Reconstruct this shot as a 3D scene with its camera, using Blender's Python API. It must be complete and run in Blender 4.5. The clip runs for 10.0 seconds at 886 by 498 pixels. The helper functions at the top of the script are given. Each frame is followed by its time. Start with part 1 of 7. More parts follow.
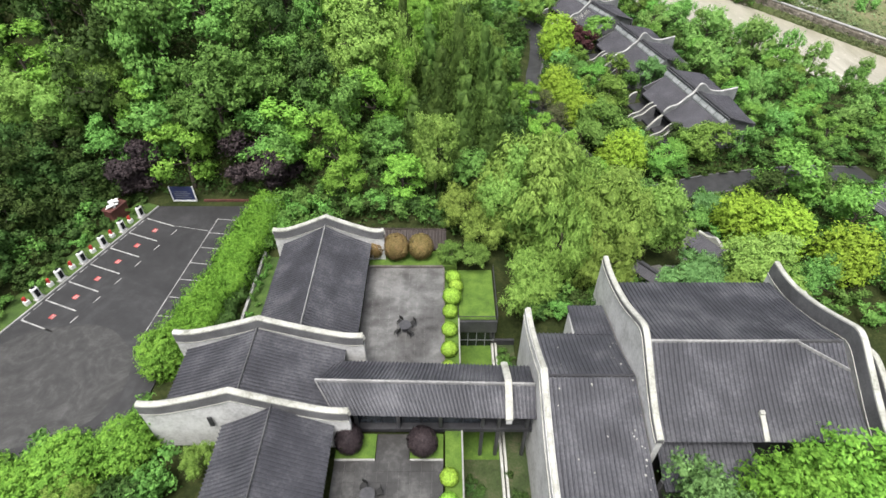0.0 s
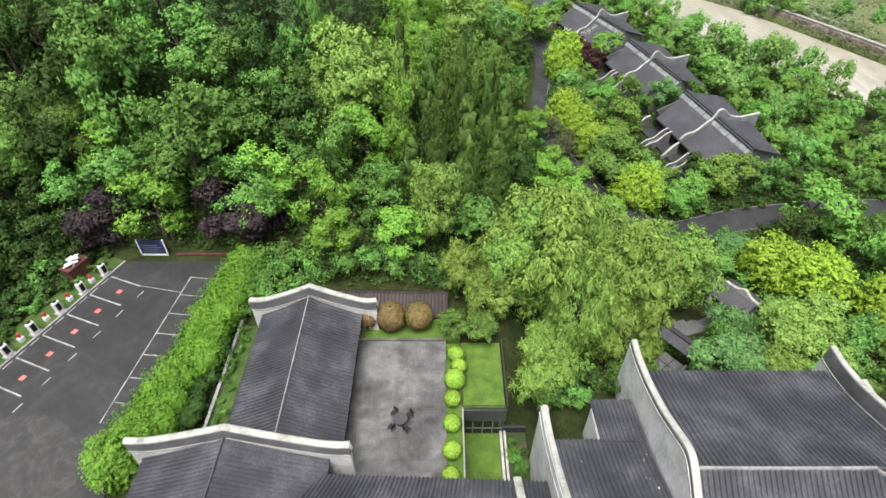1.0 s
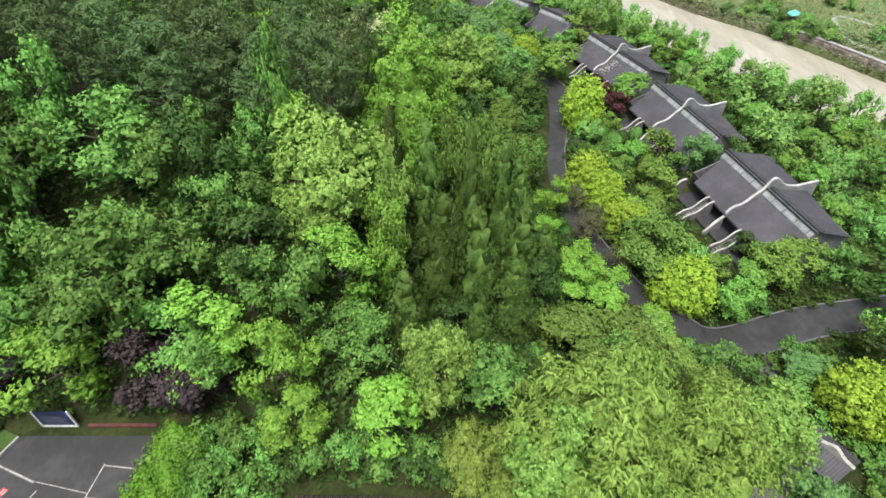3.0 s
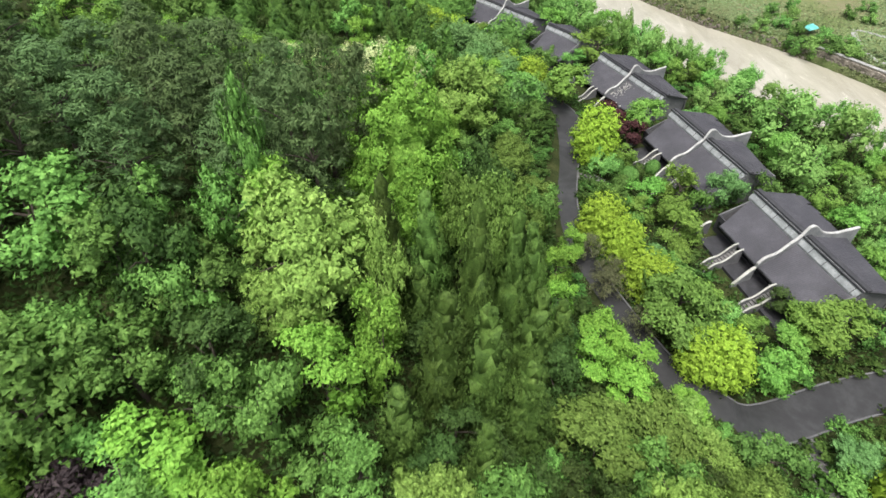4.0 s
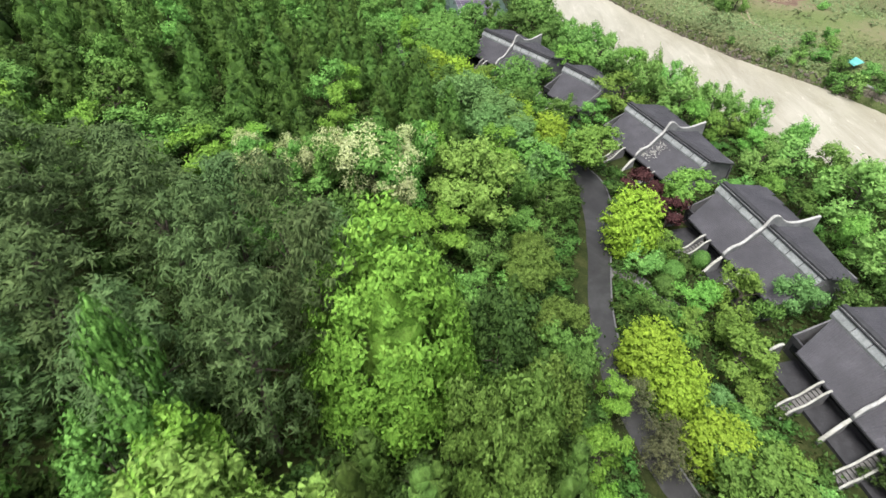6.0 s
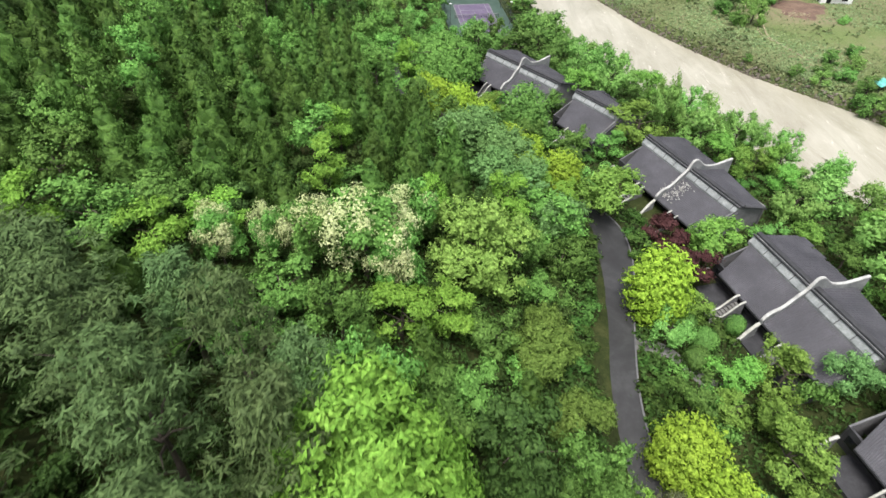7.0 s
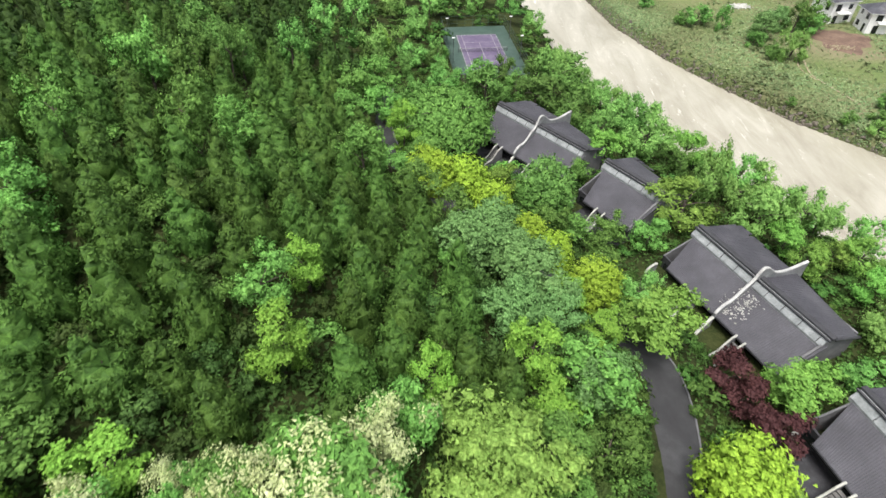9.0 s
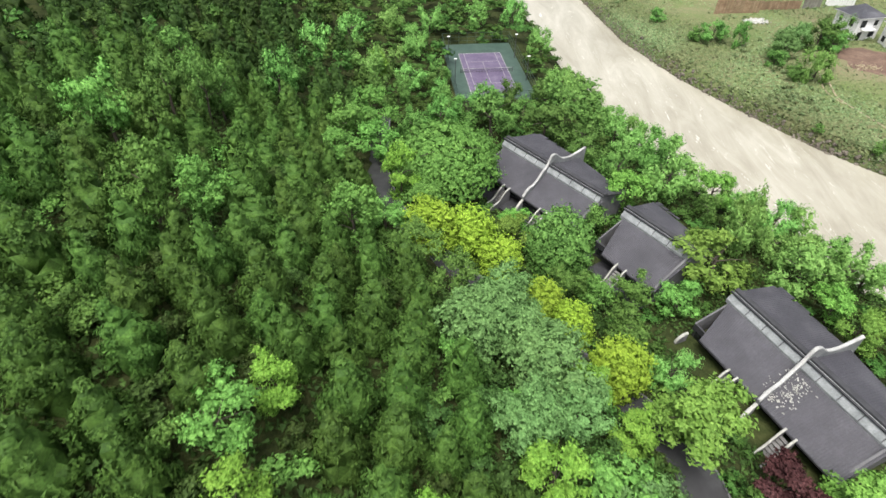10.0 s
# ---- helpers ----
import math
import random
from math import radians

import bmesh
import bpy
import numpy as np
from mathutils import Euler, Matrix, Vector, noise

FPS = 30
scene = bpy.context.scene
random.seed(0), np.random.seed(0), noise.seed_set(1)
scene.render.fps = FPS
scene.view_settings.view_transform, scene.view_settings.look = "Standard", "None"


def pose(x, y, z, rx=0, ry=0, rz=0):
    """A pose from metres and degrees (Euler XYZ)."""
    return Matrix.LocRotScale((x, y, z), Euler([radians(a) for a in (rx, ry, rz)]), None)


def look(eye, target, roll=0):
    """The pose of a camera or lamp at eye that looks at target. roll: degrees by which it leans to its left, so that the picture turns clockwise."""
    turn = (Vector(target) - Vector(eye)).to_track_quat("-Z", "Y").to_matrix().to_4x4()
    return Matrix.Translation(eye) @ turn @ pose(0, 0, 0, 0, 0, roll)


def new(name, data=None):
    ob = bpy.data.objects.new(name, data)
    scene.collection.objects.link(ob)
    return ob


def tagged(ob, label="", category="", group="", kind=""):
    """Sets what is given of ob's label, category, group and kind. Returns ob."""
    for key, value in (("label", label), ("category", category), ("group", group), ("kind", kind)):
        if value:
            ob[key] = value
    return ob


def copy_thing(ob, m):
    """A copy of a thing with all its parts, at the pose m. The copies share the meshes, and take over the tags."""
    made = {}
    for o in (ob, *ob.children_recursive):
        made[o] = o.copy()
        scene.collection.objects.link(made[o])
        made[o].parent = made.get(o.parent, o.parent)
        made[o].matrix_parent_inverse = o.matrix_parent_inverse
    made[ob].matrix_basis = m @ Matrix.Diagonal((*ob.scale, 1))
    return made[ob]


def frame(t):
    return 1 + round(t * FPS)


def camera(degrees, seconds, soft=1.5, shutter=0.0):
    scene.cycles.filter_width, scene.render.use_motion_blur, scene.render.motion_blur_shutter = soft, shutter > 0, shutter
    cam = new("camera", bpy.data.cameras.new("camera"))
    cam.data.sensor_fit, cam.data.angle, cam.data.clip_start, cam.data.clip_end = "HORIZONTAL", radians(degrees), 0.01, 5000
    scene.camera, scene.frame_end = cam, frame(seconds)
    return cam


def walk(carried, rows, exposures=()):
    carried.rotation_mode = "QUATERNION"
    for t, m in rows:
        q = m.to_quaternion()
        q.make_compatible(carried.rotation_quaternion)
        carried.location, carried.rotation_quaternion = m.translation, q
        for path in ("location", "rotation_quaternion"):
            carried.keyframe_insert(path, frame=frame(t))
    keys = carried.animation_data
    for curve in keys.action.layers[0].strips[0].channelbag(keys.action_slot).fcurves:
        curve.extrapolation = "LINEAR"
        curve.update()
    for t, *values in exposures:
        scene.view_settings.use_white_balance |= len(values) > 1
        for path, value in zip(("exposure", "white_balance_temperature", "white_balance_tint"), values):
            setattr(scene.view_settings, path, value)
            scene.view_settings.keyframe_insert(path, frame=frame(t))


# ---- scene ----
# A drone glides north, level, some forty metres over a hillside garden hotel beside a river.
cam = camera(77.67, 10.0, soft=1.5, shutter=0.25)
PATH = [
    (0.0, 0.000, 0.000, 39.883, 47.778, -0.124, 0.000),
    (0.5, -0.080, 4.621, 39.858, 47.817, -0.146, -0.023),
    (1.0, -0.161, 9.337, 39.836, 47.857, -0.168, -0.042),
    (1.5, -0.241, 14.146, 39.816, 47.899, -0.189, -0.059),
    (2.0, -0.322, 19.048, 39.799, 47.942, -0.209, -0.073),
    (2.5, -0.402, 24.042, 39.784, 47.985, -0.228, -0.084),
    (3.0, -0.483, 29.125, 39.772, 48.030, -0.246, -0.092),
    (3.5, -0.563, 34.297, 39.763, 48.077, -0.264, -0.097),
    (4.0, -0.644, 39.555, 39.756, 48.124, -0.280, -0.099),
    (4.5, -0.724, 44.896, 39.752, 48.172, -0.295, -0.098),
    (5.0, -0.805, 50.318, 39.751, 48.222, -0.310, -0.094),
    (5.5, -0.885, 55.816, 39.752, 48.273, -0.323, -0.088),
    (6.0, -0.966, 61.388, 39.756, 48.325, -0.336, -0.078),
    (6.5, -1.047, 67.030, 39.763, 48.378, -0.348, -0.066),
    (7.0, -1.127, 72.736, 39.772, 48.433, -0.358, -0.050),
    (7.5, -1.208, 78.503, 39.784, 48.488, -0.368, -0.032),
    (8.0, -1.289, 84.325, 39.799, 48.545, -0.377, -0.010),
    (8.5, -1.370, 90.197, 39.816, 48.603, -0.385, 0.014),
    (9.0, -1.450, 96.113, 39.836, 48.662, -0.392, 0.041),
    (9.5, -1.531, 102.067, 39.858, 48.722, -0.398, 0.071),
    (10.0, -1.612, 108.053, 39.883, 48.784, -0.403, 0.104),
]
walk(cam, [(row[0], pose(*row[1:])) for row in PATH])

# ---- sky, sun ----
world = bpy.data.worlds.new("overcast_sky")
scene.world = world
world.use_nodes = True
wn = world.node_tree
wn.nodes.clear()
sky = wn.nodes.new("ShaderNodeTexSky")
sky.sky_type, sky.sun_disc = "NISHITA", False
sky.sun_elevation, sky.sun_rotation = radians(70), radians(200)
sky.air_density, sky.dust_density, sky.ozone_density = 1.0, 6.0, 1.0
sky_desat = wn.nodes.new("ShaderNodeHueSaturation")
sky_desat.inputs["Saturation"].default_value = 0.35
sky_bg = wn.nodes.new("ShaderNodeBackground")
sky_bg.inputs["Strength"].default_value = 0.135
sky_out = wn.nodes.new("ShaderNodeOutputWorld")
wn.links.new(sky.outputs[0], sky_desat.inputs["Color"])
wn.links.new(sky_desat.outputs[0], sky_bg.inputs[0])
wn.links.new(sky_bg.outputs[0], sky_out.inputs[0])
sun = new("sun", bpy.data.lights.new("sun", "SUN"))
sun.data.energy, sun.data.angle, sun.data.color = 1.8, radians(25), (1.0, 0.97, 0.92)
SUN_AZ, SUN_EL = radians(200), radians(70)
sun.matrix_world = look((0, 0, 80), (-math.sin(SUN_AZ), -math.cos(SUN_AZ), 80 - math.tan(SUN_EL)))
scene.view_settings.exposure = 0.85

# ---- materials ----


def node_mat(name):
    m = bpy.data.materials.new(name)
    m.use_nodes = True
    nt = m.node_tree
    return m, nt, nt.nodes["Principled BSDF"]


def noise_node(nt, scale, detail=4.0, rough=0.6, vector=None, distortion=0.0):
    n = nt.nodes.new("ShaderNodeTexNoise")
    n.inputs["Scale"].default_value, n.inputs["Detail"].default_value = scale, detail
    n.inputs["Roughness"].default_value, n.inputs["Distortion"].default_value = rough, distortion
    if vector:
        nt.links.new(vector, n.inputs["Vector"])
    return n.outputs["Fac"]


def ramp(nt, fac, stops):
    r = nt.nodes.new("ShaderNodeValToRGB")
    el = r.color_ramp.elements
    while len(el) < len(stops):
        el.new(0.5)
    for e, (p, c) in zip(el, stops):
        e.position, e.color = p, (*c, 1)
    nt.links.new(fac, r.inputs[0])
    return r.outputs[0]


def mixc(nt, fac, a, b, mode="MIX"):
    m = nt.nodes.new("ShaderNodeMix")
    m.data_type, m.blend_type = "RGBA", mode
    for sock, v in ((m.inputs[0], fac), (m.inputs[6], a), (m.inputs[7], b)):
        if isinstance(v, (int, float)):
            sock.default_value = v
        elif isinstance(v, tuple):
            sock.default_value = (*v, 1)
        else:
            nt.links.new(v, sock)
    return m.outputs[2]


def mathn(nt, op, a, b=0.0):
    m = nt.nodes.new("ShaderNodeMath")
    m.operation = op
    for sock, v in ((m.inputs[0], a), (m.inputs[1], b)):
        if isinstance(v, (int, float)):
            sock.default_value = v
        else:
            nt.links.new(v, sock)
    return m.outputs[0]


def bump(nt, bsdf, height, strength=0.3, dist=0.05):
    b = nt.nodes.new("ShaderNodeBump")
    b.inputs["Strength"].default_value, b.inputs["Distance"].default_value = strength, dist
    nt.links.new(height, b.inputs["Height"])
    nt.links.new(b.outputs[0], bsdf.inputs["Normal"])


def world_pos(nt):
    return nt.nodes.new("ShaderNodeNewGeometry").outputs["Position"]


def surface(name, dark, mid, light, coarse=0.4, fine=6.0, rough=0.8, relief=0.2, relief_dist=0.02, metal=0.0, per_object=0.0):
    """A weathered surface: broad stains and fine grain between three tones."""
    m, nt, b = node_mat(name)
    pos = world_pos(nt)
    big, small = noise_node(nt, coarse, 5, 0.62, pos), noise_node(nt, fine, 6, 0.65, pos)
    mixed = mathn(nt, "ADD", mathn(nt, "MULTIPLY", big, 0.6), mathn(nt, "MULTIPLY", small, 0.4))
    col = ramp(nt, mixed, ((0.34, dark), (0.5, mid), (0.66, light)))
    if per_object:
        rnd = nt.nodes.new("ShaderNodeObjectInfo").outputs["Random"]
        hsv = nt.nodes.new("ShaderNodeHueSaturation")
        nt.links.new(mathn(nt, "ADD", mathn(nt, "MULTIPLY", rnd, per_object), 1 - per_object / 2), hsv.inputs["Value"])
        nt.links.new(col, hsv.inputs["Color"])
        col = hsv.outputs[0]
    nt.links.new(col, b.inputs["Base Color"])
    b.inputs["Roughness"].default_value, b.inputs["Metallic"].default_value = rough, metal
    if relief:
        bump(nt, b, small, relief, relief_dist)
    return m


def leaf_mat(name, a, b, c, hue=0.03, value=0.5, rough=0.65, trans=0.16, joined=False):
    """Foliage: three greens mixed leaf by leaf and clump by clump, with a shift from tree to tree."""
    m, nt, bs = node_mat(name)
    geo = nt.nodes.new("ShaderNodeNewGeometry")
    tone = nt.nodes.new("ShaderNodeAttribute" if joined else "ShaderNodeObjectInfo")
    if joined:
        tone.attribute_name = "tone"
    tone = tone.outputs["Fac" if joined else "Random"]
    clump = noise_node(nt, 0.55, 4, 0.65, geo.outputs["Position"])
    f = mathn(nt, "ADD", mathn(nt, "MULTIPLY", geo.outputs["Random Per Island"], 0.34), mathn(nt, "MULTIPLY", clump, 0.7))
    col = ramp(nt, f, ((0.22, a), (0.5, b), (0.85, c)))
    fine = noise_node(nt, 6.0, 3, 0.6, geo.outputs["Position"])
    grain = ramp(nt, fine, ((0.33, (0.66, 0.66, 0.66)), (0.5, (1.0, 1.0, 1.0)), (0.66, (1.3, 1.3, 1.3))))
    col = mixc(nt, 1.0, col, grain, "MULTIPLY")
    hsv = nt.nodes.new("ShaderNodeHueSaturation")
    nt.links.new(mathn(nt, "ADD", mathn(nt, "MULTIPLY", tone, hue), 0.5 - hue * 0.68), hsv.inputs["Hue"])
    hsv.inputs["Saturation"].default_value = 0.91
    nt.links.new(mathn(nt, "ADD", mathn(nt, "MULTIPLY", tone, value), 1 - value / 2), hsv.inputs["Value"])
    nt.links.new(col, hsv.inputs["Color"])
    nt.links.new(hsv.outputs[0], bs.inputs["Base Color"])
    bs.inputs["Roughness"].default_value = rough
    bs.inputs["Specular IOR Level"].default_value = 0.12
    tr = nt.nodes.new("ShaderNodeBsdfTranslucent")
    nt.links.new(hsv.outputs[0], tr.inputs["Color"])
    mx = nt.nodes.new("ShaderNodeMixShader")
    mx.inputs[0].default_value = trans
    nt.links.new(bs.outputs[0], mx.inputs[1])
    nt.links.new(tr.outputs[0], mx.inputs[2])
    nt.links.new(mx.outputs[0], nt.nodes["Material Output"].inputs["Surface"])
    return m


M_BROAD = leaf_mat("leaf_broad", (0.0429, 0.122, 0.0161), (0.0972, 0.246, 0.034), (0.18, 0.392, 0.059), hue=0.026, value=0.7)
M_PALE = leaf_mat("leaf_pale", (0.0969, 0.196, 0.0236), (0.178, 0.339, 0.0457), (0.295, 0.481, 0.0788), hue=0.02, value=0.2)
M_BRIGHT = leaf_mat("leaf_bright", (0.0739, 0.18, 0.00985), (0.139, 0.328, 0.0197), (0.234, 0.451, 0.0394), hue=0.014, value=0.3)
M_VIVID = leaf_mat("leaf_vivid", (0.0625, 0.171, 0.0076), (0.125, 0.314, 0.0152), (0.225, 0.451, 0.0304), hue=0.014, value=0.3)
M_RIVER = leaf_mat("leaf_river", (0.073, 0.205, 0.0312), (0.151, 0.364, 0.0606), (0.25, 0.495, 0.103), hue=0.03, value=0.35)
M_FIR = leaf_mat("leaf_fir", (0.0195, 0.0567, 0.00661), (0.0455, 0.111, 0.0128), (0.0879, 0.188, 0.0232), hue=0.018, value=0.4, trans=0.08)
M_GARDEN = leaf_mat("leaf_garden", (0.0422, 0.122, 0.0178), (0.091, 0.235, 0.0366), (0.172, 0.371, 0.0614), hue=0.026, value=0.7)
M_CYPRESS = leaf_mat("leaf_cypress", (0.0274, 0.0639, 0.00872), (0.0569, 0.12, 0.0156), (0.106, 0.193, 0.0284), hue=0.025, value=0.85, trans=0.08)
M_PINE = leaf_mat("leaf_pine", (0.0368, 0.0767, 0.0212), (0.0701, 0.134, 0.0387), (0.12, 0.202, 0.0609), hue=0.03, value=0.4)
M_DARK = leaf_mat("leaf_dark", (0.0198, 0.0494, 0.00836), (0.041, 0.0927, 0.016), (0.0798, 0.16, 0.0281), hue=0.04, value=0.5)
M_MIST = leaf_mat("leaf_mist", (0.0585, 0.145, 0.0338), (0.117, 0.262, 0.065), (0.202, 0.4, 0.111), hue=0.02, value=0.2)
M_ROUND = leaf_mat("leaf_round", (0.0654, 0.176, 0.0185), (0.127, 0.307, 0.0332), (0.214, 0.439, 0.0553), hue=0.045, value=0.5)
M_WILLOW = leaf_mat("leaf_willow", (0.085, 0.155, 0.016), (0.165, 0.285, 0.034), (0.27, 0.42, 0.062), hue=0.03, value=0.25)
M_YELLOW = leaf_mat("leaf_yellow", (0.113, 0.214, 0.00412), (0.218, 0.377, 0.00721), (0.323, 0.497, 0.0155), hue=0.01, value=0.25)
M_PURPLE = leaf_mat("leaf_purple", (0.0234, 0.018, 0.0198), (0.0432, 0.0324, 0.036), (0.0765, 0.0558, 0.0576), hue=0.02, value=0.3)
M_RED = leaf_mat("leaf_red", (0.036, 0.0135, 0.0144), (0.0702, 0.0252, 0.0261), (0.113, 0.0414, 0.0405), hue=0.01, value=0.25)
M_RUST = leaf_mat("leaf_rust", (0.111, 0.0935, 0.0213), (0.212, 0.162, 0.051), (0.34, 0.212, 0.085), hue=0.02, value=0.2)
M_BLOSSOM = leaf_mat("blossom", (0.3, 0.38, 0.13), (0.45, 0.53, 0.22), (0.6, 0.65, 0.36), hue=0.01, value=0.1)
M_HEDGE = leaf_mat("leaf_hedge", (0.0525, 0.144, 0.0064), (0.112, 0.272, 0.0102), (0.197, 0.4, 0.0192), hue=0.0, value=0.15)
M_LIME = leaf_mat("leaf_lime", (0.124, 0.283, 0.0107), (0.223, 0.455, 0.0209), (0.33, 0.606, 0.0357), hue=0.03, value=0.25)
# greens taken down so that gaps under the trees look shaded
M_UNDER = leaf_mat("leaf_under", (0.018, 0.0468, 0.0072), (0.0414, 0.0945, 0.0144), (0.0765, 0.158, 0.0243), hue=0.0, value=0.0)
M_GREY = leaf_mat("leaf_grey", (0.05, 0.06, 0.025), (0.1, 0.115, 0.05), (0.17, 0.185, 0.085), hue=0.02, value=0.2)
M_OLIVE = leaf_mat("leaf_olive", (0.055, 0.114, 0.0132), (0.11, 0.21, 0.0264), (0.187, 0.312, 0.0495), hue=0.02, value=0.2)
M_BARK = surface("bark", (0.03, 0.024, 0.018), (0.06, 0.048, 0.037), (0.11, 0.09, 0.07), 1.0, 9.0, 0.9, 0.5)
M_TILE = surface("grey_roof_tile", (0.022, 0.0225, 0.029), (0.047, 0.048, 0.058), (0.115, 0.116, 0.13), 0.35, 5.5, 0.62, 0.25, 0.02)
M_TILE2 = surface("dark_roof_tile", (0.032, 0.0315, 0.0385), (0.05, 0.049, 0.0585), (0.08, 0.079, 0.091), 0.3, 5.0, 0.62, 0.3, 0.02)
M_TILE_BROWN = surface("brown_roof_tile", (0.0234, 0.0172, 0.0156), (0.0429, 0.0328, 0.0296), (0.0702, 0.0546, 0.0484), 0.5, 4.0, 0.7, 0.3, 0.02)
M_RIDGE = surface("ridge_tile", (0.039, 0.039, 0.0413), (0.078, 0.078, 0.0819), (0.156, 0.156, 0.156), 0.6, 5.0, 0.65, 0.3, 0.02)
M_RIDGE_WHITE = surface("ridge_mortar", (0.133, 0.133, 0.133), (0.234, 0.234, 0.234), (0.374, 0.374, 0.374), 0.7, 5.0, 0.8, 0.2, 0.01)
M_COPING = surface("white_coping", (0.2, 0.205, 0.17), (0.38, 0.38, 0.345), (0.52, 0.515, 0.49), 0.9, 6.0, 0.75, 0.15, 0.01)
M_WAVE = surface("grey_weathered_coping", (0.2, 0.2, 0.195), (0.36, 0.36, 0.35), (0.52, 0.52, 0.51), 0.9, 6.0, 0.8, 0.15, 0.01)
M_PLASTER = surface("white_plaster", (0.36, 0.36, 0.355), (0.54, 0.54, 0.535), (0.66, 0.66, 0.655), 0.5, 4.0, 0.85, 0.1, 0.01)
M_GREYWALL = surface("grey_brick_wall", (0.0702, 0.0702, 0.0741), (0.117, 0.117, 0.123), (0.172, 0.172, 0.176), 0.6, 8.0, 0.85, 0.25, 0.01)
M_BAND = surface("grey_render_band", (0.101, 0.109, 0.113), (0.172, 0.179, 0.183), (0.257, 0.265, 0.269), 0.8, 5.0, 0.85, 0.2, 0.01)
M_RIDGEBAND = surface("pale_grey_render", (0.13, 0.14, 0.145), (0.22, 0.235, 0.24), (0.33, 0.345, 0.35), 0.8, 5.0, 0.85, 0.2, 0.01)
M_DARKTRIM = surface("dark_trim", (0.018, 0.018, 0.021), (0.03, 0.03, 0.034), (0.055, 0.055, 0.06), 1.0, 9.0, 0.6, 0.2, 0.01)
M_COURT = surface("courtyard_paving", (0.078, 0.078, 0.0749), (0.148, 0.148, 0.144), (0.25, 0.25, 0.242), 0.55, 3.0, 0.5, 0.12, 0.01)
M_KERB = surface("stone_kerb", (0.15, 0.15, 0.14), (0.27, 0.27, 0.26), (0.4, 0.4, 0.39), 1.0, 7.0, 0.85, 0.2, 0.01)
M_WHITELINE = surface("road_paint", (0.1, 0.1, 0.1), (0.32, 0.32, 0.315), (0.55, 0.55, 0.54), 1.2, 6.0, 0.7, 0.1, 0.004)
M_LAWN = surface("lawn", (0.035, 0.075, 0.008), (0.07, 0.135, 0.014), (0.12, 0.2, 0.028), 0.8, 9.0, 0.9, 0.6, 0.04)
M_VERGE = surface("verge_grass", (0.02, 0.045, 0.007), (0.042, 0.085, 0.012), (0.075, 0.13, 0.022), 0.8, 7.0, 0.9, 0.6, 0.04)
M_ROUGH = surface("rough_garden_floor", (0.018, 0.03, 0.009), (0.04, 0.062, 0.017), (0.095, 0.085, 0.05), 0.7, 5.0, 0.95, 0.6, 0.05)
M_SCREEN = surface("blue_grey_glazing", (0.012, 0.016, 0.021), (0.022, 0.028, 0.036), (0.045, 0.055, 0.066), 0.5, 2.0, 0.2, 0.0)
M_GLASS = surface("dark_window_glass", (0.008, 0.009, 0.01), (0.012, 0.014, 0.016), (0.02, 0.022, 0.025), 0.5, 3.0, 0.12, 0.0)
M_STEEL = surface("painted_steel", (0.03, 0.03, 0.033), (0.05, 0.05, 0.055), (0.08, 0.08, 0.085), 1.0, 8.0, 0.4, 0.1, 0.005)
M_WHITE = surface("white_enamel", (0.6, 0.6, 0.6), (0.74, 0.74, 0.74), (0.82, 0.82, 0.82), 2.0, 12.0, 0.35, 0.05, 0.003)
M_REDP = surface("red_paint", (0.3, 0.02, 0.02), (0.45, 0.035, 0.03), (0.55, 0.06, 0.05), 2.0, 12.0, 0.45, 0.05, 0.003)
M_BLUEP = surface("blue_print", (0.012, 0.018, 0.05), (0.02, 0.03, 0.09), (0.05, 0.07, 0.16), 0.9, 5.0, 0.35, 0.0)
M_BROWN = surface("red_brown_panel", (0.045, 0.014, 0.012), (0.085, 0.027, 0.022), (0.13, 0.05, 0.04), 1.0, 8.0, 0.7, 0.2, 0.01)
M_STONE = surface("river_stone", (0.09, 0.08, 0.065), (0.18, 0.16, 0.13), (0.3, 0.275, 0.235), 0.6, 4.0, 0.9, 0.5, 0.06, per_object=0.5)
M_BANKSTONE = surface("bank_stone", (0.05, 0.042, 0.034), (0.11, 0.095, 0.075), (0.24, 0.215, 0.18), 0.6, 4.0, 0.9, 0.5, 0.06)
M_SOIL = surface("red_soil", (0.07, 0.042, 0.03), (0.125, 0.078, 0.056), (0.2, 0.14, 0.1), 0.35, 4.0, 0.95, 0.5, 0.06)
M_TRAIL = surface("trodden_earth", (0.16, 0.13, 0.08), (0.26, 0.22, 0.14), (0.36, 0.31, 0.22), 0.5, 4.0, 0.95, 0.3, 0.03)
M_CPLAY = surface("court_purple", (0.06, 0.045, 0.085), (0.095, 0.07, 0.125), (0.15, 0.13, 0.18), 0.3, 2.0, 0.5, 0.05, 0.004)
M_CGREEN = surface("court_green", (0.02, 0.045, 0.035), (0.035, 0.065, 0.05), (0.055, 0.09, 0.07), 0.3, 2.0, 0.55, 0.05, 0.004)
M_TEAL = surface("teal_sheet", (0.05, 0.28, 0.25), (0.1, 0.4, 0.36), (0.2, 0.5, 0.46), 0.6, 4.0, 0.5, 0.1, 0.01)
M_ROADSIDE = surface("stone_paving", (0.0702, 0.0702, 0.0663), (0.125, 0.121, 0.117), (0.187, 0.183, 0.179), 0.6, 3.0, 0.7, 0.2, 0.01)


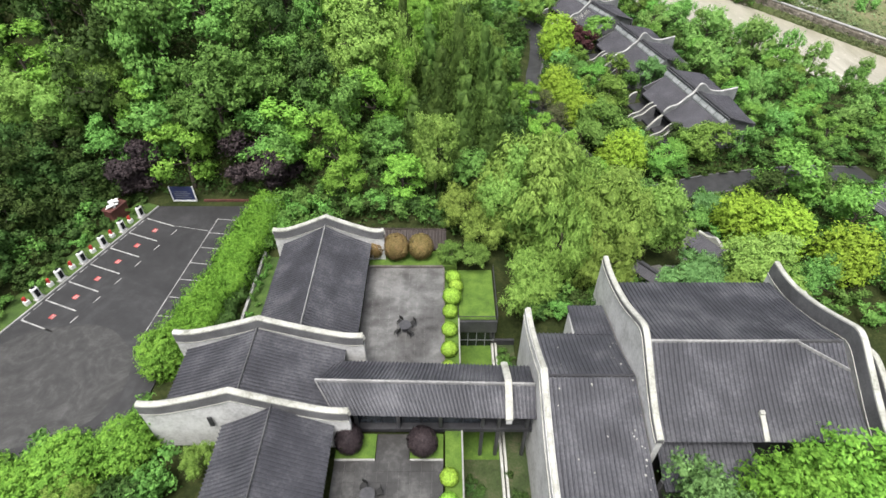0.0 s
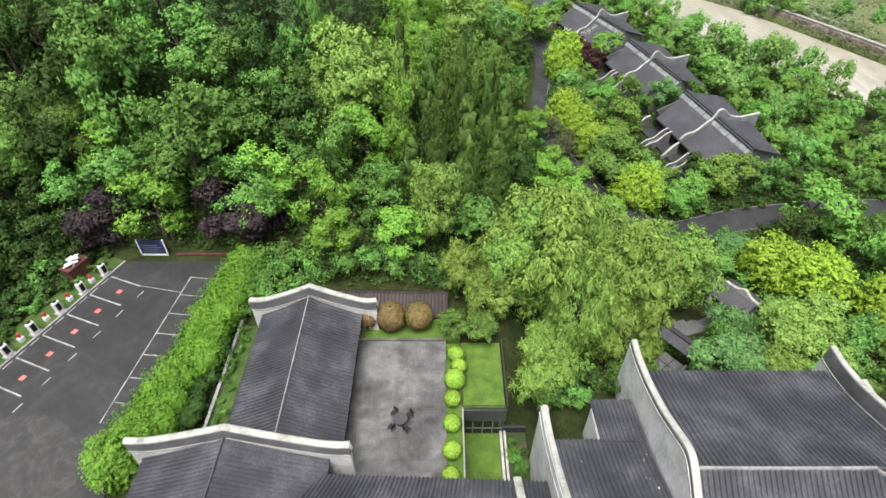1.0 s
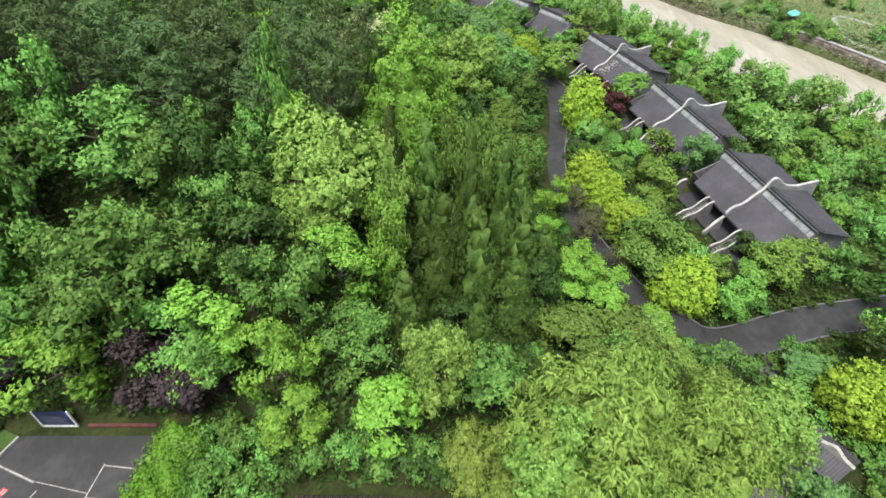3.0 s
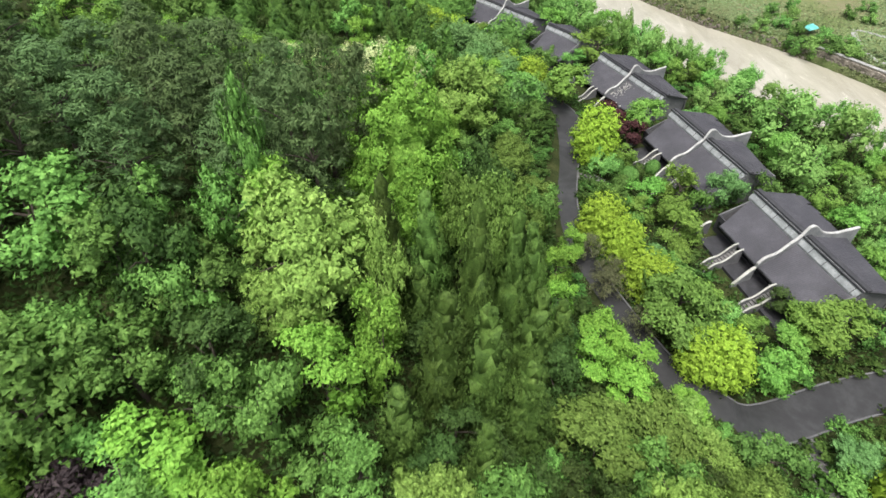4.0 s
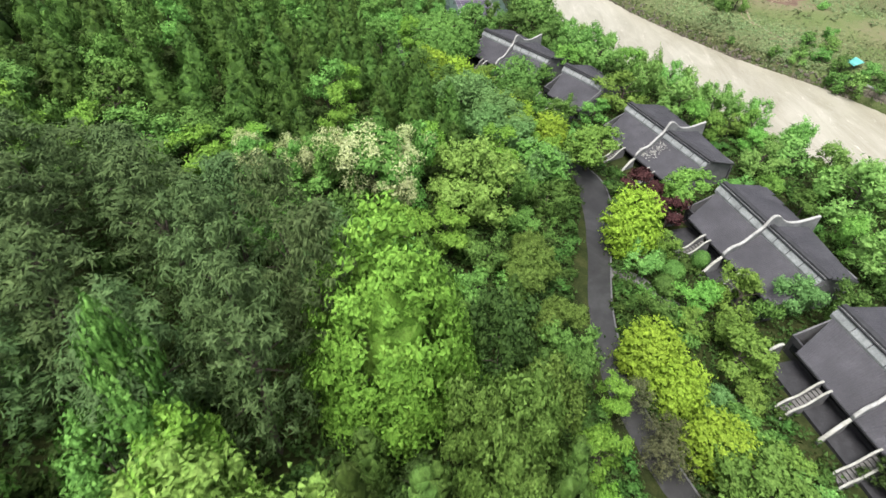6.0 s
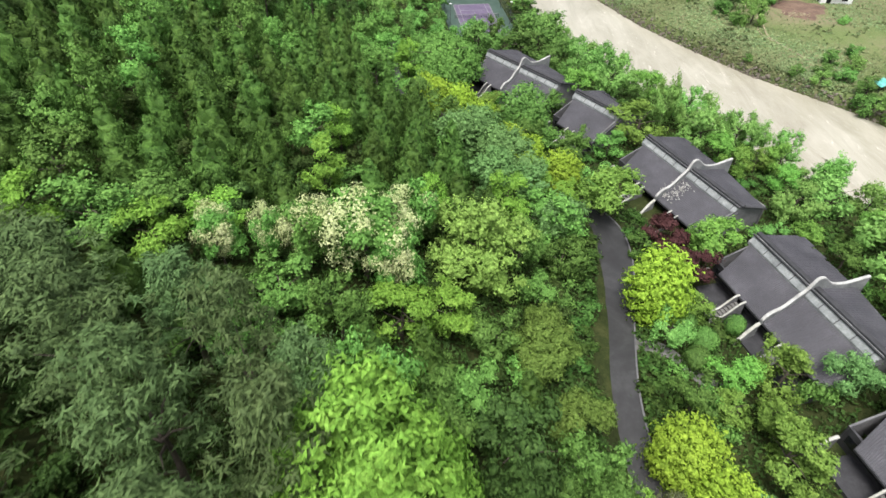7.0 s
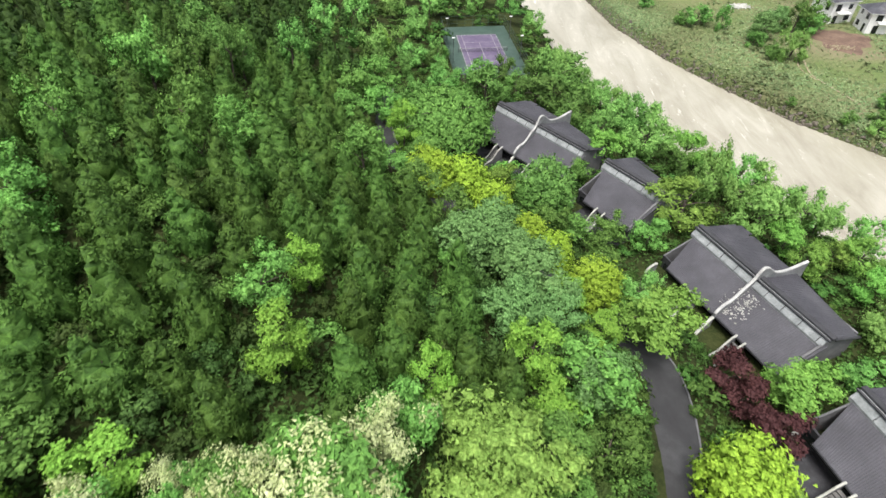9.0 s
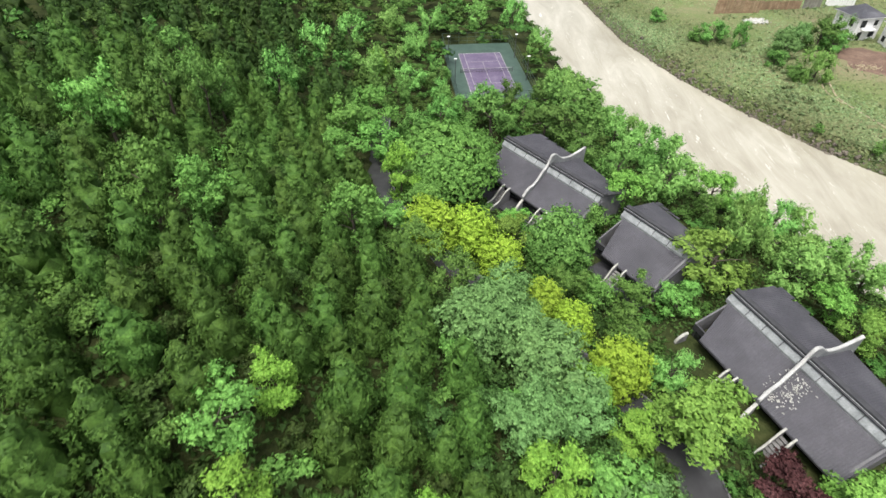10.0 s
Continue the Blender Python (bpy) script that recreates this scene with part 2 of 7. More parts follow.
def asphalt_mat():
    m, nt, b = node_mat("asphalt")
    pos = world_pos(nt)
    big, mid, fine = noise_node(nt, 0.13, 4, 0.6, pos, 1.2), noise_node(nt, 0.9, 5, 0.65, pos), noise_node(nt, 14.0, 4, 0.7, pos)
    f = mathn(nt, "ADD", mathn(nt, "MULTIPLY", big, 0.5), mathn(nt, "ADD", mathn(nt, "MULTIPLY", mid, 0.32), mathn(nt, "MULTIPLY", fine, 0.18)))
    col = ramp(nt, f, ((0.36, (0.016, 0.016, 0.0175)), (0.5, (0.026, 0.026, 0.0275)), (0.64, (0.052, 0.052, 0.054))))
    nt.links.new(col, b.inputs["Base Color"])
    nt.links.new(mathn(nt, "ADD", mathn(nt, "MULTIPLY", big, -0.5), 0.85), b.inputs["Roughness"])
    bump(nt, b, fine, 0.25, 0.01)
    return m


def water_mat():
    """Silty flood water: pale tan, streaked along the current, with lighter foam."""
    m, nt, b = node_mat("silty_water")
    pos = world_pos(nt)
    mp = nt.nodes.new("ShaderNodeMapping")
    mp.inputs["Rotation"].default_value, mp.inputs["Scale"].default_value = (0, 0, radians(-30)), (1.0, 0.22, 1.0)
    nt.links.new(pos, mp.inputs["Vector"])
    streak, foam, ripple = noise_node(nt, 0.16, 6, 0.66, mp.outputs[0], 1.5), noise_node(nt, 0.34, 8, 0.74, mp.outputs[0], 2.4), noise_node(nt, 2.2, 4, 0.6, mp.outputs[0])
    swell = noise_node(nt, 0.035, 3, 0.6, pos, 1.0)
    col = ramp(nt, streak, ((0.3, (0.262, 0.246, 0.194)), (0.5, (0.335, 0.319, 0.262)), (0.7, (0.41, 0.394, 0.336))))
    col = mixc(nt, 1.0, col, ramp(nt, swell, ((0.35, (0.9, 0.885, 0.86)), (0.65, (1.06, 1.06, 1.06)))), "MULTIPLY")
    fo = ramp(nt, foam, ((0.6, (0, 0, 0)), (0.72, (1, 1, 1))))
    nt.links.new(mixc(nt, fo, col, (0.76, 0.74, 0.69)), b.inputs["Base Color"])
    b.inputs["Roughness"].default_value = 0.28
    bump(nt, b, mathn(nt, "ADD", ripple, foam), 0.35, 0.18)
    return m


def ground_mat():
    """Woodland floor west of the river, rough meadow east of it."""
    m, nt, b = node_mat("ground")
    pos = world_pos(nt)
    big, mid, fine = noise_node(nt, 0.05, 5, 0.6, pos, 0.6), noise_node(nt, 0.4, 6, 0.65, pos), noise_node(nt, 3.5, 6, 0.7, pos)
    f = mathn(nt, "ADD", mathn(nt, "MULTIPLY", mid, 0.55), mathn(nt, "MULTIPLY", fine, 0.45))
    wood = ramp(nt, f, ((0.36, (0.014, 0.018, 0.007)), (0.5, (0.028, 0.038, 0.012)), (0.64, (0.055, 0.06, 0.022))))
    g2 = mathn(nt, "ADD", mathn(nt, "MULTIPLY", big, 0.6), mathn(nt, "MULTIPLY", f, 0.4))
    meadow = ramp(nt, g2, ((0.36, (0.075, 0.14, 0.032)), (0.45, (0.11, 0.165, 0.05)), (0.53, (0.165, 0.175, 0.085)), (0.62, (0.22, 0.18, 0.12))))
    meadow = mixc(nt, 0.4, meadow, ramp(nt, fine, ((0.35, (0.055, 0.08, 0.03)), (0.65, (0.21, 0.21, 0.115)))))
    at = nt.nodes.new("ShaderNodeAttribute")
    at.attribute_name = "meadow"
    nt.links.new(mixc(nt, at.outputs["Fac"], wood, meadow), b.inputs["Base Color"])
    b.inputs["Roughness"].default_value, b.inputs["Specular IOR Level"].default_value = 0.95, 0.1
    bump(nt, b, f, 0.8, 0.25)
    return m


def apron_mat():
    """Pale scoured asphalt with swirling tyre marks."""
    m, nt, b = node_mat("worn_asphalt")
    pos = world_pos(nt)
    swirl, mid, fine = noise_node(nt, 0.28, 5, 0.62, pos, 3.0), noise_node(nt, 0.9, 6, 0.7, pos, 0.8), noise_node(nt, 14.0, 4, 0.7, pos)
    f = mathn(nt, "ADD", mathn(nt, "MULTIPLY", swirl, 0.45), mathn(nt, "ADD", mathn(nt, "MULTIPLY", mid, 0.35), mathn(nt, "MULTIPLY", fine, 0.2)))
    nt.links.new(ramp(nt, f, ((0.36, (0.021, 0.021, 0.022)), (0.5, (0.038, 0.038, 0.038)), (0.66, (0.078, 0.078, 0.077)))), b.inputs["Base Color"])
    b.inputs["Roughness"].default_value = 0.75
    bump(nt, b, fine, 0.25, 0.01)
    return m


M_APRON = apron_mat()
M_ASPHALT, M_WATER, M_GROUND = asphalt_mat(), water_mat(), ground_mat()

# ---- mesh helpers ----


class Shape:
    """Collects vertices and faces for one mesh."""

    def __init__(self):
        self.v, self.f = [], []

    def add(self, verts, faces):
        n = len(self.v)
        self.v += [tuple(p) for p in verts]
        self.f += [tuple(i + n for i in q) for q in faces]
        return self

    def box(self, x0, x1, y0, y1, z0, z1, m=None, bev=0.0):
        b = bev
        if b:
            ring = [(x0 + b, y0), (x1 - b, y0), (x1, y0 + b), (x1, y1 - b), (x1 - b, y1), (x0 + b, y1), (x0, y1 - b), (x0, y0 + b)]
            inner = [(x0 + b, y0 + b), (x1 - b, y0 + b), (x1 - b, y0 + b), (x1 - b, y1 - b), (x1 - b, y1 - b), (x0 + b, y1 - b), (x0 + b, y1 - b), (x0 + b, y0 + b)]
            vs = [(*p, z0) for p in ring] + [(*p, z1 - b) for p in ring] + [(x0 + b, y0 + b, z1), (x1 - b, y0 + b, z1), (x1 - b, y1 - b, z1), (x0 + b, y1 - b, z1)]
            fs = [tuple(range(7, -1, -1))] + [(i, (i + 1) % 8, 8 + (i + 1) % 8, 8 + i) for i in range(8)]
            fs += [(8, 9, 17, 16), (9, 10, 17), (10, 11, 18, 17), (11, 12, 18), (12, 13, 19, 18), (13, 14, 19), (14, 15, 16, 19), (15, 8, 16), (16, 17, 18, 19)]
        else:
            vs = [(x0, y0, z0), (x1, y0, z0), (x1, y1, z0), (x0, y1, z0), (x0, y0, z1), (x1, y0, z1), (x1, y1, z1), (x0, y1, z1)]
            fs = [(3, 2, 1, 0), (4, 5, 6, 7), (0, 1, 5, 4), (1, 2, 6, 5), (2, 3, 7, 6), (3, 0, 4, 7)]
        if m is not None:
            vs = [m @ Vector(p) for p in vs]
        return self.add(vs, fs)

    def tube(self, pts, radii, n=7, cap=True):
        """A tapering tube along a line of points."""
        pts = [Vector(p) for p in pts]
        vs, fs = [], []
        for i, p in enumerate(pts):
            d = (pts[min(i + 1, len(pts) - 1)] - pts[max(i - 1, 0)]).normalized()
            a = d.cross(Vector((0.31, 0.95, 0.05))).normalized()
            b = d.cross(a)
            r = radii[i] if isinstance(radii, (list, tuple)) else radii
            vs += [p + r * (math.cos(2 * math.pi * k / n) * a + math.sin(2 * math.pi * k / n) * b) for k in range(n)]
        for i in range(len(pts) - 1):
            fs += [(i * n + k, i * n + (k + 1) % n, (i + 1) * n + (k + 1) % n, (i + 1) * n + k) for k in range(n)]
        if cap:
            fs += [tuple(range(n - 1, -1, -1)), tuple((len(pts) - 1) * n + k for k in range(n))]
        return self.add(vs, fs)

    def sweep(self, pts, side, half, z0, z1, crown=0.0):
        """A bar with a crowned top along points; side: unit vector across it; z0, z1: under and over the line."""
        s = Vector(side)
        vs, fs = [], []
        prof = [(-half, z0), (half, z0), (half, z1), (half * 0.5, z1 + crown), (-half * 0.5, z1 + crown), (-half, z1)]
        for p in pts:
            vs += [Vector(p) + s * a + Vector((0, 0, b)) for a, b in prof]
        k = len(prof)
        for i in range(len(pts) - 1):
            fs += [(i * k + j, i * k + (j + 1) % k, (i + 1) * k + (j + 1) % k, (i + 1) * k + j) for j in range(k)]
        fs += [tuple(range(k - 1, -1, -1)), tuple((len(pts) - 1) * k + j for j in range(k))]
        return self.add(vs, fs)

    def wall_under(self, pts, side, half, base):
        """A wall of even thickness from base up to a line of points; base: height or function of the point."""
        s = Vector(side)
        vs, fs = [], []
        for p in pts:
            p = Vector(p)
            zb = base(p) if callable(base) else base
            lo = Vector((p.x, p.y, min(zb, p.z - 0.02)))
            vs += [lo - s * half, lo + s * half, p + s * half, p - s * half]
        for i in range(len(pts) - 1):
            fs += [(i * 4 + j, i * 4 + (j + 1) % 4, (i + 1) * 4 + (j + 1) % 4, (i + 1) * 4 + j) for j in range(4)]
        fs += [(3, 2, 1, 0), tuple((len(pts) - 1) * 4 + j for j in range(4))]
        return self.add(vs, fs)

    def mesh(self, name, material, smooth=False):
        me = bpy.data.meshes.new(name)
        me.from_pydata(self.v, [], self.f)
        me.materials.append(material)
        if smooth:
            me.shade_smooth()
        me.update()
        return me


def thing(name, label, category, at=(0, 0, 0), group="", kind="", rz=0.0):
    ob = new(name)
    ob.empty_display_size = 0.2
    ob.matrix_basis = pose(*at, 0, 0, rz)
    return tagged(ob, label, category, group, kind)


def part(name, shape, material, parent, label="", smooth=False):
    """One mesh object under a thing or a part; its points are given in the parent's frame."""
    me = shape if isinstance(shape, bpy.types.Mesh) else shape.mesh(name, material, smooth)
    ob = new(name, me)
    ob.parent = parent
    return tagged(ob, label)


def whole(name, shape, material, label, category, group="", kind="", smooth=False):
    return tagged(new(name, shape.mesh(name, material, smooth)), label, category, group, kind)


def smoothstep(a, b, x):
    t = np.clip((np.asarray(x, float) - a) / (b - a), 0, 1)
    return t * t * (3 - 2 * t)


# ---- the lie of the land ----
ROAD = [(72, 77.6), (60, 76.0), (51.5, 74.6), (46.5, 73.8), (41.5, 72.5), (36.4, 70.7), (30, 69.0), (25, 71.8), (21.5, 79), (18.6, 87), (16.8, 96), (17.2, 106), (19.6, 116.5), (22.2, 126), (22.6, 133), (18.5, 140), (9, 148), (0, 156), (-7.6, 164.5), (-11.3, 174), (-13, 186), (-14, 205)]
NEAR_Y, NEAR_X = (-400, 40, 95, 120, 145, 170, 190, 215, 242, 290, 340, 500), (330, 165, 112, 95, 78, 62, 51, 41, 35, 29, 18, -60)
FAR_Y, FAR_X = (-400, 60, 125, 149, 178, 193, 213, 229, 248, 274, 314, 500), (400, 190, 134, 119, 104, 95.5, 79.5, 70.5, 61, 52.5, 47, 20)
HILL_Y, HILL_X = (0, 75, 96, 116, 133, 150, 165, 190, 230, 300, 400), (27, 23, 17, 19.5, 21, 12, 2, -8, -14, -24, -40)


def near_bank(y):
    return np.interp(y, NEAR_Y, NEAR_X)


def far_bank(y):
    return np.interp(y, FAR_Y, FAR_X)


def plateau_gap(x, y):
    """Distance outside the levelled ground of the car park and the halls."""
    d1 = np.hypot(np.maximum(np.maximum(-41.5 - x, x + 15), 0), np.maximum(y - 52, 0))
    d2 = np.hypot(np.maximum(np.maximum(-20 - x, x - 5.5), 0), np.maximum(y - 45.4, 0))
    d3 = np.hypot(np.maximum(np.maximum(-20 - x, x - 35), 0), np.maximum(y - 35, 0))
    return np.minimum(np.minimum(d1, d2), d3)


def land(x, y):
    x, y = np.asarray(x, float), np.asarray(y, float)
    d = np.interp(y, HILL_Y, HILL_X) - x
    up = 0.42 * np.clip(d, 0, 45) + 0.2 * np.clip(d - 45, 0, 60)
    zr = -10.0 - 5.0 * smoothstep(165, 240, y)
    nb, fb = near_bank(y), far_bank(y)
    low = zr - 2.2 * smoothstep(4, 11, -d) - 2 * smoothstep(34, 60, -d)
    low = low + (-23.5 - low) * smoothstep(-13, 1.5, x - nb)
    low = low + (-18.8 + 23.5 - 0.0) * smoothstep(-1.5, 3.0, x - fb) + 2.0 * smoothstep(6, 45, x - fb)
    z = np.where(d > 0, zr + up, low)
    gap = plateau_gap(x, y)
    sunk = (x > 0.5) & (x < 8.4) & (y > 6) & (y < 35.6)
    z = np.clip(z, -0.8 * gap, 0.62 * gap)
    z = z + np.where(gap > 0.5, 0.25 * np.sin(x * 0.9 + 1.3 * np.sin(y * 0.5)) * np.sin(y * 0.8) * smoothstep(0.5, 4, gap) * (d > 6), 0)
    return np.where(sunk, -3.95, z)


def land_at(x, y):
    return float(land(x, y))


def spread(lo, hi, step, reach, growth=1.35):
    core = list(np.arange(lo, hi + step / 2, step))
    a, s = [], step
    while sum(a) < reach:
        s *= growth
        a.append(s)
    return np.array([lo - c for c in np.cumsum(a)[::-1]] + core + [hi + c for c in np.cumsum(a)])


def build_ground():
    xs, ys = spread(-80, 150, 1.6, 4000), spread(-5, 330, 1.6, 4000)
    gx, gy = np.meshgrid(xs, ys)
    gz = land(gx, gy)
    # the built ground lies just under its paving
    gz = gz - 0.12 * (plateau_gap(gx, gy) <= 0)
    nx, ny = len(xs), len(ys)
    me = bpy.data.meshes.new("ground")
    verts = np.stack([gx, gy, gz], -1).reshape(-1, 3)
    i = (np.arange(ny - 1)[:, None] * nx + np.arange(nx - 1)[None, :]).ravel()
    quads = np.stack([i, i + 1, i + nx + 1, i + nx], -1)
    me.vertices.add(len(verts))
    me.vertices.foreach_set("co", verts.ravel())
    me.loops.add(quads.size)
    me.loops.foreach_set("vertex_index", quads.ravel())
    me.polygons.add(len(quads))
    me.polygons.foreach_set("loop_start", np.arange(len(quads)) * 4)
    me.update()
    mead = me.attributes.new("meadow", "FLOAT", "POINT")
    mead.data.foreach_set("value", smoothstep(-2, 3, (gx - far_bank(gy))).ravel())
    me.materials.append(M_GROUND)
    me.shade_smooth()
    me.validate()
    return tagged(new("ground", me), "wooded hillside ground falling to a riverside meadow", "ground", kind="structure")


ground = build_ground()


def ribbon(name, pts, half, lift, material, label, category, z_of=None, thick=0.25):
    """A strip of even width along a smoothed line."""
    p = np.array(pts, float)
    t = np.arange(len(p))
    tt = np.linspace(0, len(p) - 1, (len(p) - 1) * 8 + 1)
    q = np.stack([np.interp(tt, t, p[:, k]) for k in range(2)], -1)
    for _ in range(10):
        q[1:-1] = 0.5 * q[1:-1] + 0.25 * (q[:-2] + q[2:])
    d = np.gradient(q, axis=0)
    d /= np.linalg.norm(d, axis=1)[:, None]
    s = np.stack([-d[:, 1], d[:, 0]], -1)
    sh = Shape()
    zs = [(z_of(*c) if z_of else land_at(*c)) + lift for c in q]
    for _ in range(6):
        zs = [zs[0]] + [0.5 * b + 0.25 * (a + c) for a, b, c in zip(zs, zs[1:], zs[2:])] + [zs[-1]]
    vs, fs = [], []
    for c, e, z in zip(q, s, zs):
        a, b = c + e * half, c - e * half
        vs += [(*a, z - thick), (*a, z), (*c, z + 0.03), (*b, z), (*b, z - thick)]
    for i in range(len(q) - 1):
        fs += [(i * 5 + j + 1, i * 5 + j, i * 5 + 5 + j, i * 5 + 6 + j) for j in range(4)]
    sh.add(vs, fs)
    return whole(name, sh, material, label, category, kind="structure", smooth=False), q, s, zs


# river surface
wshape = Shape()
wy = list(np.arange(-400, 40, 40)) + list(np.arange(40, 505, 3.0))
wv, wf, WN = [], [], 14
for y in wy:
    a, b = float(near_bank(y)) - 2.5, float(far_bank(y)) + 2.5
    for k in range(WN):
        x = a + (b - a) * k / (WN - 1)
        wv.append((x, y, -22.0 + 0.05 * math.sin(x * 0.7 + y * 0.31) * math.sin(y * 0.43 - x * 0.2)))
for i in range(len(wy) - 1):
    wf += [(i * WN + k, i * WN + k + 1, (i + 1) * WN + k + 1, (i + 1) * WN + k) for k in range(WN - 1)]
wshape.add(wv, wf)
river = whole("water", wshape, M_WATER, "pale tan silty river in flood with foam streaks", "river", kind="structure", smooth=True)

road, road_line, road_side, road_z = ribbon("road", ROAD, 2.25, 0.22, M_ASPHALT, "narrow winding dark asphalt lane through the garden", "road")
for k, name in ((1, "kerb_1"), (-1, "kerb_2")):
    sh = Shape()
    line = [(*(c + e * k * 2.35), z) for c, e, z in zip(road_line, road_side, road_z)]
    vs, fs = [], []
    for (x, y, z), e in zip(line, road_side):
        vs += [(x - e[0] * 0.09, y - e[1] * 0.09, z - 0.3), (x + e[0] * 0.09, y + e[1] * 0.09, z - 0.3), (x + e[0] * 0.09, y + e[1] * 0.09, z + 0.04), (x - e[0] * 0.09, y - e[1] * 0.09, z + 0.04)]
    for i in range(len(line) - 1):
        fs += [(i * 4 + j, i * 4 + (j + 1) % 4, i * 4 + 4 + (j + 1) % 4, i * 4 + 4 + j) for j in range(4)]
    sh.add(vs, fs)
    whole(name, sh, M_GREYWALL, "low grey stone kerb beside the lane", "kerb", kind="structure")

# ---- roofs and walls of the halls ----


def lerp(a, b, t):
    return a + (b - a) * t


def tile_slope(r0, r1, e0, e1, pitch=0.3, high=0.12, sag=0.12, rows=5, thick=0.16):
    """A roof slope of round tile rows running from the ridge r0-r1 down to the eave e0-e1, with its boarding underneath."""
    r0, r1, e0, e1 = (Vector(p) for p in (r0, r1, e0, e1))
    n = max(2, round(max((r1 - r0).length, (e1 - e0).length) / pitch))
    nrm = (r1 - r0 if (r1 - r0).length > 0.01 else e1 - e0).cross(e0 - r0).normalized()
    if nrm.z < 0:
        nrm = -nrm
    prof = [(0.0, 0.0), (0.3, 0.0), (0.38, 0.75), (0.52, 1.0), (0.66, 0.75), (0.74, 0.0)]
    sh = Shape()
    vs, fs = [], []
    us = [((i + a) / n, h) for i in range(n) for a, h in prof] + [(1.0, 0.0)]
    for k in range(rows):
        t = k / (rows - 1)
        for u, h in us:
            p = lerp(lerp(r0, r1, u), lerp(e0, e1, u), t)
            vs.append(p + nrm * h * high + Vector((0, 0, -sag * 4 * t * (1 - t))))
    w = len(us)
    for k in range(rows - 1):
        fs += [(k * w + i, k * w + i + 1, (k + 1) * w + i + 1, (k + 1) * w + i) for i in range(w - 1)]
    sh.add(vs, fs)
    lo = []
    for k in range(rows):
        t = k / (rows - 1)
        for u in (0, 1):
            p = lerp(lerp(r0, r1, u), lerp(e0, e1, u), t) + Vector((0, 0, -sag * 4 * t * (1 - t)))
            lo += [p - nrm * 0.005, p - nrm * thick]
    fl = []
    for k in range(rows - 1):
        a, b = k * 4, (k + 1) * 4
        fl += [(a + 1, a + 3, b + 3, b + 1), (a, a + 1, b + 1, b), (a + 2, b + 2, b + 3, a + 3)]
    fl += [(0, 2, 3, 1), ((rows - 1) * 4, (rows - 1) * 4 + 1, (rows - 1) * 4 + 3, (rows - 1) * 4 + 2)]
    sh.add(lo, fl)
    return sh


def ridge_bar(p0, p1, side, half=0.075, up=0.18, seg=10, dip=0.0):
    pts = [lerp(Vector(p0), Vector(p1), i / seg) + Vector((0, 0, -dip * 4 * (i / seg) * (1 - i / seg))) for i in range(seg + 1)]
    return Shape().sweep(pts, side, half, -0.1, up, 0.06)


def curved_gable(c0, pk, c1, flare=0.35, power=1.3, seg=28):
    """Points of a gable's crown: two hollow curves from upturned ends c0, c1 to the peak pk."""
    out = []
    c0, pk, c1 = Vector(c0), Vector(pk), Vector(c1)
    for i in range(seg + 1):
        s = i / seg * 2 - 1
        a = abs(s)
        end = c0 if s < 0 else c1
        p = lerp(pk, end, a)
        p.z = pk.z + (end.z - pk.z) * (1 - (1 - a) ** power) + flare * max(0, a - 0.72) ** 2 / 0.0784 * 0.9
        out.append(p)
    return out


def gable_wall(parent, pts, side, base, half=0.22, band=0.95):
    """A parapet gable: plaster wall, grey band under a white coping."""
    low = [p - Vector((0, 0, band)) for p in pts]
    w = part("gable_wall", Shape().wall_under(low, side, half - 0.04, base), M_PLASTER, parent, "white plastered gable wall")
    part("brick_band", Shape().wall_under(pts, side, half, lambda p: p.z - band), M_GREYWALL, w, "grey brick band")
    part("string_course", Shape().sweep(low, side, half + 0.04, -0.04, 0.03), M_COPING, w, "thin white string course")
    part("coping", Shape().sweep(pts, side, half + 0.02, -0.02, 0.12, 0.06), M_COPING, w, "weathered white coping with upturned ends")
    e0, e1 = pts[0], pts[-1]
    for e, o in ((e0, pts[1]), (e1, pts[-2])):
        d = (e - o)
        d.z = 0
        d.normalize()
        hook = [e - d * 0.05, e + d * 0.05 - Vector((0, 0, 0.35)), e - d * 0.25 - Vector((0, 0, 0.75)), e - d * 0.6 - Vector((0, 0, 1.05))]
        part("scroll_end", Shape().tube(hook, [0.16, 0.14, 0.12, 0.1], 8), M_COPING, w, "white scroll under the eave")
    return w


# the long hall with its three stepped gables
hall = thing("long_hall", "long grey-tiled hall with three white-coped gables beside a courtyard", "building", (-11.5, 28, 0.6))
O = Vector((-11.5, 28, 0.6))


def rel(p):
    return Vector(p) - O


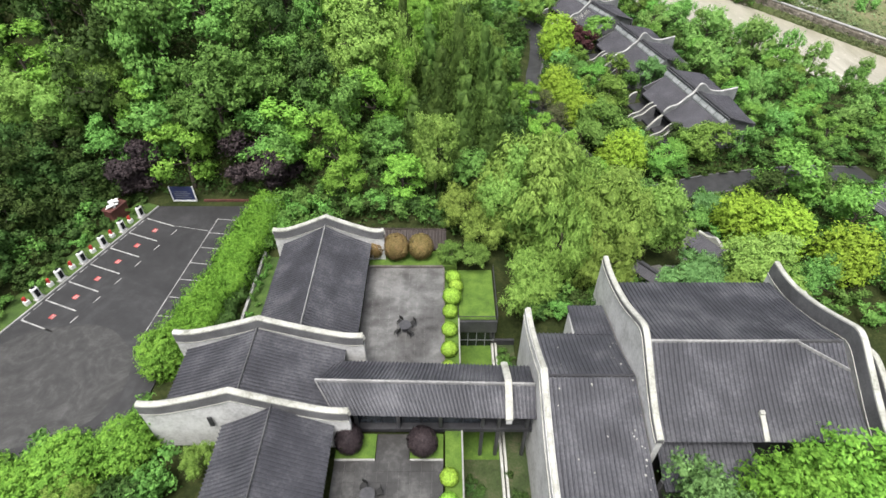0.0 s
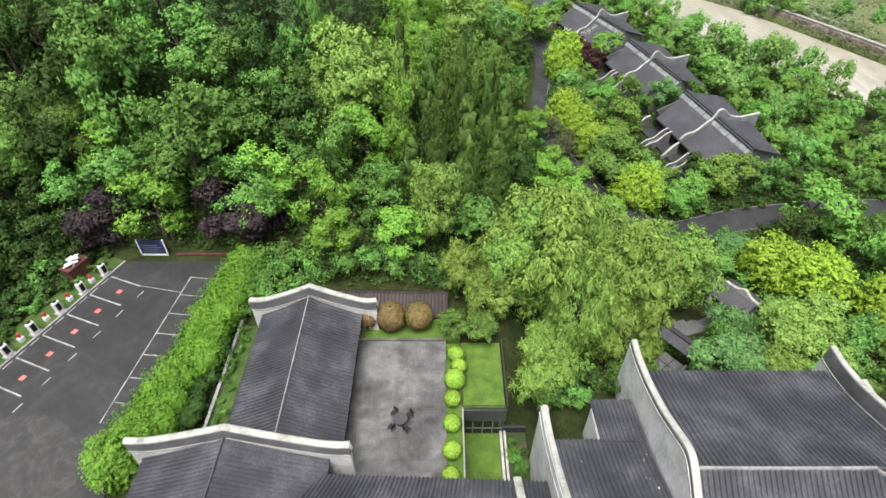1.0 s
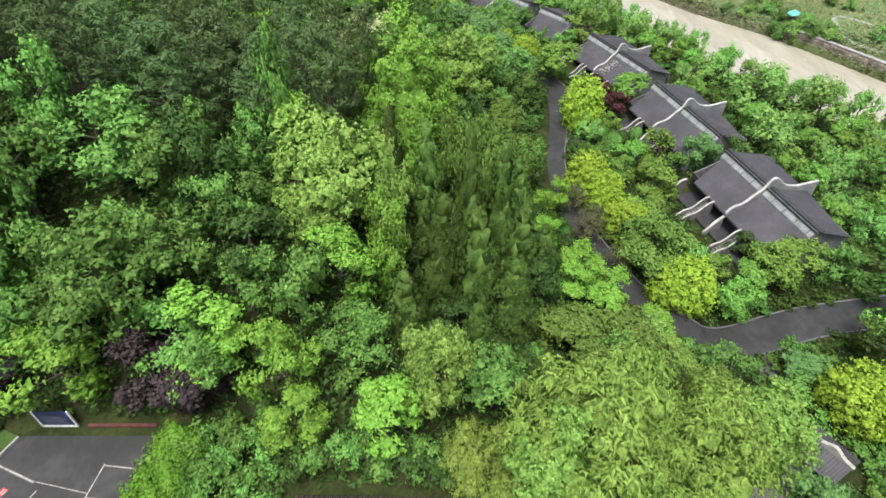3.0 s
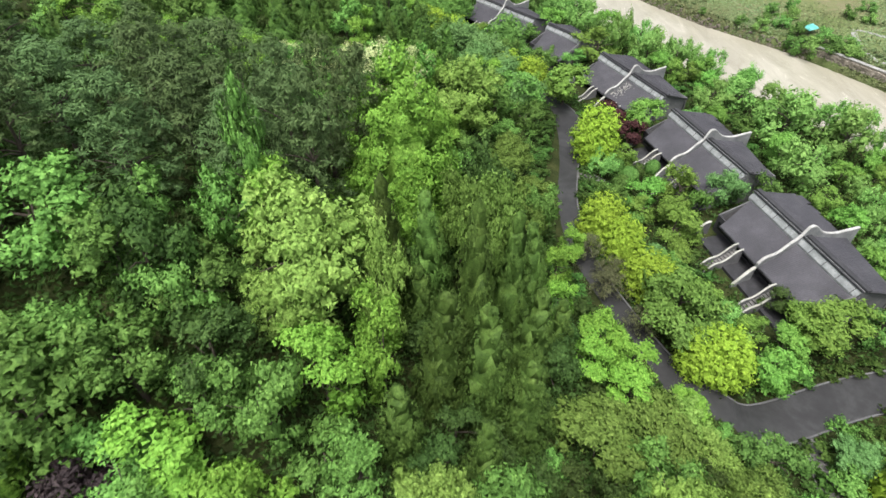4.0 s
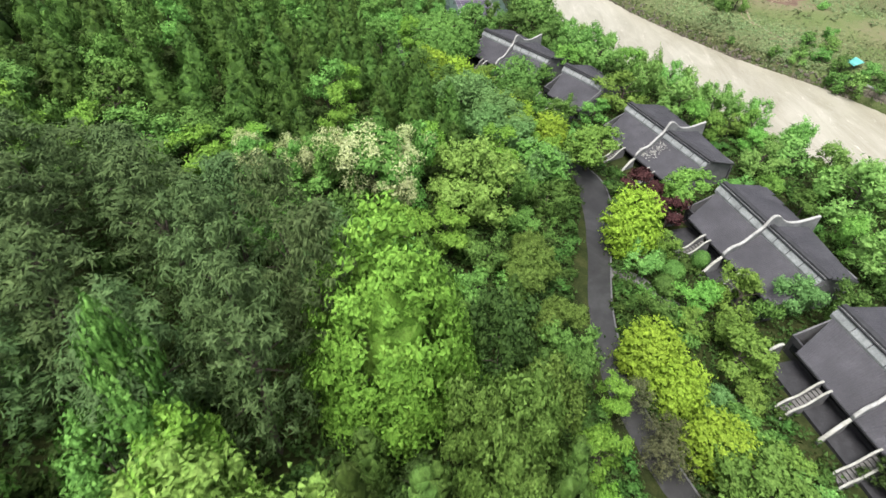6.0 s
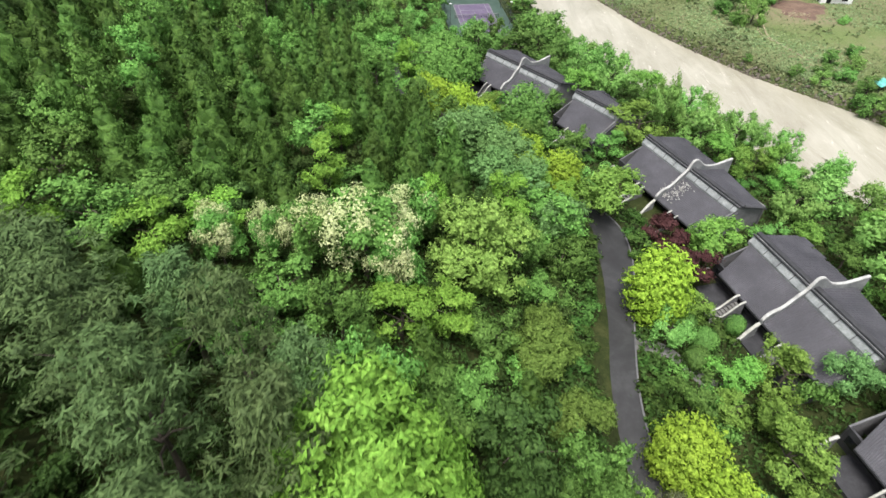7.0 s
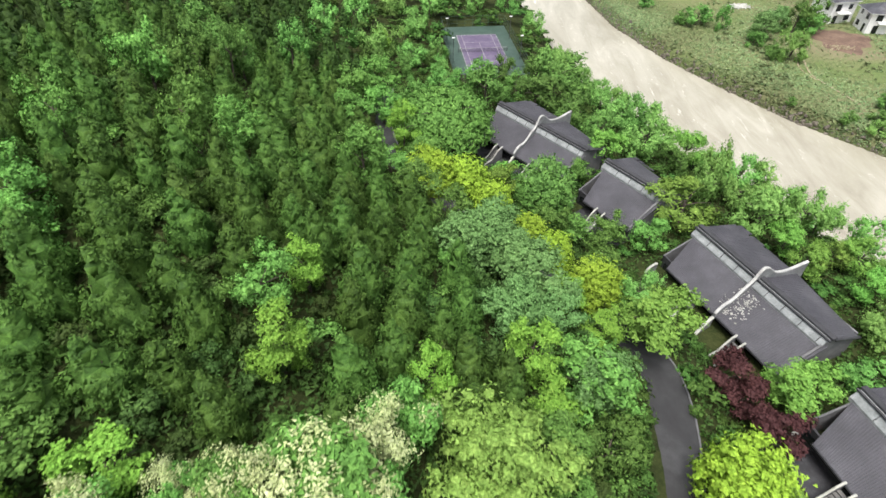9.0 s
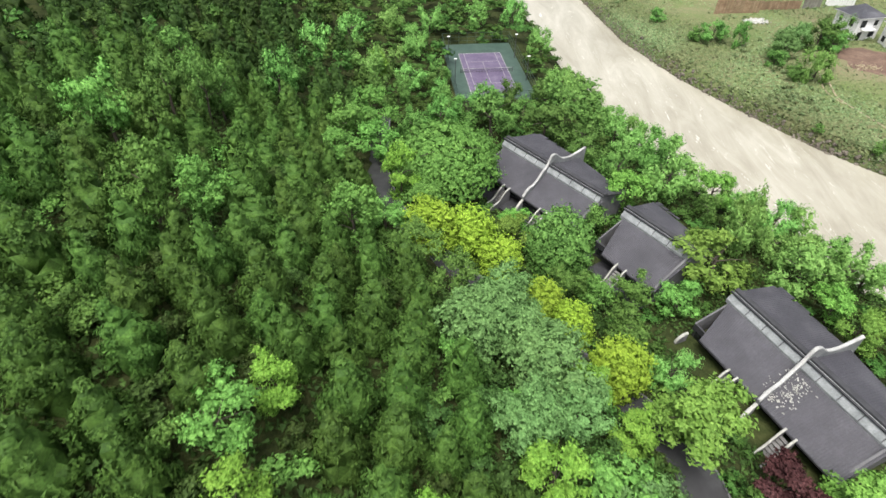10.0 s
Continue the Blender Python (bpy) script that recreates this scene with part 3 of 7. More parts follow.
def hall_bay(x_w, x_r, x_e, y0, y1, z_r, z_e, base, ridge):
    for e, m in ((x_w, 0), (x_e, 1)):
        part("roof_slope", tile_slope(rel((x_r, y0, z_r)), rel((x_r, y1, z_r)), rel((e, y0, z_e)), rel((e, y1, z_e))), M_TILE, hall)
    part("ridge", ridge_bar(rel((x_r, y0, z_r)), rel((x_r, y1, z_r)), (1, 0, 0), 0.055, 0.16), ridge, hall, "mortared ridge of stacked tiles")
    ins = 0.75
    sh = Shape().box(x_w + ins - O.x, x_w + ins + 0.25 - O.x, y0 - O.y, y1 - O.y, base - O.z, z_e - 0.1 - O.z)
    part("wall", sh, M_PLASTER, hall, "pale plaster wall under the eave")
    sh = Shape().box(x_e - ins - 0.25 - O.x, x_e - ins - O.x, y0 - O.y, y1 - O.y, base - O.z, z_e - 0.1 - O.z)
    wl = part("wall", sh, M_GREYWALL, hall, "grey brick wall under the eave")
    n = max(1, int((y1 - y0) / 2.4))
    for i in range(n):
        c = y0 + (i + 0.5) * (y1 - y0) / n
        part("window", Shape().box(x_e - ins - O.x, x_e - ins + 0.05 - O.x, c - 0.75 - O.y, c + 0.75 - O.y, base + 0.5 - O.z, z_e - 0.35 - O.z), M_DARKTRIM, wl, "dark timber lattice window")


hall_bay(-15.9, -11.45, -7.15, 28.4, 41.4, 5.3, 3.0, 0.0, M_RIDGE_WHITE)
hall_bay(-20.9, -14.6, -7.9, 21.9, 28.0, 5.95, 3.3, 0.0, M_RIDGE)
hall_bay(-16.1, -12.0, -7.9, 4.0, 21.2, 5.7, 3.2, 0.0, M_RIDGE)
gable_wall(hall, curved_gable(rel((-16.75, 41.7, 4.25)), rel((-11.3, 41.7, 6.3)), rel((-5.85, 41.7, 4.2))), (0, 1, 0), -0.6)
gable_wall(hall, curved_gable(rel((-21.6, 28.25, 4.85)), rel((-14.4, 28.25, 6.9)), rel((-6.35, 28.0, 4.75))), (0, 1, 0), -0.6)
gable_wall(hall, curved_gable(rel((-21.7, 21.5, 5.15)), rel((-14.75, 21.5, 7.2)), rel((-6.7, 21.3, 4.6))), (0, 1, 0), -0.6)
part("window", Shape().box(-16.9 - O.x, -16.6 - O.x, 21.08 - O.y, 21.2 - O.y, 3.2 - O.z, 4.3 - O.z), M_DARKTRIM, hall, "narrow dark slit window")

# covered walk across to the middle hall
cor = thing("covered_walk", "covered walk with a grey tiled roof on dark posts", "building", (-1, 24, 0.6))
O = Vector((-1, 24, 0.6))
part("roof_slope", tile_slope(rel((-9.6, 24.1, 4.55)), rel((7.0, 23.75, 4.55)), rel((-8.6, 26.8, 3.35)), rel((7.0, 26.3, 3.35)), 0.3, 0.13), M_TILE, cor)
part("roof_slope", tile_slope(rel((-9.6, 24.1, 4.55)), rel((7.0, 23.75, 4.55)), rel((-8.0, 21.95, 3.3)), rel((7.0, 21.65, 3.3)), 0.3, 0.09), M_TILE, cor)
part("ridge", ridge_bar(rel((-9.6, 24.1, 4.6)), rel((7.0, 23.75, 4.6)), (0, 1, 0), 0.09, 0.14), M_RIDGE_WHITE, cor, "mortar-pale ridge line")
part("hip_line", ridge_bar(rel((-9.55, 24.05, 4.58)), rel((-8.05, 22.05, 3.45)), (1, 0, 0), 0.05, 0.12), M_RIDGE_WHITE, cor, "mortar-pale valley line")
fw = [rel((4.95, y, z)) for y, z in ((26.5, 3.5), (25.6, 4.05), (24.6, 4.62), (23.85, 4.98), (23.1, 4.62), (22.2, 4.05), (21.4, 3.45))]
wl = part("fire_wall", Shape().wall_under(fw, (1, 0, 0), 0.2, 2.4), M_PLASTER, cor, "white plaster parapet across the roof")
part("coping", Shape().sweep(fw, (1, 0, 0), 0.27, 0.0, 0.12, 0.06), M_COPING, wl)
for x in (-6.6, -3.35, -0.1, 3.15, 4.4, 6.6):
    for y in (22.5, 26.0):
        part("post", Shape().box(x - 0.14 - O.x, x + 0.14 - O.x, y - 0.14 - O.y, y + 0.14 - O.y, -4.4 if x > 1.5 else 0, 2.75, bev=0.03), M_STEEL, cor, "dark grey square post")
part("beam", Shape().box(-8 - O.x, 7 - O.x, 22.4 - O.y, 22.6 - O.y, 2.45, 2.72), M_STEEL, cor)
part("beam", Shape().box(-8 - O.x, 7 - O.x, 25.9 - O.y, 26.1 - O.y, 2.45, 2.72), M_STEEL, cor)
part("back_screen", Shape().box(-7.4 - O.x, 3.1 - O.x, 24.1 - O.y, 24.25 - O.y, 0.12, 2.45), M_BAND, cor, "pale grey screen wall")
for i in range(7):
    x = -7.9 + i * 1.6
    part("glazing", Shape().box(x - O.x, x + 1.52 - O.x, 22.84 - O.y, 22.9 - O.y, 0.14, 2.45), M_SCREEN, cor, "dark blue-grey glass screen")
part("floor_slab", Shape().box(-8 - O.x, 7 - O.x, 22.3 - O.y, 26.5 - O.y, -0.3, 0.12), M_DARKTRIM, cor, "dark stone floor slab")
for z in (0.55, 0.85, 1.15):
    part("rail", Shape().box(4.6 - O.x, 7.0 - O.x, 22.46 - O.y, 22.52 - O.y, z, z + 0.05), M_STEEL, cor, "steel rail")

# the middle hall, ridge running east
mid = thing("middle_hall", "grey-tiled hall with a tall white-coped end wall", "building", (10.5, 22, 0.6))
O = Vector((10.5, 22, 0.6))
part("roof_slope", tile_slope(rel((7.5, 23.3, 6.35)), rel((14.0, 23.3, 6.35)), rel((7.5, 28.8, 4.4)), rel((14.0, 28.8, 4.4)), 0.32, 0.1), M_TILE, mid)
part("roof_slope", tile_slope(rel((7.5, 23.3, 6.35)), rel((14.0, 23.3, 6.35)), rel((7.5, 10.0, 2.9)), rel((14.0, 10.0, 2.9)), 0.32, 0.1, 0.2, 8), M_TILE, mid)
part("roof_slope", tile_slope(rel((10.95, 28.6, 4.55)), rel((14.0, 28.6, 4.55)), rel((10.95, 32.3, 3.9)), rel((14.0, 32.3, 3.9)), 0.32, 0.1, 0.03), M_TILE, mid)
part("ridge", ridge_bar(rel((7.5, 23.3, 6.35)), rel((13.9, 23.3, 6.35)), (0, 1, 0), 0.09, 0.12), M_DARKTRIM, mid, "dark ridge tiles")
part("wall", Shape().box(10.95 - O.x, 11.2 - O.x, 28.3 - O.y, 31.7 - O.y, -0.6, 3.05), M_PLASTER, mid, "white plaster side wall")
part("wall", Shape().box(7.4 - O.x, 14 - O.x, 27.9 - O.y, 28.15 - O.y, -0.6, 3.75), M_GREYWALL, mid, "grey brick wall")
part("wall", Shape().box(11.2 - O.x, 14 - O.x, 31.4 - O.y, 31.65 - O.y, -0.6, 3.3), M_GREYWALL, mid, "grey brick wall")
pts = [rel((7.3, y, z)) for y, z in ((31.2, 4.75), (30.2, 4.72), (28.6, 5.0), (26.8, 5.6), (25.0, 6.35), (23.4, 7.15), (21.8, 6.5), (19.8, 5.75), (17.5, 5.15), (15.0, 4.75), (12.5, 4.5), (10.0, 4.4))]
w = part("gable_wall", Shape().wall_under(pts, (1, 0, 0), 0.25, -4.7), M_PLASTER, mid, "white plastered end wall")
part("coping", Shape().sweep(pts, (1, 0, 0), 0.2, -0.02, 0.12, 0.06), M_COPING, w, "weathered white coping")
part("string_course", Shape().sweep([p - Vector((0, 0, 0.8)) for p in pts], (1, 0, 0), 0.32, -0.05, 0.05), M_COPING, w)

# the great hall
big = thing("great_hall", "great hall with a broad grey-tiled roof between white-coped gables", "building", (22, 24, 0.6))
O = Vector((22, 24, 0.6))
part("roof_slope", tile_slope(rel((14.6, 24.6, 8.7)), rel((28.6, 24.6, 8.7)), rel((14.9, 34.2, 4.85)), rel((29.1, 34.2, 4.85)), 0.34, 0.1, 0.25, 7), M_TILE, big)
part("roof_slope", tile_slope(rel((14.6, 24.6, 8.7)), rel((28.6, 24.6, 8.7)), rel((14.7, 18.75, 5.3)), rel((29.0, 18.75, 5.3)), 0.34, 0.1, 0.2, 7), M_TILE, big)
part("ridge", ridge_bar(rel((14.7, 24.6, 8.75)), rel((25.3, 24.6, 8.75)), (0, 1, 0), 0.09, 0.12, dip=0.06), M_RIDGE_WHITE, big, "mortar-pale ridge line")
part("ridge", ridge_bar(rel((25.3, 24.6, 8.75)), rel((28.5, 24.6, 8.75)), (0, 1, 0), 0.09, 0.1), M_RIDGE, big, "dark ridge tiles")
part("hip_line", ridge_bar(rel((25.3, 24.5, 8.72)), rel((28.65, 22.9, 7.62)), (0, 1, 0), 0.07, 0.12), M_RIDGE_WHITE, big, "mortar-pale line falling to the eave")
part("roof_slope", tile_slope(rel((14.9, 19.3, 4.3)), rel((21.6, 19.3, 4.3)), rel((14.9, 16.2, 3.4)), rel((21.6, 16.2, 3.4)), 0.34, 0.1, 0.1), M_TILE, big)
part("wall", Shape().box(14.8 - O.x, 28.9 - O.x, 19.3 - O.y, 19.5 - O.y, -0.6, 4.6), M_DARKTRIM, big, "dark timber clerestory")
part("wall", Shape().box(14.8 - O.x, 28.9 - O.x, 33.2 - O.y, 33.5 - O.y, -0.6, 4.2), M_GREYWALL, big, "grey brick wall")
part("wall", Shape().box(14.8 - O.x, 21.4 - O.x, 16.8 - O.y, 17.1 - O.y, -0.6, 2.8), M_GREYWALL, big, "grey brick wall")
ch = part("chimney", Shape().box(21.75 - O.x, 22.1 - O.x, 20.2 - O.y, 20.5 - O.y, 5.0, 5.85, bev=0.03), M_COPING, big, "white rendered chimney")
part("flashing", Shape().add([rel(p) for p in ((21.8, 18.75, 5.42), (22.15, 18.75, 5.42), (22.1, 20.3, 6.32), (21.75, 20.3, 6.32), (21.8, 18.75, 5.3), (22.15, 18.75, 5.3), (22.1, 20.3, 6.2), (21.75, 20.3, 6.2))], [(0, 1, 2, 3), (4, 7, 6, 5), (0, 4, 5, 1), (1, 5, 6, 2), (2, 6, 7, 3), (3, 7, 4, 0)]), M_COPING, ch, "white strip down the tiles")


def ns_gable(x_pts, parent, base, band=1.0):
    pts = [rel(p) for p in x_pts]
    dense = []
    for a, b in zip(pts, pts[1:]):
        dense += [lerp(a, b, k / 4) for k in range(4)]
    dense.append(pts[-1])
    for _ in range(3):
        dense = [dense[0]] + [(a + 2 * b + c) / 4 for a, b, c in zip(dense, dense[1:], dense[2:])] + [dense[-1]]
    w = part("gable_wall", Shape().wall_under([p - Vector((0, 0, band)) for p in dense], (1, 0, 0), 0.21, base), M_PLASTER, parent, "white plastered gable wall")
    part("brick_band", Shape().wall_under(dense, (1, 0, 0), 0.24, lambda p: p.z - band), M_GREYWALL, w, "dark grey brick band")
    part("string_course", Shape().sweep([p - Vector((0, 0, band)) for p in dense], (1, 0, 0), 0.3, -0.04, 0.03), M_COPING, w)
    part("coping", Shape().sweep(dense, (1, 0, 0), 0.22, -0.02, 0.12, 0.06), M_COPING, w, "weathered white coping")


ns_gable([(14.6, 35.9, 6.35), (14.55, 34.6, 6.3), (14.5, 32, 6.75), (14.4, 29, 7.8), (14.35, 26.5, 9.1), (14.3, 24.9, 10.0), (14.3, 23.2, 8.9), (14.35, 21.2, 7.5), (14.4, 19.6, 6.5), (14.45, 18.4, 6.1)], big, -0.6, 0.32)
ns_gable([(29.8, 35.5, 6.1), (29.75, 34.1, 6.1), (29.6, 31.7, 6.6), (29.45, 28.7, 7.8), (29.35, 26.2, 9.1), (29.3, 24.6, 10.0), (29.35, 22.9, 8.9), (29.5, 20.9, 7.5), (29.6, 19.3, 6.5), (29.7, 16.7, 5.6)], big, -0.6, 1.3)
ns_gable([(32.4, 34.0, 3.9), (32.4, 32.3, 3.9), (32.45, 29.8, 4.5), (32.5, 27.3, 5.5), (32.55, 25.3, 6.4), (32.6, 23.3, 5.5), (32.6, 20.8, 4.3), (32.6, 17.8, 3.5)], big, -0.6)
part("roof_slope", tile_slope(rel((29.6, 25.5, 5.3)), rel((32.3, 25.5, 5.3)), rel((29.6, 33.2, 2.8)), rel((32.3, 33.2, 2.8)), 0.34, 0.1), M_TILE, big)
part("roof_slope", tile_slope(rel((29.6, 25.5, 5.3)), rel((32.3, 25.5, 5.3)), rel((29.6, 17.0, 2.5)), rel((32.3, 17.0, 2.5)), 0.34, 0.1), M_TILE, big)

# brown-tiled gallery behind the courtyard
gal = thing("garden_gallery", "low garden gallery with a dark brown tiled roof under trees", "building", (-3, 44.5, 0.5))
O = Vector((-3, 44.5, 0.5))
part("roof_slope", tile_slope(rel((-10.6, 45.6, 1.45)), rel((0.4, 45.4, 1.45)), rel((-10.6, 43.2, 0.75)), rel((0.4, 43.0, 0.75)), 0.34, 0.1, 0.04), M_TILE_BROWN, gal)
part("roof_slope", tile_slope(rel((-10.6, 45.6, 1.45)), rel((0.4, 45.4, 1.45)), rel((-10.6, 46.3, 1.05)), rel((0.4, 46.1, 1.05)), 0.34, 0.1, 0.02), M_TILE_BROWN, gal)
part("ridge", ridge_bar(rel((-10.6, 45.6, 1.45)), rel((0.4, 45.4, 1.45)), (0, 1, 0), 0.06, 0.08), M_TILE_BROWN, gal)
for x in (-10, -7, -4, -1):
    part("post", Shape().box(x - 0.1 - O.x, x + 0.1 - O.x, 43.4 - O.y, 43.6 - O.y, -2.5, 0.3), M_DARKTRIM, gal)
part("wall", Shape().box(-10.4 - O.x, 0.2 - O.x, 45.7 - O.y, 45.9 - O.y, -2.5, 0.6), M_GREYWALL, gal, "grey brick back wall")

# turf-roofed garden room with a glazed front
room = thing("turf_room", "flat turf-roofed garden room with a dark glazed front", "building", (3.35, 37, -1.75))
O = Vector((3.35, 37, -1.75))
part("body", Shape().box(-1.8, 1.75, -3.2, 3.6, -2.3, 1.75), M_STEEL, room, "dark grey rendered box")
part("turf", Shape().box(-1.75, 1.7, -3.1, 3.55, 1.75, 1.9), M_LAWN, room, "bright green mown turf")
part("fascia", Shape().box(-1.9, 1.85, -3.42, -3.2, 0.4, 1.95), M_STEEL, room, "charcoal fascia")
for i in range(4):
    x = -1.65 + i * 0.83
    part("pane", Shape().box(x, x + 0.76, -3.26, -3.22, -1.8, 0.35), M_GLASS, room, "dark glass pane")
    part("mullion", Shape().box(x - 0.07, x, -3.3, -3.2, -1.9, 0.4), M_BAND, room, "grey mullion")
part("transom", Shape().box(-1.7, 1.7, -3.3, -3.2, -0.95, -0.88), M_BAND, room, "grey transom")
rail = part("railing", Shape().box(-1.85, 1.85, -3.36, -3.31, 2.6, 2.65), M_DARKTRIM, room, "black iron railing")
for i in range(29):
    x = -1.82 + i * 0.13
    part("baluster", Shape().box(x, x + 0.025, -3.35, -3.32, 1.95, 2.6), M_DARKTRIM, rail)
for y in (-3.3, -1.6, 0.1, 1.8, 3.5):
    part("post", Shape().box(1.82, 1.88, y - 0.03, y + 0.03, 1.75, 2.7), M_DARKTRIM, rail)
for z in (2.1, 2.35, 2.62):
    part("side_rail", Shape().box(1.83, 1.87, -3.3, 3.5, z, z + 0.03), M_DARKTRIM, rail)
lawn = Shape().box(1.62, 4.78, 22.0, 33.78, -4.1, -3.6)
whole("lawn", lawn, M_LAWN, "small mown lawn before the garden room", "lawn", kind="structure")
whole("planting_strip", Shape().box(0.25, 1.5, 14.0, 40.2, -0.1, 0.42), M_LAWN, "grassy strip beside the courtyard", "lawn", kind="structure")
whole("lower_garden", Shape().box(1.62, 4.78, 8.0, 21.98, -4.1, -3.6), M_ROUGH, "rough grass beside a channel", "lawn", kind="structure")
whole("side_garden", Shape().box(5.32, 7.05, 8.0, 33.85, -4.1, -3.62), M_ROUGH, "rough grass behind the covered walk", "lawn", kind="structure")
whole("edging_wall", Shape().box(1.5, 1.62, 8.0, 33.75, -4.1, 0.55), M_KERB, "thin stone edging wall", "wall", kind="structure")
for x0, x1 in ((4.78, 5.0), (5.12, 5.32)):
    whole("channel_wall", Shape().box(x0, x1, 8.0, 33.78, -4.1, -3.2), M_COPING, "pale concrete channel wall", "wall", kind="structure")

whole("court_wall", Shape().box(5.12, 7.05, 33.86, 34.1, -4.1, -2.9), M_DARKTRIM, "dark retaining wall under the bamboo", "wall", kind="structure")

# courtyards, laid in stone slabs
M_KERB_WET = surface("wet_stone_kerb", (0.05, 0.042, 0.038), (0.1, 0.088, 0.08), (0.2, 0.19, 0.175), 1.0, 7.0, 0.6, 0.2, 0.01)
M_SLAB_WET = surface("wet_courtyard_slab", (0.022, 0.0215, 0.021), (0.042, 0.041, 0.04), (0.11, 0.11, 0.106), 0.4, 2.2, 0.35, 0.12, 0.01, per_object=0.16)
M_SLAB = surface("courtyard_slab", (0.03, 0.027, 0.026), (0.105, 0.104, 0.102), (0.22, 0.22, 0.216), 0.26, 1.0, 0.36, 0.12, 0.01, per_object=0.16)


def slab_yard(name, x0, x1, y0, y1, z, step, label, slab=M_SLAB):
    base = whole(name, Shape().box(x0, x1, y0, y1, -0.1, z - 0.03), M_COURT, label, "courtyard", kind="structure")
    nx, ny = round((x1 - x0) / step), round((y1 - y0) / step)
    a, b = (x1 - x0) / nx, (y1 - y0) / ny
    me = Shape().box(-a / 2 + 0.004, a / 2 - 0.004, -b / 2 + 0.004, b / 2 - 0.004, -0.03, 0, bev=0.004).mesh("slab", slab)
    rng = random.Random(5)
    for i in range(nx):
        for j in range(ny):
            ob = new("slab", me)
            ob.parent = base
            ob.location = (x0 + (i + 0.5) * a, y0 + (j + 0.5) * b, z + rng.uniform(-0.003, 0.003))
    return base


slab_yard("courtyard_1", -7.5, 0.1, 26.6, 40.3, 0.68, 0.85, "rain-stained grey stone courtyard with mottled slabs")
slab_yard("courtyard_2", -8.0, 0.1, 8.0, 19.75, 0.68, 0.85, "dark rain-wet stone courtyard before the covered walk", M_SLAB_WET)
whole("garden_path", Shape().box(-4.95, -2.45, 19.75, 21.9, -0.1, 0.66), M_SLAB_WET, "short grey stone path to the covered walk", "path", kind="structure")
for x0, x1 in ((-8.0, -5.0), (-2.4, 0.1)):
    whole("planting_bed", Shape().box(x0, x1, 19.85, 21.9, -0.1, 0.7), M_LAWN, "bright lawn bed edged with stone", "lawn", kind="structure")
    whole("bed_kerb", Shape().box(x0, x1, 19.72, 19.85, -0.1, 0.78), M_KERB, "pale stone kerb of a bed", "kerb", kind="structure")
whole("yard_kerb_1", Shape().box(-7.5, 0.1, 40.3, 40.5, -0.1, 0.9), M_KERB_WET, "dark wet stone kerb behind the courtyard", "kerb", kind="structure")
whole("yard_kerb_2", Shape().box(0.1, 0.24, 26.6, 40.4, -0.1, 0.74), M_KERB_WET, "dark wet stone kerb beside the courtyard", "kerb", kind="structure")
whole("back_bed", Shape().box(-7.5, 1.5, 40.5, 42.8, -0.1, 0.75), M_LAWN, "grass bed behind the courtyard", "lawn", kind="structure")


M_BLACK = surface("black_metal", (0.005, 0.005, 0.005), (0.009, 0.009, 0.009), (0.018, 0.018, 0.018), 2.0, 9.0, 0.7, 0.1, 0.004)


def dining_set(x, y, z, turn):
    t = thing("garden_table", "dark round garden table on the stone courtyard", "table", (x, y, z), rz=turn)
    part("tabletop", Shape().tube([(0, 0, 0.7), (0, 0, 0.72), (0, 0, 0.75)], [0.5, 0.55, 0.54], 20), M_STEEL, t, "dark grey round top")
    part("pedestal", Shape().tube([(0, 0, 0), (0, 0, 0.04), (0, 0, 0.1), (0, 0, 0.7)], [0.3, 0.28, 0.06, 0.06], 12), M_DARKTRIM, t)
    c = thing("garden_chair", "black metal garden chair at a round table", "chair", (x, y, z), group="chairs round the garden table")
    part("seat", Shape().box(-0.23, 0.23, -0.22, 0.22, 0.42, 0.46, bev=0.02), M_BLACK, c)
    part("backrest", Shape().box(-0.23, 0.23, 0.2, 0.25, 0.52, 0.92, bev=0.02), M_BLACK, c)
    for sx in (-0.21, 0.19):
        part("leg", Shape().box(sx, sx + 0.03, -0.21, -0.18, 0, 0.42), M_BLACK, c)
        part("leg", Shape().box(sx, sx + 0.03, 0.2, 0.23, 0, 0.55), M_BLACK, c)
    for k in range(1, 4):
        a = radians(turn + 45 + 90 * k)
        copy_thing(c, pose(x - 0.85 * math.sin(a) * -1, y + 0.85 * math.cos(a), z, 0, 0, math.degrees(a)))
    a = radians(turn + 45)
    c.matrix_basis = pose(x + 0.85 * math.sin(a), y + 0.85 * math.cos(a), z, 0, 0, math.degrees(-a))


dining_set(-3.35, 32.2, 0.68, 8)
dining_set(-5.2, 16.9, 0.68, 20)

# ---- car park ----
lot = Shape()
vs = [(-41.8, 4), (-41.8, 29.5), (-33.0, 51.9), (-22.6, 51.9), (-24.4, 26.5), (-24.4, 4)]
lot.add([(*p, 0.0) for p in vs] + [(*p, -0.3) for p in vs], [(5, 4, 3, 2, 1, 0)] + [(i, (i + 1) % 6, 6 + (i + 1) % 6, 6 + i) for i in range(6)])
car_park = whole("car_park", lot, M_ASPHALT, "dark asphalt car park with worn white bays", "car park", kind="structure")
bay_d = Vector((5.8, 15.2, 0)).normalized()
bay_n = Vector((bay_d.y, -bay_d.x, 0))
bay_0 = Vector((-39.67, 33.9, 0))


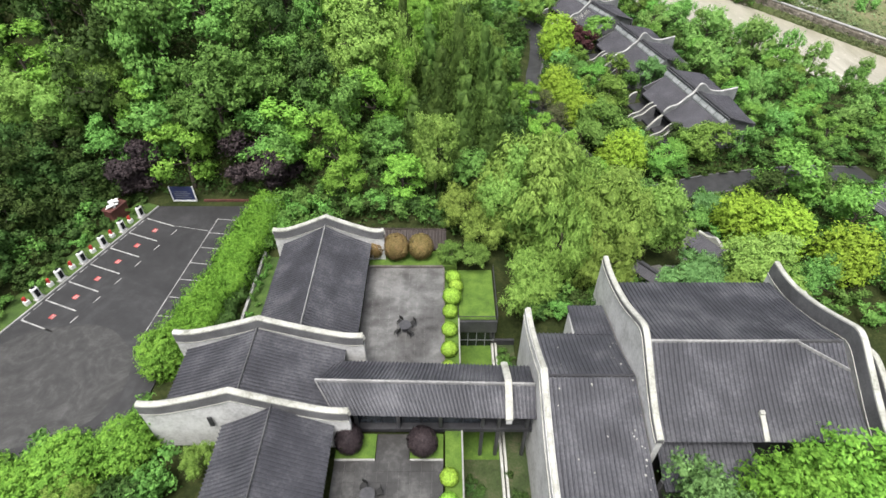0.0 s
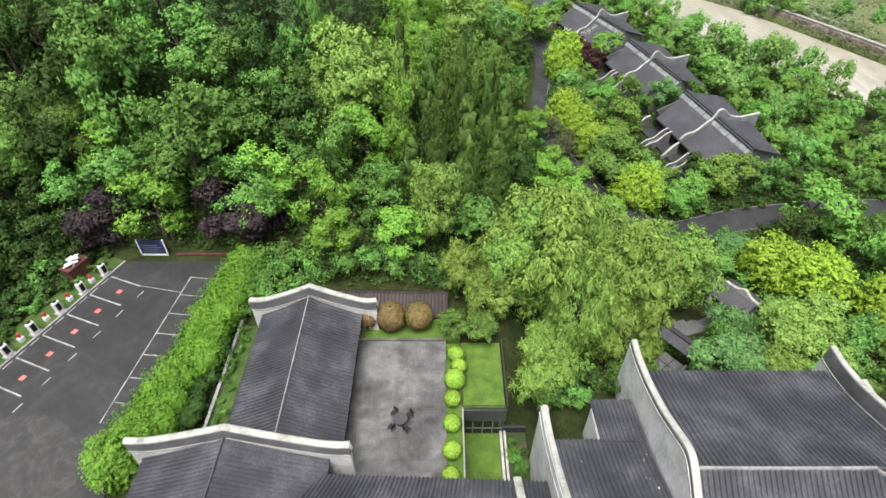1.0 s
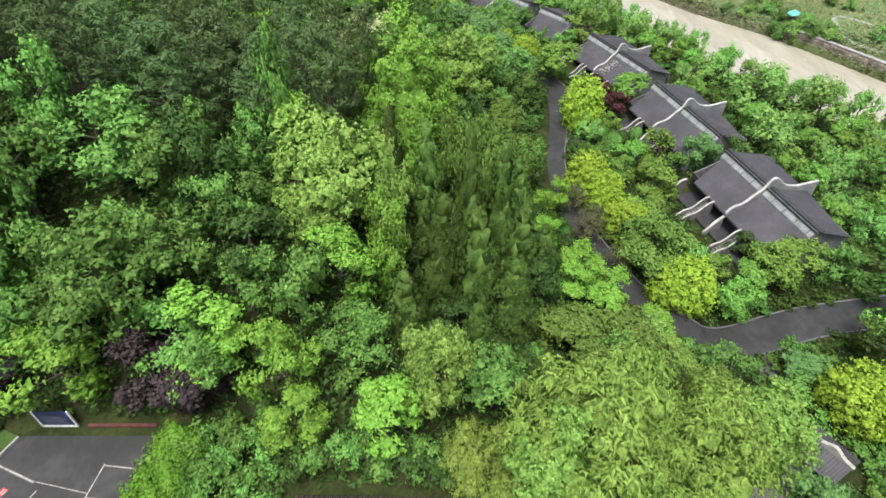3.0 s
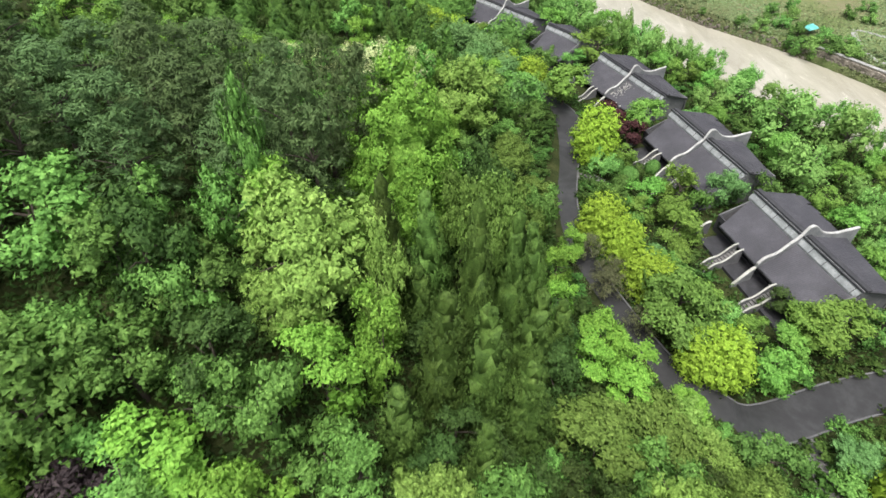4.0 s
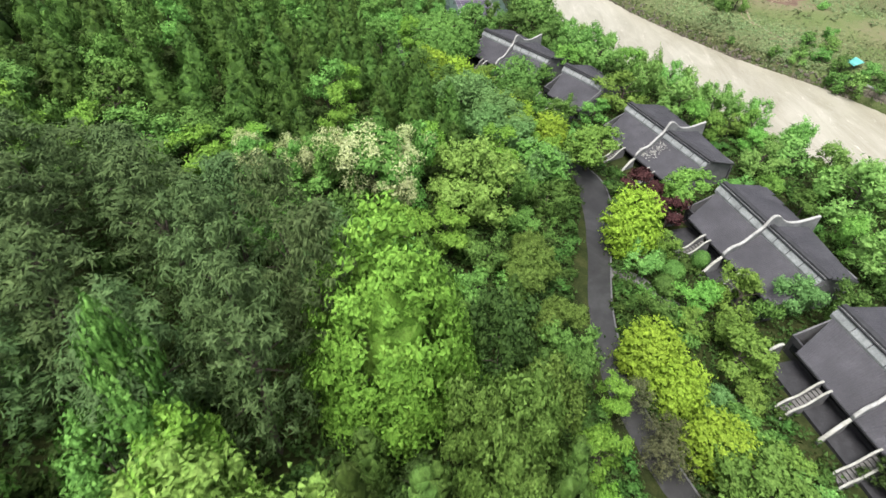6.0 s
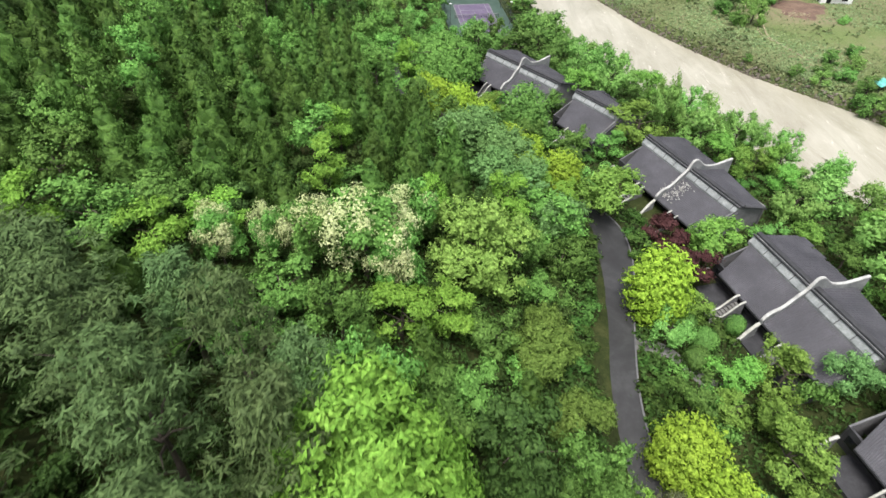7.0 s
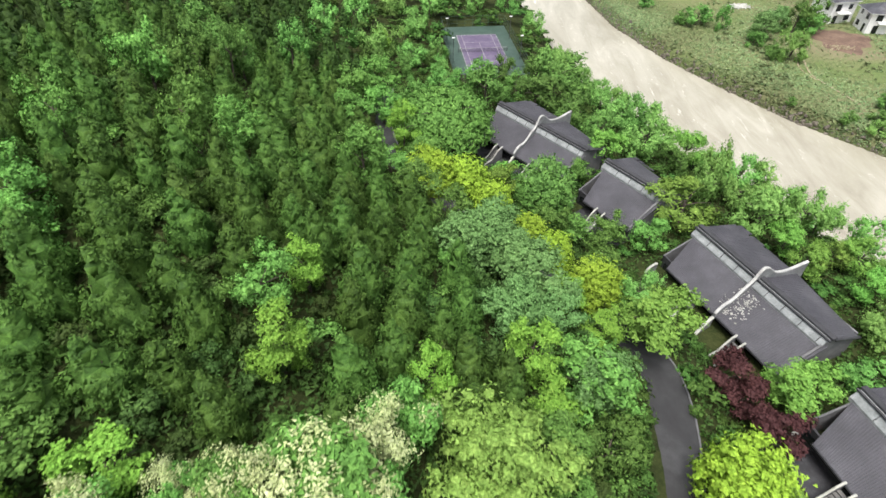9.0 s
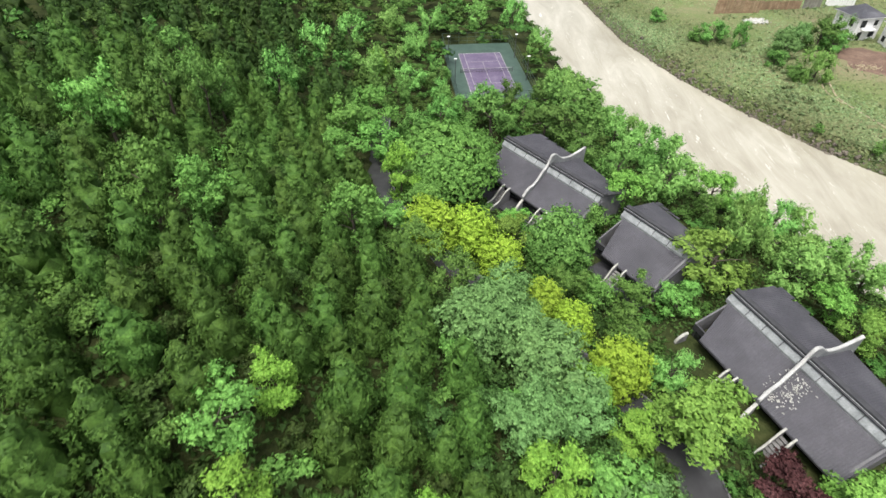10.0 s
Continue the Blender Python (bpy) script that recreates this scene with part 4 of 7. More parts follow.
def stripe(a, b, w=0.12, z=0.004):
    a, b = Vector(a), Vector(b)
    d = (b - a).normalized()
    s = Vector((-d.y, d.x, 0)) * w / 2
    up = Vector((0, 0, z))
    dn = Vector((0, 0, -0.002))
    return Shape().add([a - s + dn, b - s + dn, b + s + dn, a + s + dn, a - s + up, b - s + up, b + s + up, a + s + up], [(4, 5, 6, 7), (0, 1, 5, 4), (1, 2, 6, 5), (2, 3, 7, 6), (3, 0, 4, 7)])


for i in range(0, 7):
    p = bay_0 + bay_d * (i * 2.71)
    ln = part("bay_line", stripe(p, p + bay_n * 3.9, 0.13), M_WHITELINE, car_park, "worn white bay line")
for i in range(0, 12):
    p = bay_0 + bay_d * (i * 1.36)
    part("edge_dash", stripe(p, p + bay_d * 1.0, 0.08), M_WHITELINE, car_park)
    if i % 2:
        q = p + bay_n * 4.6
        part("edge_dash", stripe(q, q + bay_d * 0.9, 0.09), M_WHITELINE, car_park)
for i in range(6):
    p = bay_0 + bay_d * ((i + 0.45) * 2.71) + bay_n * 2.4
    part("bay_mark", stripe(p - bay_d * 0.12, p + bay_d * 0.42, 0.5), M_REDP, car_park, "worn red painted bay mark")
    for o in (-0.1, 0.12):
        part("mark_bar", stripe(p - bay_d * 0.08 + bay_n * o, p + bay_d * 0.38 + bay_n * (o + 0.06), 0.1, 0.007), M_WHITELINE, car_park, "white bar on the bay mark")
for i in range(7):
    y = 49.0 - i * 2.42
    x = -25.7 - (49.0 - y) * 0.095
    part("bay_line", stripe((x, y, 0), (x + 2.3, y - 0.25, 0), 0.08), M_WHITELINE, car_park)
part("bay_line", stripe((-25.7, 49.1, 0), (-27.4, 32.6, 0), 0.08), M_WHITELINE, car_park)
part("bay_line", stripe((-30.4, 47.8, 0), (-26.0, 46.9, 0), 0.05), M_WHITELINE, car_park)
apron = Shape()
av = [(-34.0 + 7.2 * math.cos(2 * math.pi * k / 48) * (1 + 0.02 * math.sin(5 * k)), 27.2 + 6.2 * math.sin(2 * math.pi * k / 48) * (1 + 0.02 * math.cos(7 * k)), 0.004) for k in range(48)]
apron.add(av, [tuple(range(48))])
part("worn_apron", apron, M_APRON, car_park, "paler worn turning circle with tyre swirls")
verge = Shape()
for a, b in ((0, 1),):
    p0, p1 = bay_0 - bay_d * 8, bay_0 + bay_d * 18.5
    o0, o1 = -bay_n * 0.35, -bay_n * 3.0
    q = [p0 + o0, p1 + o0, p1 + o1, p0 + o1]
    verge.add([v + Vector((0, 0, -0.3)) for v in q] + [v + Vector((0, 0, 0.16)) for v in q], [(0, 3, 7, 4), (4, 7, 6, 5), (0, 4, 5, 1), (1, 5, 6, 2), (2, 6, 7, 3)])
whole("verge", verge, M_VERGE, "rough green grass verge behind the charging bays", "lawn", kind="structure")
kb = Shape().sweep([bay_0 - bay_d * 8 - bay_n * 0.27, bay_0 + bay_d * 18.5 - bay_n * 0.27], bay_n, 0.09, -0.2, 0.15)
whole("lot_kerb", kb, M_KERB, "stone kerb along the charging bays", "kerb", kind="structure")

turn_bay = math.degrees(math.atan2(bay_d.y, bay_d.x))
chg = thing("charging_post", "white electric charging post with a black screen on the verge", "charging post", (-34.46, 49.3, 0.15), group="charging posts along the verge", rz=turn_bay)
part("cabinet", Shape().box(-0.34, 0.34, -0.2, 0.2, 0.05, 1.35, bev=0.07), M_WHITE, chg, "white enamel cabinet")
part("screen", Shape().box(-0.2, 0.2, -0.24, -0.218, 0.35, 1.2), M_GLASS, chg, "black screen panel")
part("lid", Shape().box(-0.2, 0.2, -0.12, 0.12, 1.4, 1.42), M_GLASS, chg, "black top panel")
part("plinth", Shape().box(-0.48, 0.48, -0.3, 0.3, 0, 0.06), M_KERB, chg)
part("cable", Shape().tube([(0.42, -0.1, 1.2), (0.6, -0.2, 0.9), (0.62, -0.2, 0.4), (0.45, -0.15, 0.7)], 0.025, 6), M_DARKTRIM, chg, "black charging cable")
ext = thing("extinguisher_box", "red and white fire extinguisher stand on the verge", "extinguisher box", (-35.24, 48.2, 0.15), group="extinguisher stands along the verge", rz=turn_bay)
part("box", Shape().box(-0.25, 0.25, -0.2, 0.2, 0.0, 0.45, bev=0.03), M_WHITE, ext, "white base box")
part("bottle", Shape().tube([(0, 0, 0.45), (0, 0, 0.5), (0, 0, 0.9), (0, 0, 1.0)], [0.12, 0.13, 0.13, 0.05], 10), M_REDP, ext, "red extinguisher")
part("sign", Shape().box(-0.17, 0.17, 0.14, 0.17, 0.45, 0.85), M_REDP, ext, "red sign plate")
for i in range(1, 6):
    p = Vector((-34.46, 49.3, 0.15)) - bay_d * (i * 2.72)
    copy_thing(chg, pose(*p, 0, 0, turn_bay))
    p = Vector((-35.24, 48.2, 0.15)) - bay_d * (i * 2.66)
    copy_thing(ext, pose(*p, 0, 0, turn_bay))
bd = thing("notice_board", "wide blue printed notice board with a white frame", "notice board", (-30.4, 52.1, 0))
part("panel", Shape().box(-1.3, 1.3, -0.03, 0.03, 0.35, 2.3), M_BLUEP, bd, "dark blue printed panel")
part("frame", Shape().box(-1.4, 1.4, -0.06, 0.06, 0.1, 0.42, bev=0.02), M_WHITE, bd, "white frame")
part("frame_side", Shape().box(-1.42, -1.3, -0.06, 0.06, 0.1, 2.35), M_WHITE, bd)
part("frame_side", Shape().box(1.3, 1.42, -0.06, 0.06, 0.1, 2.35), M_WHITE, bd)
for x in (-1.38, 1.32):
    part("post", Shape().box(x, x + 0.06, 0.06, 0.12, 0, 2.3), M_STEEL, bd)
for i in range(4):
    part("print_bar", Shape().box(-1.0, 0.9 - 0.3 * (i % 2), -0.036, -0.03, 0.7 + i * 0.28, 0.78 + i * 0.28), M_BAND, bd, "pale bar of print")
cb = thing("switch_cabinet", "dark red-brown cabinet heaped with torn white sheeting in the bushes", "cabinet", (-37.0, 49.2, 0.0), rz=turn_bay)
part("body", Shape().box(-1.15, 1.15, -0.6, 0.6, 0, 1.7, bev=0.05), M_BROWN, cb, "dark red-brown painted body")
part("door", Shape().box(-1.05, -0.04, -0.63, -0.6, 0.12, 1.6), M_BROWN, cb)
part("door", Shape().box(0.04, 1.05, -0.63, -0.6, 0.12, 1.6), M_BROWN, cb)
part("hood", Shape().box(-1.22, 1.22, -0.68, 0.68, 1.7, 1.78, bev=0.03), M_BROWN, cb)
rc = random.Random(4)
for i in range(9):
    lx, ly = rc.uniform(0.2, 0.6), rc.uniform(0.1, 0.3)
    part("sheeting", Shape().box(-lx, lx, -ly, ly, -0.02, 0.03, Matrix.LocRotScale((rc.uniform(-0.8, 0.8), rc.uniform(-0.4, 0.4), 1.84 + 0.05 * i), Euler((rc.uniform(-0.5, 0.5), rc.uniform(-0.4, 0.4), rc.uniform(-1, 1))), None)), M_WHITE, cb, "torn white sheet")
whole("back_wall", Shape().box(-28.2, -22.8, 52.0, 52.25, -0.3, 0.4), M_BROWN, "low red-brown wall behind the car park", "wall", kind="structure")
whole("hall_walk", Shape().box(-18.6, -17.2, 22.5, 42.5, -0.1, 0.1), M_VERGE, "narrow grass strip beside the hall", "lawn", kind="structure")
whole("hall_kerb", Shape().box(-18.85, -18.6, 29.0, 43.0, -0.1, 0.5), M_KERB, "low pale wall beside the hedge", "wall", kind="structure")

# pale flecks of lichen and droppings on the hall roofs
flecks = Shape()
fr2 = random.Random(8)
for i in range(34):
    x = 13.4 + fr2.gauss(0, 0.35) if i % 3 else fr2.uniform(7.8, 13.6)
    y = fr2.uniform(11, 27.5)
    z = (6.35 - (23.3 - y) * 3.45 / 13.3 if y < 23.3 else 6.35 - (y - 23.3) * 1.95 / 5.5) - (0.8 * max(0, (23.3 - y) / 13.3 * (1 - (23.3 - y) / 13.3)) if y < 23.3 else 0.12) + 0.1
    w = fr2.uniform(0.02, 0.05)
    flecks.box(-w, w, -w * 1.4, w * 1.4, -0.06, 0.02, Matrix.LocRotScale((min(x, 13.85), y, z), Euler((0, 0, fr2.random() * 3)), None))
whole("roof_flecks", flecks, M_COPING, "pale flecks of lichen on the hall roof", "flecks", kind="stuff")

# ---- riverside villas ----


def sway(a, b, amp, n=18, waves=1.5):
    """A falling line that swells and dips like a wave."""
    a, b = Vector(a), Vector(b)
    return [lerp(a, b, i / n) + Vector((0, 0, amp * math.sin(2 * math.pi * waves * i / n))) for i in range(n + 1)]


def villa(x, y, z, heading, north, south, west=6.0, east=7.2, wave=True, stairs=((2.15, 3.35), (-4.5, -5.8)), group="villas along the river"):
    """x, y, z: the ridge's middle; heading: degrees by which the ridge turns west of north."""
    v = thing("villa", "dark-tiled villa with a wavy white-coped wall across its roof" if wave else "small dark-tiled villa with a raised ridge wall", "house", (x, y, z), group=group, rz=heading)
    zb = -1.15
    segs = [(0, north), (-south, 0)] if wave else [(-south, north)]
    for a, b in segs:
        fall = 2.35 * (west - 0.55) / 5.45
        part("west_roof", tile_slope((0.05, a, zb), (0.05, b - (0.2 if b > 0 else 0), zb), (-west, a, zb - fall), (-west, b - (2.6 if b > 0 else 0), zb - fall), 0.28, 0.05, 0.08), M_TILE2, v)
        ea, eb = (east, east) if a >= 0 else (east * 0.74, east)
        part("east_roof", tile_slope((0.9, a, -0.35), (0.9, b, -0.35), (ea, a, -1.75), (eb, b, -1.75), 0.28, 0.05, 0.05), M_TILE2, v)
    part("eave_board", Shape().box(-west - 0.12, -west + 0.05, -south, north - 2.6, zb - fall - 0.25, zb - fall - 0.03), M_DARKTRIM, v, "dark eave board with a gutter")
    n = 4
    for k in range(n):
        a = north * (1 - (k + 1) / n * 0.95)
        part("eave_step", tile_slope((east, a, -1.75), (east, a + north / n * 0.8, -1.75), (east + 0.9 - 0.25 * k, a, -1.95), (east + 0.9 - 0.25 * k, a + north / n * 0.8, -1.95), 0.28, 0.05, 0), M_TILE2, v)
    band = part("ridge_wall", Shape().add([(x, y, z) for y in (-south + 0.3, north) for x, z in ((-0.65, -1.6), (0.5, -1.6), (0.5, -0.3), (-0.02, -0.3), (-0.65, -1.12))], [(4, 3, 2, 1, 0), (5, 6, 7, 8, 9), (0, 1, 6, 5), (1, 2, 7, 6), (2, 3, 8, 7), (3, 4, 9, 8), (4, 0, 5, 9)]), M_RIDGEBAND, v, "pale grey sloping clerestory wall along the ridge")
    k = int((north + south) / 2.4)
    for i in range(k):
        c = -south + 1.0 + i * (north + south - 1.5) / k
        part("vent", Shape().add([(-0.67, c, -1.1), (-0.67, c + 0.1, -1.1), (-0.04, c + 0.1, -0.28), (-0.04, c, -0.28), (-0.64, c, -1.16), (-0.64, c + 0.1, -1.16), (-0.01, c + 0.1, -0.34), (-0.01, c, -0.34)], [(0, 1, 2, 3), (0, 4, 5, 1), (1, 5, 6, 2), (2, 6, 7, 3), (3, 7, 4, 0)]), M_DARKTRIM, band)
    part("ridge_rail", Shape().box(-0.25, 0.0, -south, north + 0.2, -0.3, -0.12, bev=0.03), M_DARKTRIM, v, "dark ridge coping")
    part("ridge_rail", Shape().box(0.25, 0.95, -south, north + 0.2, -0.3, 0.0, bev=0.05), M_DARKTRIM, v, "dark ridge coping")
    part("hip_coping", Shape().sweep([(0.6, -south, -0.25), (2.0, -south - 0.1, -0.6), (east * 0.74, -south - 0.1, -1.7)], (0, 1, 0), 0.14, -0.15, 0.1), M_DARKTRIM, v)
    part("end_wall", Shape().add([(-west + 0.6, -south + 0.25, -6.5), (east * 0.7, -south + 0.25, -6.5), (east * 0.7, -south + 0.25, -1.7), (0.6, -south + 0.25, -0.4), (-west + 0.6, -south + 0.25, zb - 2.3),
                                   (-west + 0.6, -south + 0.5, -6.5), (east * 0.7, -south + 0.5, -6.5), (east * 0.7, -south + 0.5, -1.7), (0.6, -south + 0.5, -0.4), (-west + 0.6, -south + 0.5, zb - 2.3)],
                                  [(0, 1, 2, 3, 4), (9, 8, 7, 6, 5), (0, 5, 6, 1), (1, 6, 7, 2), (2, 7, 8, 3), (3, 8, 9, 4), (4, 9, 5, 0)]), M_GREYWALL, v, "grey end wall")
    part("wall", Shape().box(-west + 1.1, -west + 1.35, -south + 0.5, north - 0.4, -6.5, zb - 2.25), M_DARKTRIM, v, "dark timber front under the eave")
    part("wall", Shape().box(east - 1.5, east - 1.25, -south + 0.5, north - 0.4, -9.0, -1.85), M_GREYWALL, v, "grey river wall")
    part("wall", Shape().box(-west + 1.1, east - 1.3, north - 0.6, north - 0.4, -6.5, -3.4), M_GREYWALL, v, "grey end wall")
    part("upper_wall", Shape().add([(-west + 1.1, north - 0.6, -3.4), (east - 1.3, north - 0.6, -3.4), (east - 1.3, north - 0.6, -1.9), (0.6, north - 0.6, -0.45), (0, north - 0.6, -1.3), (-west + 1.1, north - 0.6, zb - 2.2),
                                     (-west + 1.1, north - 0.4, -3.4), (east - 1.3, north - 0.4, -3.4), (east - 1.3, north - 0.4, -1.9), (0.6, north - 0.4, -0.45), (0, north - 0.4, -1.3), (-west + 1.1, north - 0.4, zb - 2.2)],
                                    [(0, 1, 2, 3, 4, 5), (11, 10, 9, 8, 7, 6)] + [(i, (i + 1) % 6 + 0, (i + 1) % 6 + 6, i + 6) for i in range(6)]), M_GREYWALL, v)
    # the terrace's near-black colour stands in for the eave's shadow
    part("terrace", Shape().box(-west - 2.4, -west + 1.2, -south, north - 2.2, -6.8, -5.75), M_DARKTRIM, v, "terrace under the eave, coloured dark for the shade there")
    part("window_strip", Shape().box(-west + 1.06, -west + 1.1, -south + 1, north - 1, -5.3, -4.2), M_GLASS, v, "dark glazing under the eave")
    if wave:
        pts = []
        for i in range(61):
            u = -west - 0.3 + (west + east + 1.5) * i / 60
            if u < 0:
                t = (u + west + 0.3) / (west + 0.3)
                h = zb - 2.05 + 2.6 * t ** 0.8 + 0.3 * math.sin(t * 2 * math.pi * 1.5 + 0.4)
                h += 1.0 * max(0, t - 0.85) / 0.15
            else:
                t = u / (east + 1.2)
                h = 0.75 + 0.85 * math.exp(-((t - 0.13) / 0.14) ** 2) - 1.42 * math.sin(min(1, t * 1.5) * math.pi / 2) + 0.4 * max(0, t - 0.62) / 0.38
            pts.append(Vector((u, 0.17 * min(0, u), h)))
        for _ in range(2):
            pts = [pts[0]] + [(a + 2 * b + c) / 4 for a, b, c in zip(pts, pts[1:], pts[2:])] + [pts[-1]]
        w = part("wave_wall", Shape().wall_under(pts, (0, 1, 0), 0.18, lambda p: min(p.z - 0.3, (zb - 2.4 - 0.2) if p.x < 0 else -2.0) if p.x < east else -3.2), M_BAND, v, "grey rendered wall rising and dipping like a wave")
        part("coping", Shape().sweep(pts, (0, 1, 0), 0.19, -0.02, 0.12, 0.06), M_WAVE, w, "pale weathered coping")
        low = sway((-west - 0.3, -1.05, zb - 2.6), (-west - 3.4, -1.6, zb - 4.6), 0.16, 16, 0.75)
        w = part("wave_wall", Shape().wall_under(low, (0, 1, 0), 0.16, -6.5), M_BAND, v)
        part("coping", Shape().sweep(low, (0, 1, 0), 0.2, -0.02, 0.14, 0.06), M_COPING, w, "white coping")
    for pair in stairs:
        for yy in pair:
            pts = sway((-west + 0.1, yy, zb - 2.3), (-west - 5.3, yy - 0.5, zb - 4.85), 0.22, 24, 1.6)
            w = part("stair_wall", Shape().wall_under(pts, (0, 1, 0), 0.1, -6.9), M_GREYWALL, v, "dark stair wall")
            part("coping", Shape().sweep(pts, (0, 1, 0), 0.115, -0.02, 0.1, 0.05), M_COPING, w, "rippling white coping")
        a, b = min(pair), max(pair)
        for s in range(12):
            part("step", Shape().box(-west - 5.2 + s * 0.42, -west - 4.78 + s * 0.42, a + 0.13 - 0.45 * (1 - s / 12), b - 0.13 - 0.45 * (1 - s / 12), -6.9, -6.4 + s * 0.19), M_ROADSIDE, v)
    arc = [(-west - 0.2 - 1.6 * math.sin(k / 10 * 1.4), north - 1.0, zb - 2.9 - 1.3 * (1 - math.cos(k / 10 * 1.4))) for k in range(11)]
    w = part("stair_wall", Shape().wall_under(arc, (0, 1, 0), 0.13, -6.5), M_GREYWALL, v)
    part("coping", Shape().sweep(arc, (0, 1, 0), 0.17, -0.02, 0.12, 0.06), M_COPING, w)
    return v


villa(46.3, 93.6, -6.0, 12, 10.0, 10.4)
villa(42.6, 118.2, -6.2, 14, 10.0, 10.6)
villa(37.3, 144.4, -6.9, 21.6, 10.6, 10.6)
villa(27.0, 166.0, -6.4, 34, 4.9, 6.6, west=6.5, east=6.5, wave=False, stairs=((-0.5, -2.0),))
villa(15.1, 181.2, -6.3, 38, 10.0, 10.8)

# petals fallen on a villa's roof
petals = Shape()
pr = random.Random(12)
for i in range(170):
    u, q = pr.uniform(-5.2, -1.2), pr.gauss(-1.5, 0.8)
    w = pr.uniform(0.04, 0.085)
    z = -1.04 - (0.05 - u) * 0.395 - 0.08 * math.sin(math.pi * (0.05 - u) / 6.0)
    petals.box(-w, w, -w * 0.8, w * 0.8, -0.05, 0.02, Matrix.LocRotScale((u, q, z), Euler((0, 0, pr.random() * 3)), None))
po = whole("fallen_petals", petals, M_COPING, "pale petals scattered on the dark roof tiles", "petals", kind="stuff")
po.matrix_basis = pose(37.3, 144.4, -6.9, 0, 0, 21.6)

# garden pavilions on the slope below the great hall
pv = thing("garden_pavilion", "small grey-roofed pavilion with a white crest on its ridge", "pavilion", (35.9, 54.8, -8.3), rz=31)
part("roof_slope", tile_slope((0, -2.2, 0), (0, 2.2, 0), (-2.3, -2.2, -1.1), (-2.3, 2.2, -1.1), 0.28, 0.05, 0.05), M_TILE2, pv)
part("roof_slope", tile_slope((0, -2.2, 0), (0, 2.2, 0), (2.2, -2.2, -1.0), (2.2, 2.2, -1.0), 0.28, 0.05, 0.05), M_TILE2, pv)
cr = [(0, -2.3 + 4.6 * i / 30, 0.12 + 0.6 * math.exp(-((i - 13) / 5.0) ** 2)) for i in range(31)]
part("ridge_crest", Shape().wall_under(cr, (1, 0, 0), 0.2, -0.2), M_COPING, pv, "white ridge crest with a raised scroll")
for a in (-1.9, 1.8):
    for b in (-1.9, 1.9):
        part("post", Shape().box(a - 0.1, a + 0.1, b - 0.1, b + 0.1, -4.6, -0.9), M_DARKTRIM, pv)
part("wall", Shape().box(-1.8, 1.7, -1.8, 1.8, -4.6, -1.3), M_GREYWALL, pv, "grey walls under the eaves")
pv2 = thing("garden_gate_roof", "narrow dark-tiled stair roof between garden terraces", "pavilion", (24.2, 44.6, -4.2), rz=38)
part("roof_slope", tile_slope((0, -2.4, 0), (0, 2.4, 0), (-1.1, -2.4, -0.5), (-1.1, 2.4, -0.5), 0.28, 0.05, 0.02), M_TILE2, pv2)
part("roof_slope", tile_slope((0, -2.4, 0), (0, 2.4, 0), (1.1, -2.4, -0.5), (1.1, 2.4, -0.5), 0.28, 0.05, 0.02), M_TILE2, pv2)
part("ridge", ridge_bar((0, -2.5, 0), (0, 2.5, 0), (1, 0, 0), 0.1, 0.15), M_DARKTRIM, pv2)
for b in (-2.1, 2.1):
    part("post", Shape().box(-0.8, -0.64, b - 0.08, b + 0.08, -4.2, -0.4), M_DARKTRIM, pv2)
    part("post", Shape().box(0.64, 0.8, b - 0.08, b + 0.08, -4.2, -0.4), M_DARKTRIM, pv2)
ribbon("villa_path", [(20.6, 113.0), (22.4, 112.4), (24.5, 111.8), (28.3, 108.9), (30.8, 107.4)], 0.95, 0.1, M_ROADSIDE, "short paved path from the lane to a villa", "path")
terrace = thing("garden_terrace", "pale stone-paved terrace between garden walls", "terrace", (20.6, 40.4, land_at(20.6, 40.4)), rz=38)
for ix in range(4):
    for iy in range(2):
        part("slab", Shape().box(-2.5 + ix * 1.25, -1.28 + ix * 1.25, -1.1 + iy * 1.1, -0.04 + iy * 1.1, -0.9, 0.32, bev=0.03), M_SLAB, terrace)
part("kerb", Shape().box(-2.6, 2.6, -1.4, -1.14, -1.0, 0.5, bev=0.03), M_KERB, terrace, "low stone kerb")
ribbon("garden_path_lower", [(26, 47.5), (24, 50), (28, 50.5), (33, 53), (36, 60), (37, 67), (36, 70)], 1.1, 0.12, M_ROADSIDE, "pale stone garden path down the slope", "path")
vl = thing("lodge", "dark-roofed lodge half hidden by trees", "house", (71.5, 62, -8.5), rz=20)
part("roof_slope", tile_slope((0, -8, 0), (0, 8, 0), (-5.5, -8, -2.4), (-5.5, 8, -2.4), 0.28, 0.05, 0.05), M_TILE2, vl)
part("roof_slope", tile_slope((0, -8, 0), (0, 8, 0), (5.5, -8, -2.4), (5.5, 8, -2.4), 0.28, 0.05, 0.05), M_TILE2, vl)
part("ridge", ridge_bar((0, -8, 0), (0, 8, 0), (1, 0, 0), 0.2, 0.3), M_RIDGE, vl)
part("wall", Shape().box(-4.8, 4.8, -7.4, 7.4, -7.0, -2.0), M_GREYWALL, vl, "grey walls")

# ---- tennis court ----
CT = pose(9.3, 239.0, -16.65, 0, 0, 6.2)
court = thing("tennis_court", "purple hard tennis court with a green surround and wire fence", "tennis court", (9.3, 239.0, -16.65), rz=6.2)
part("surround", Shape().box(-9.2, 9.2, -17.5, 18.5, -0.6, 0.0), M_CGREEN, court, "dark green hard surround")
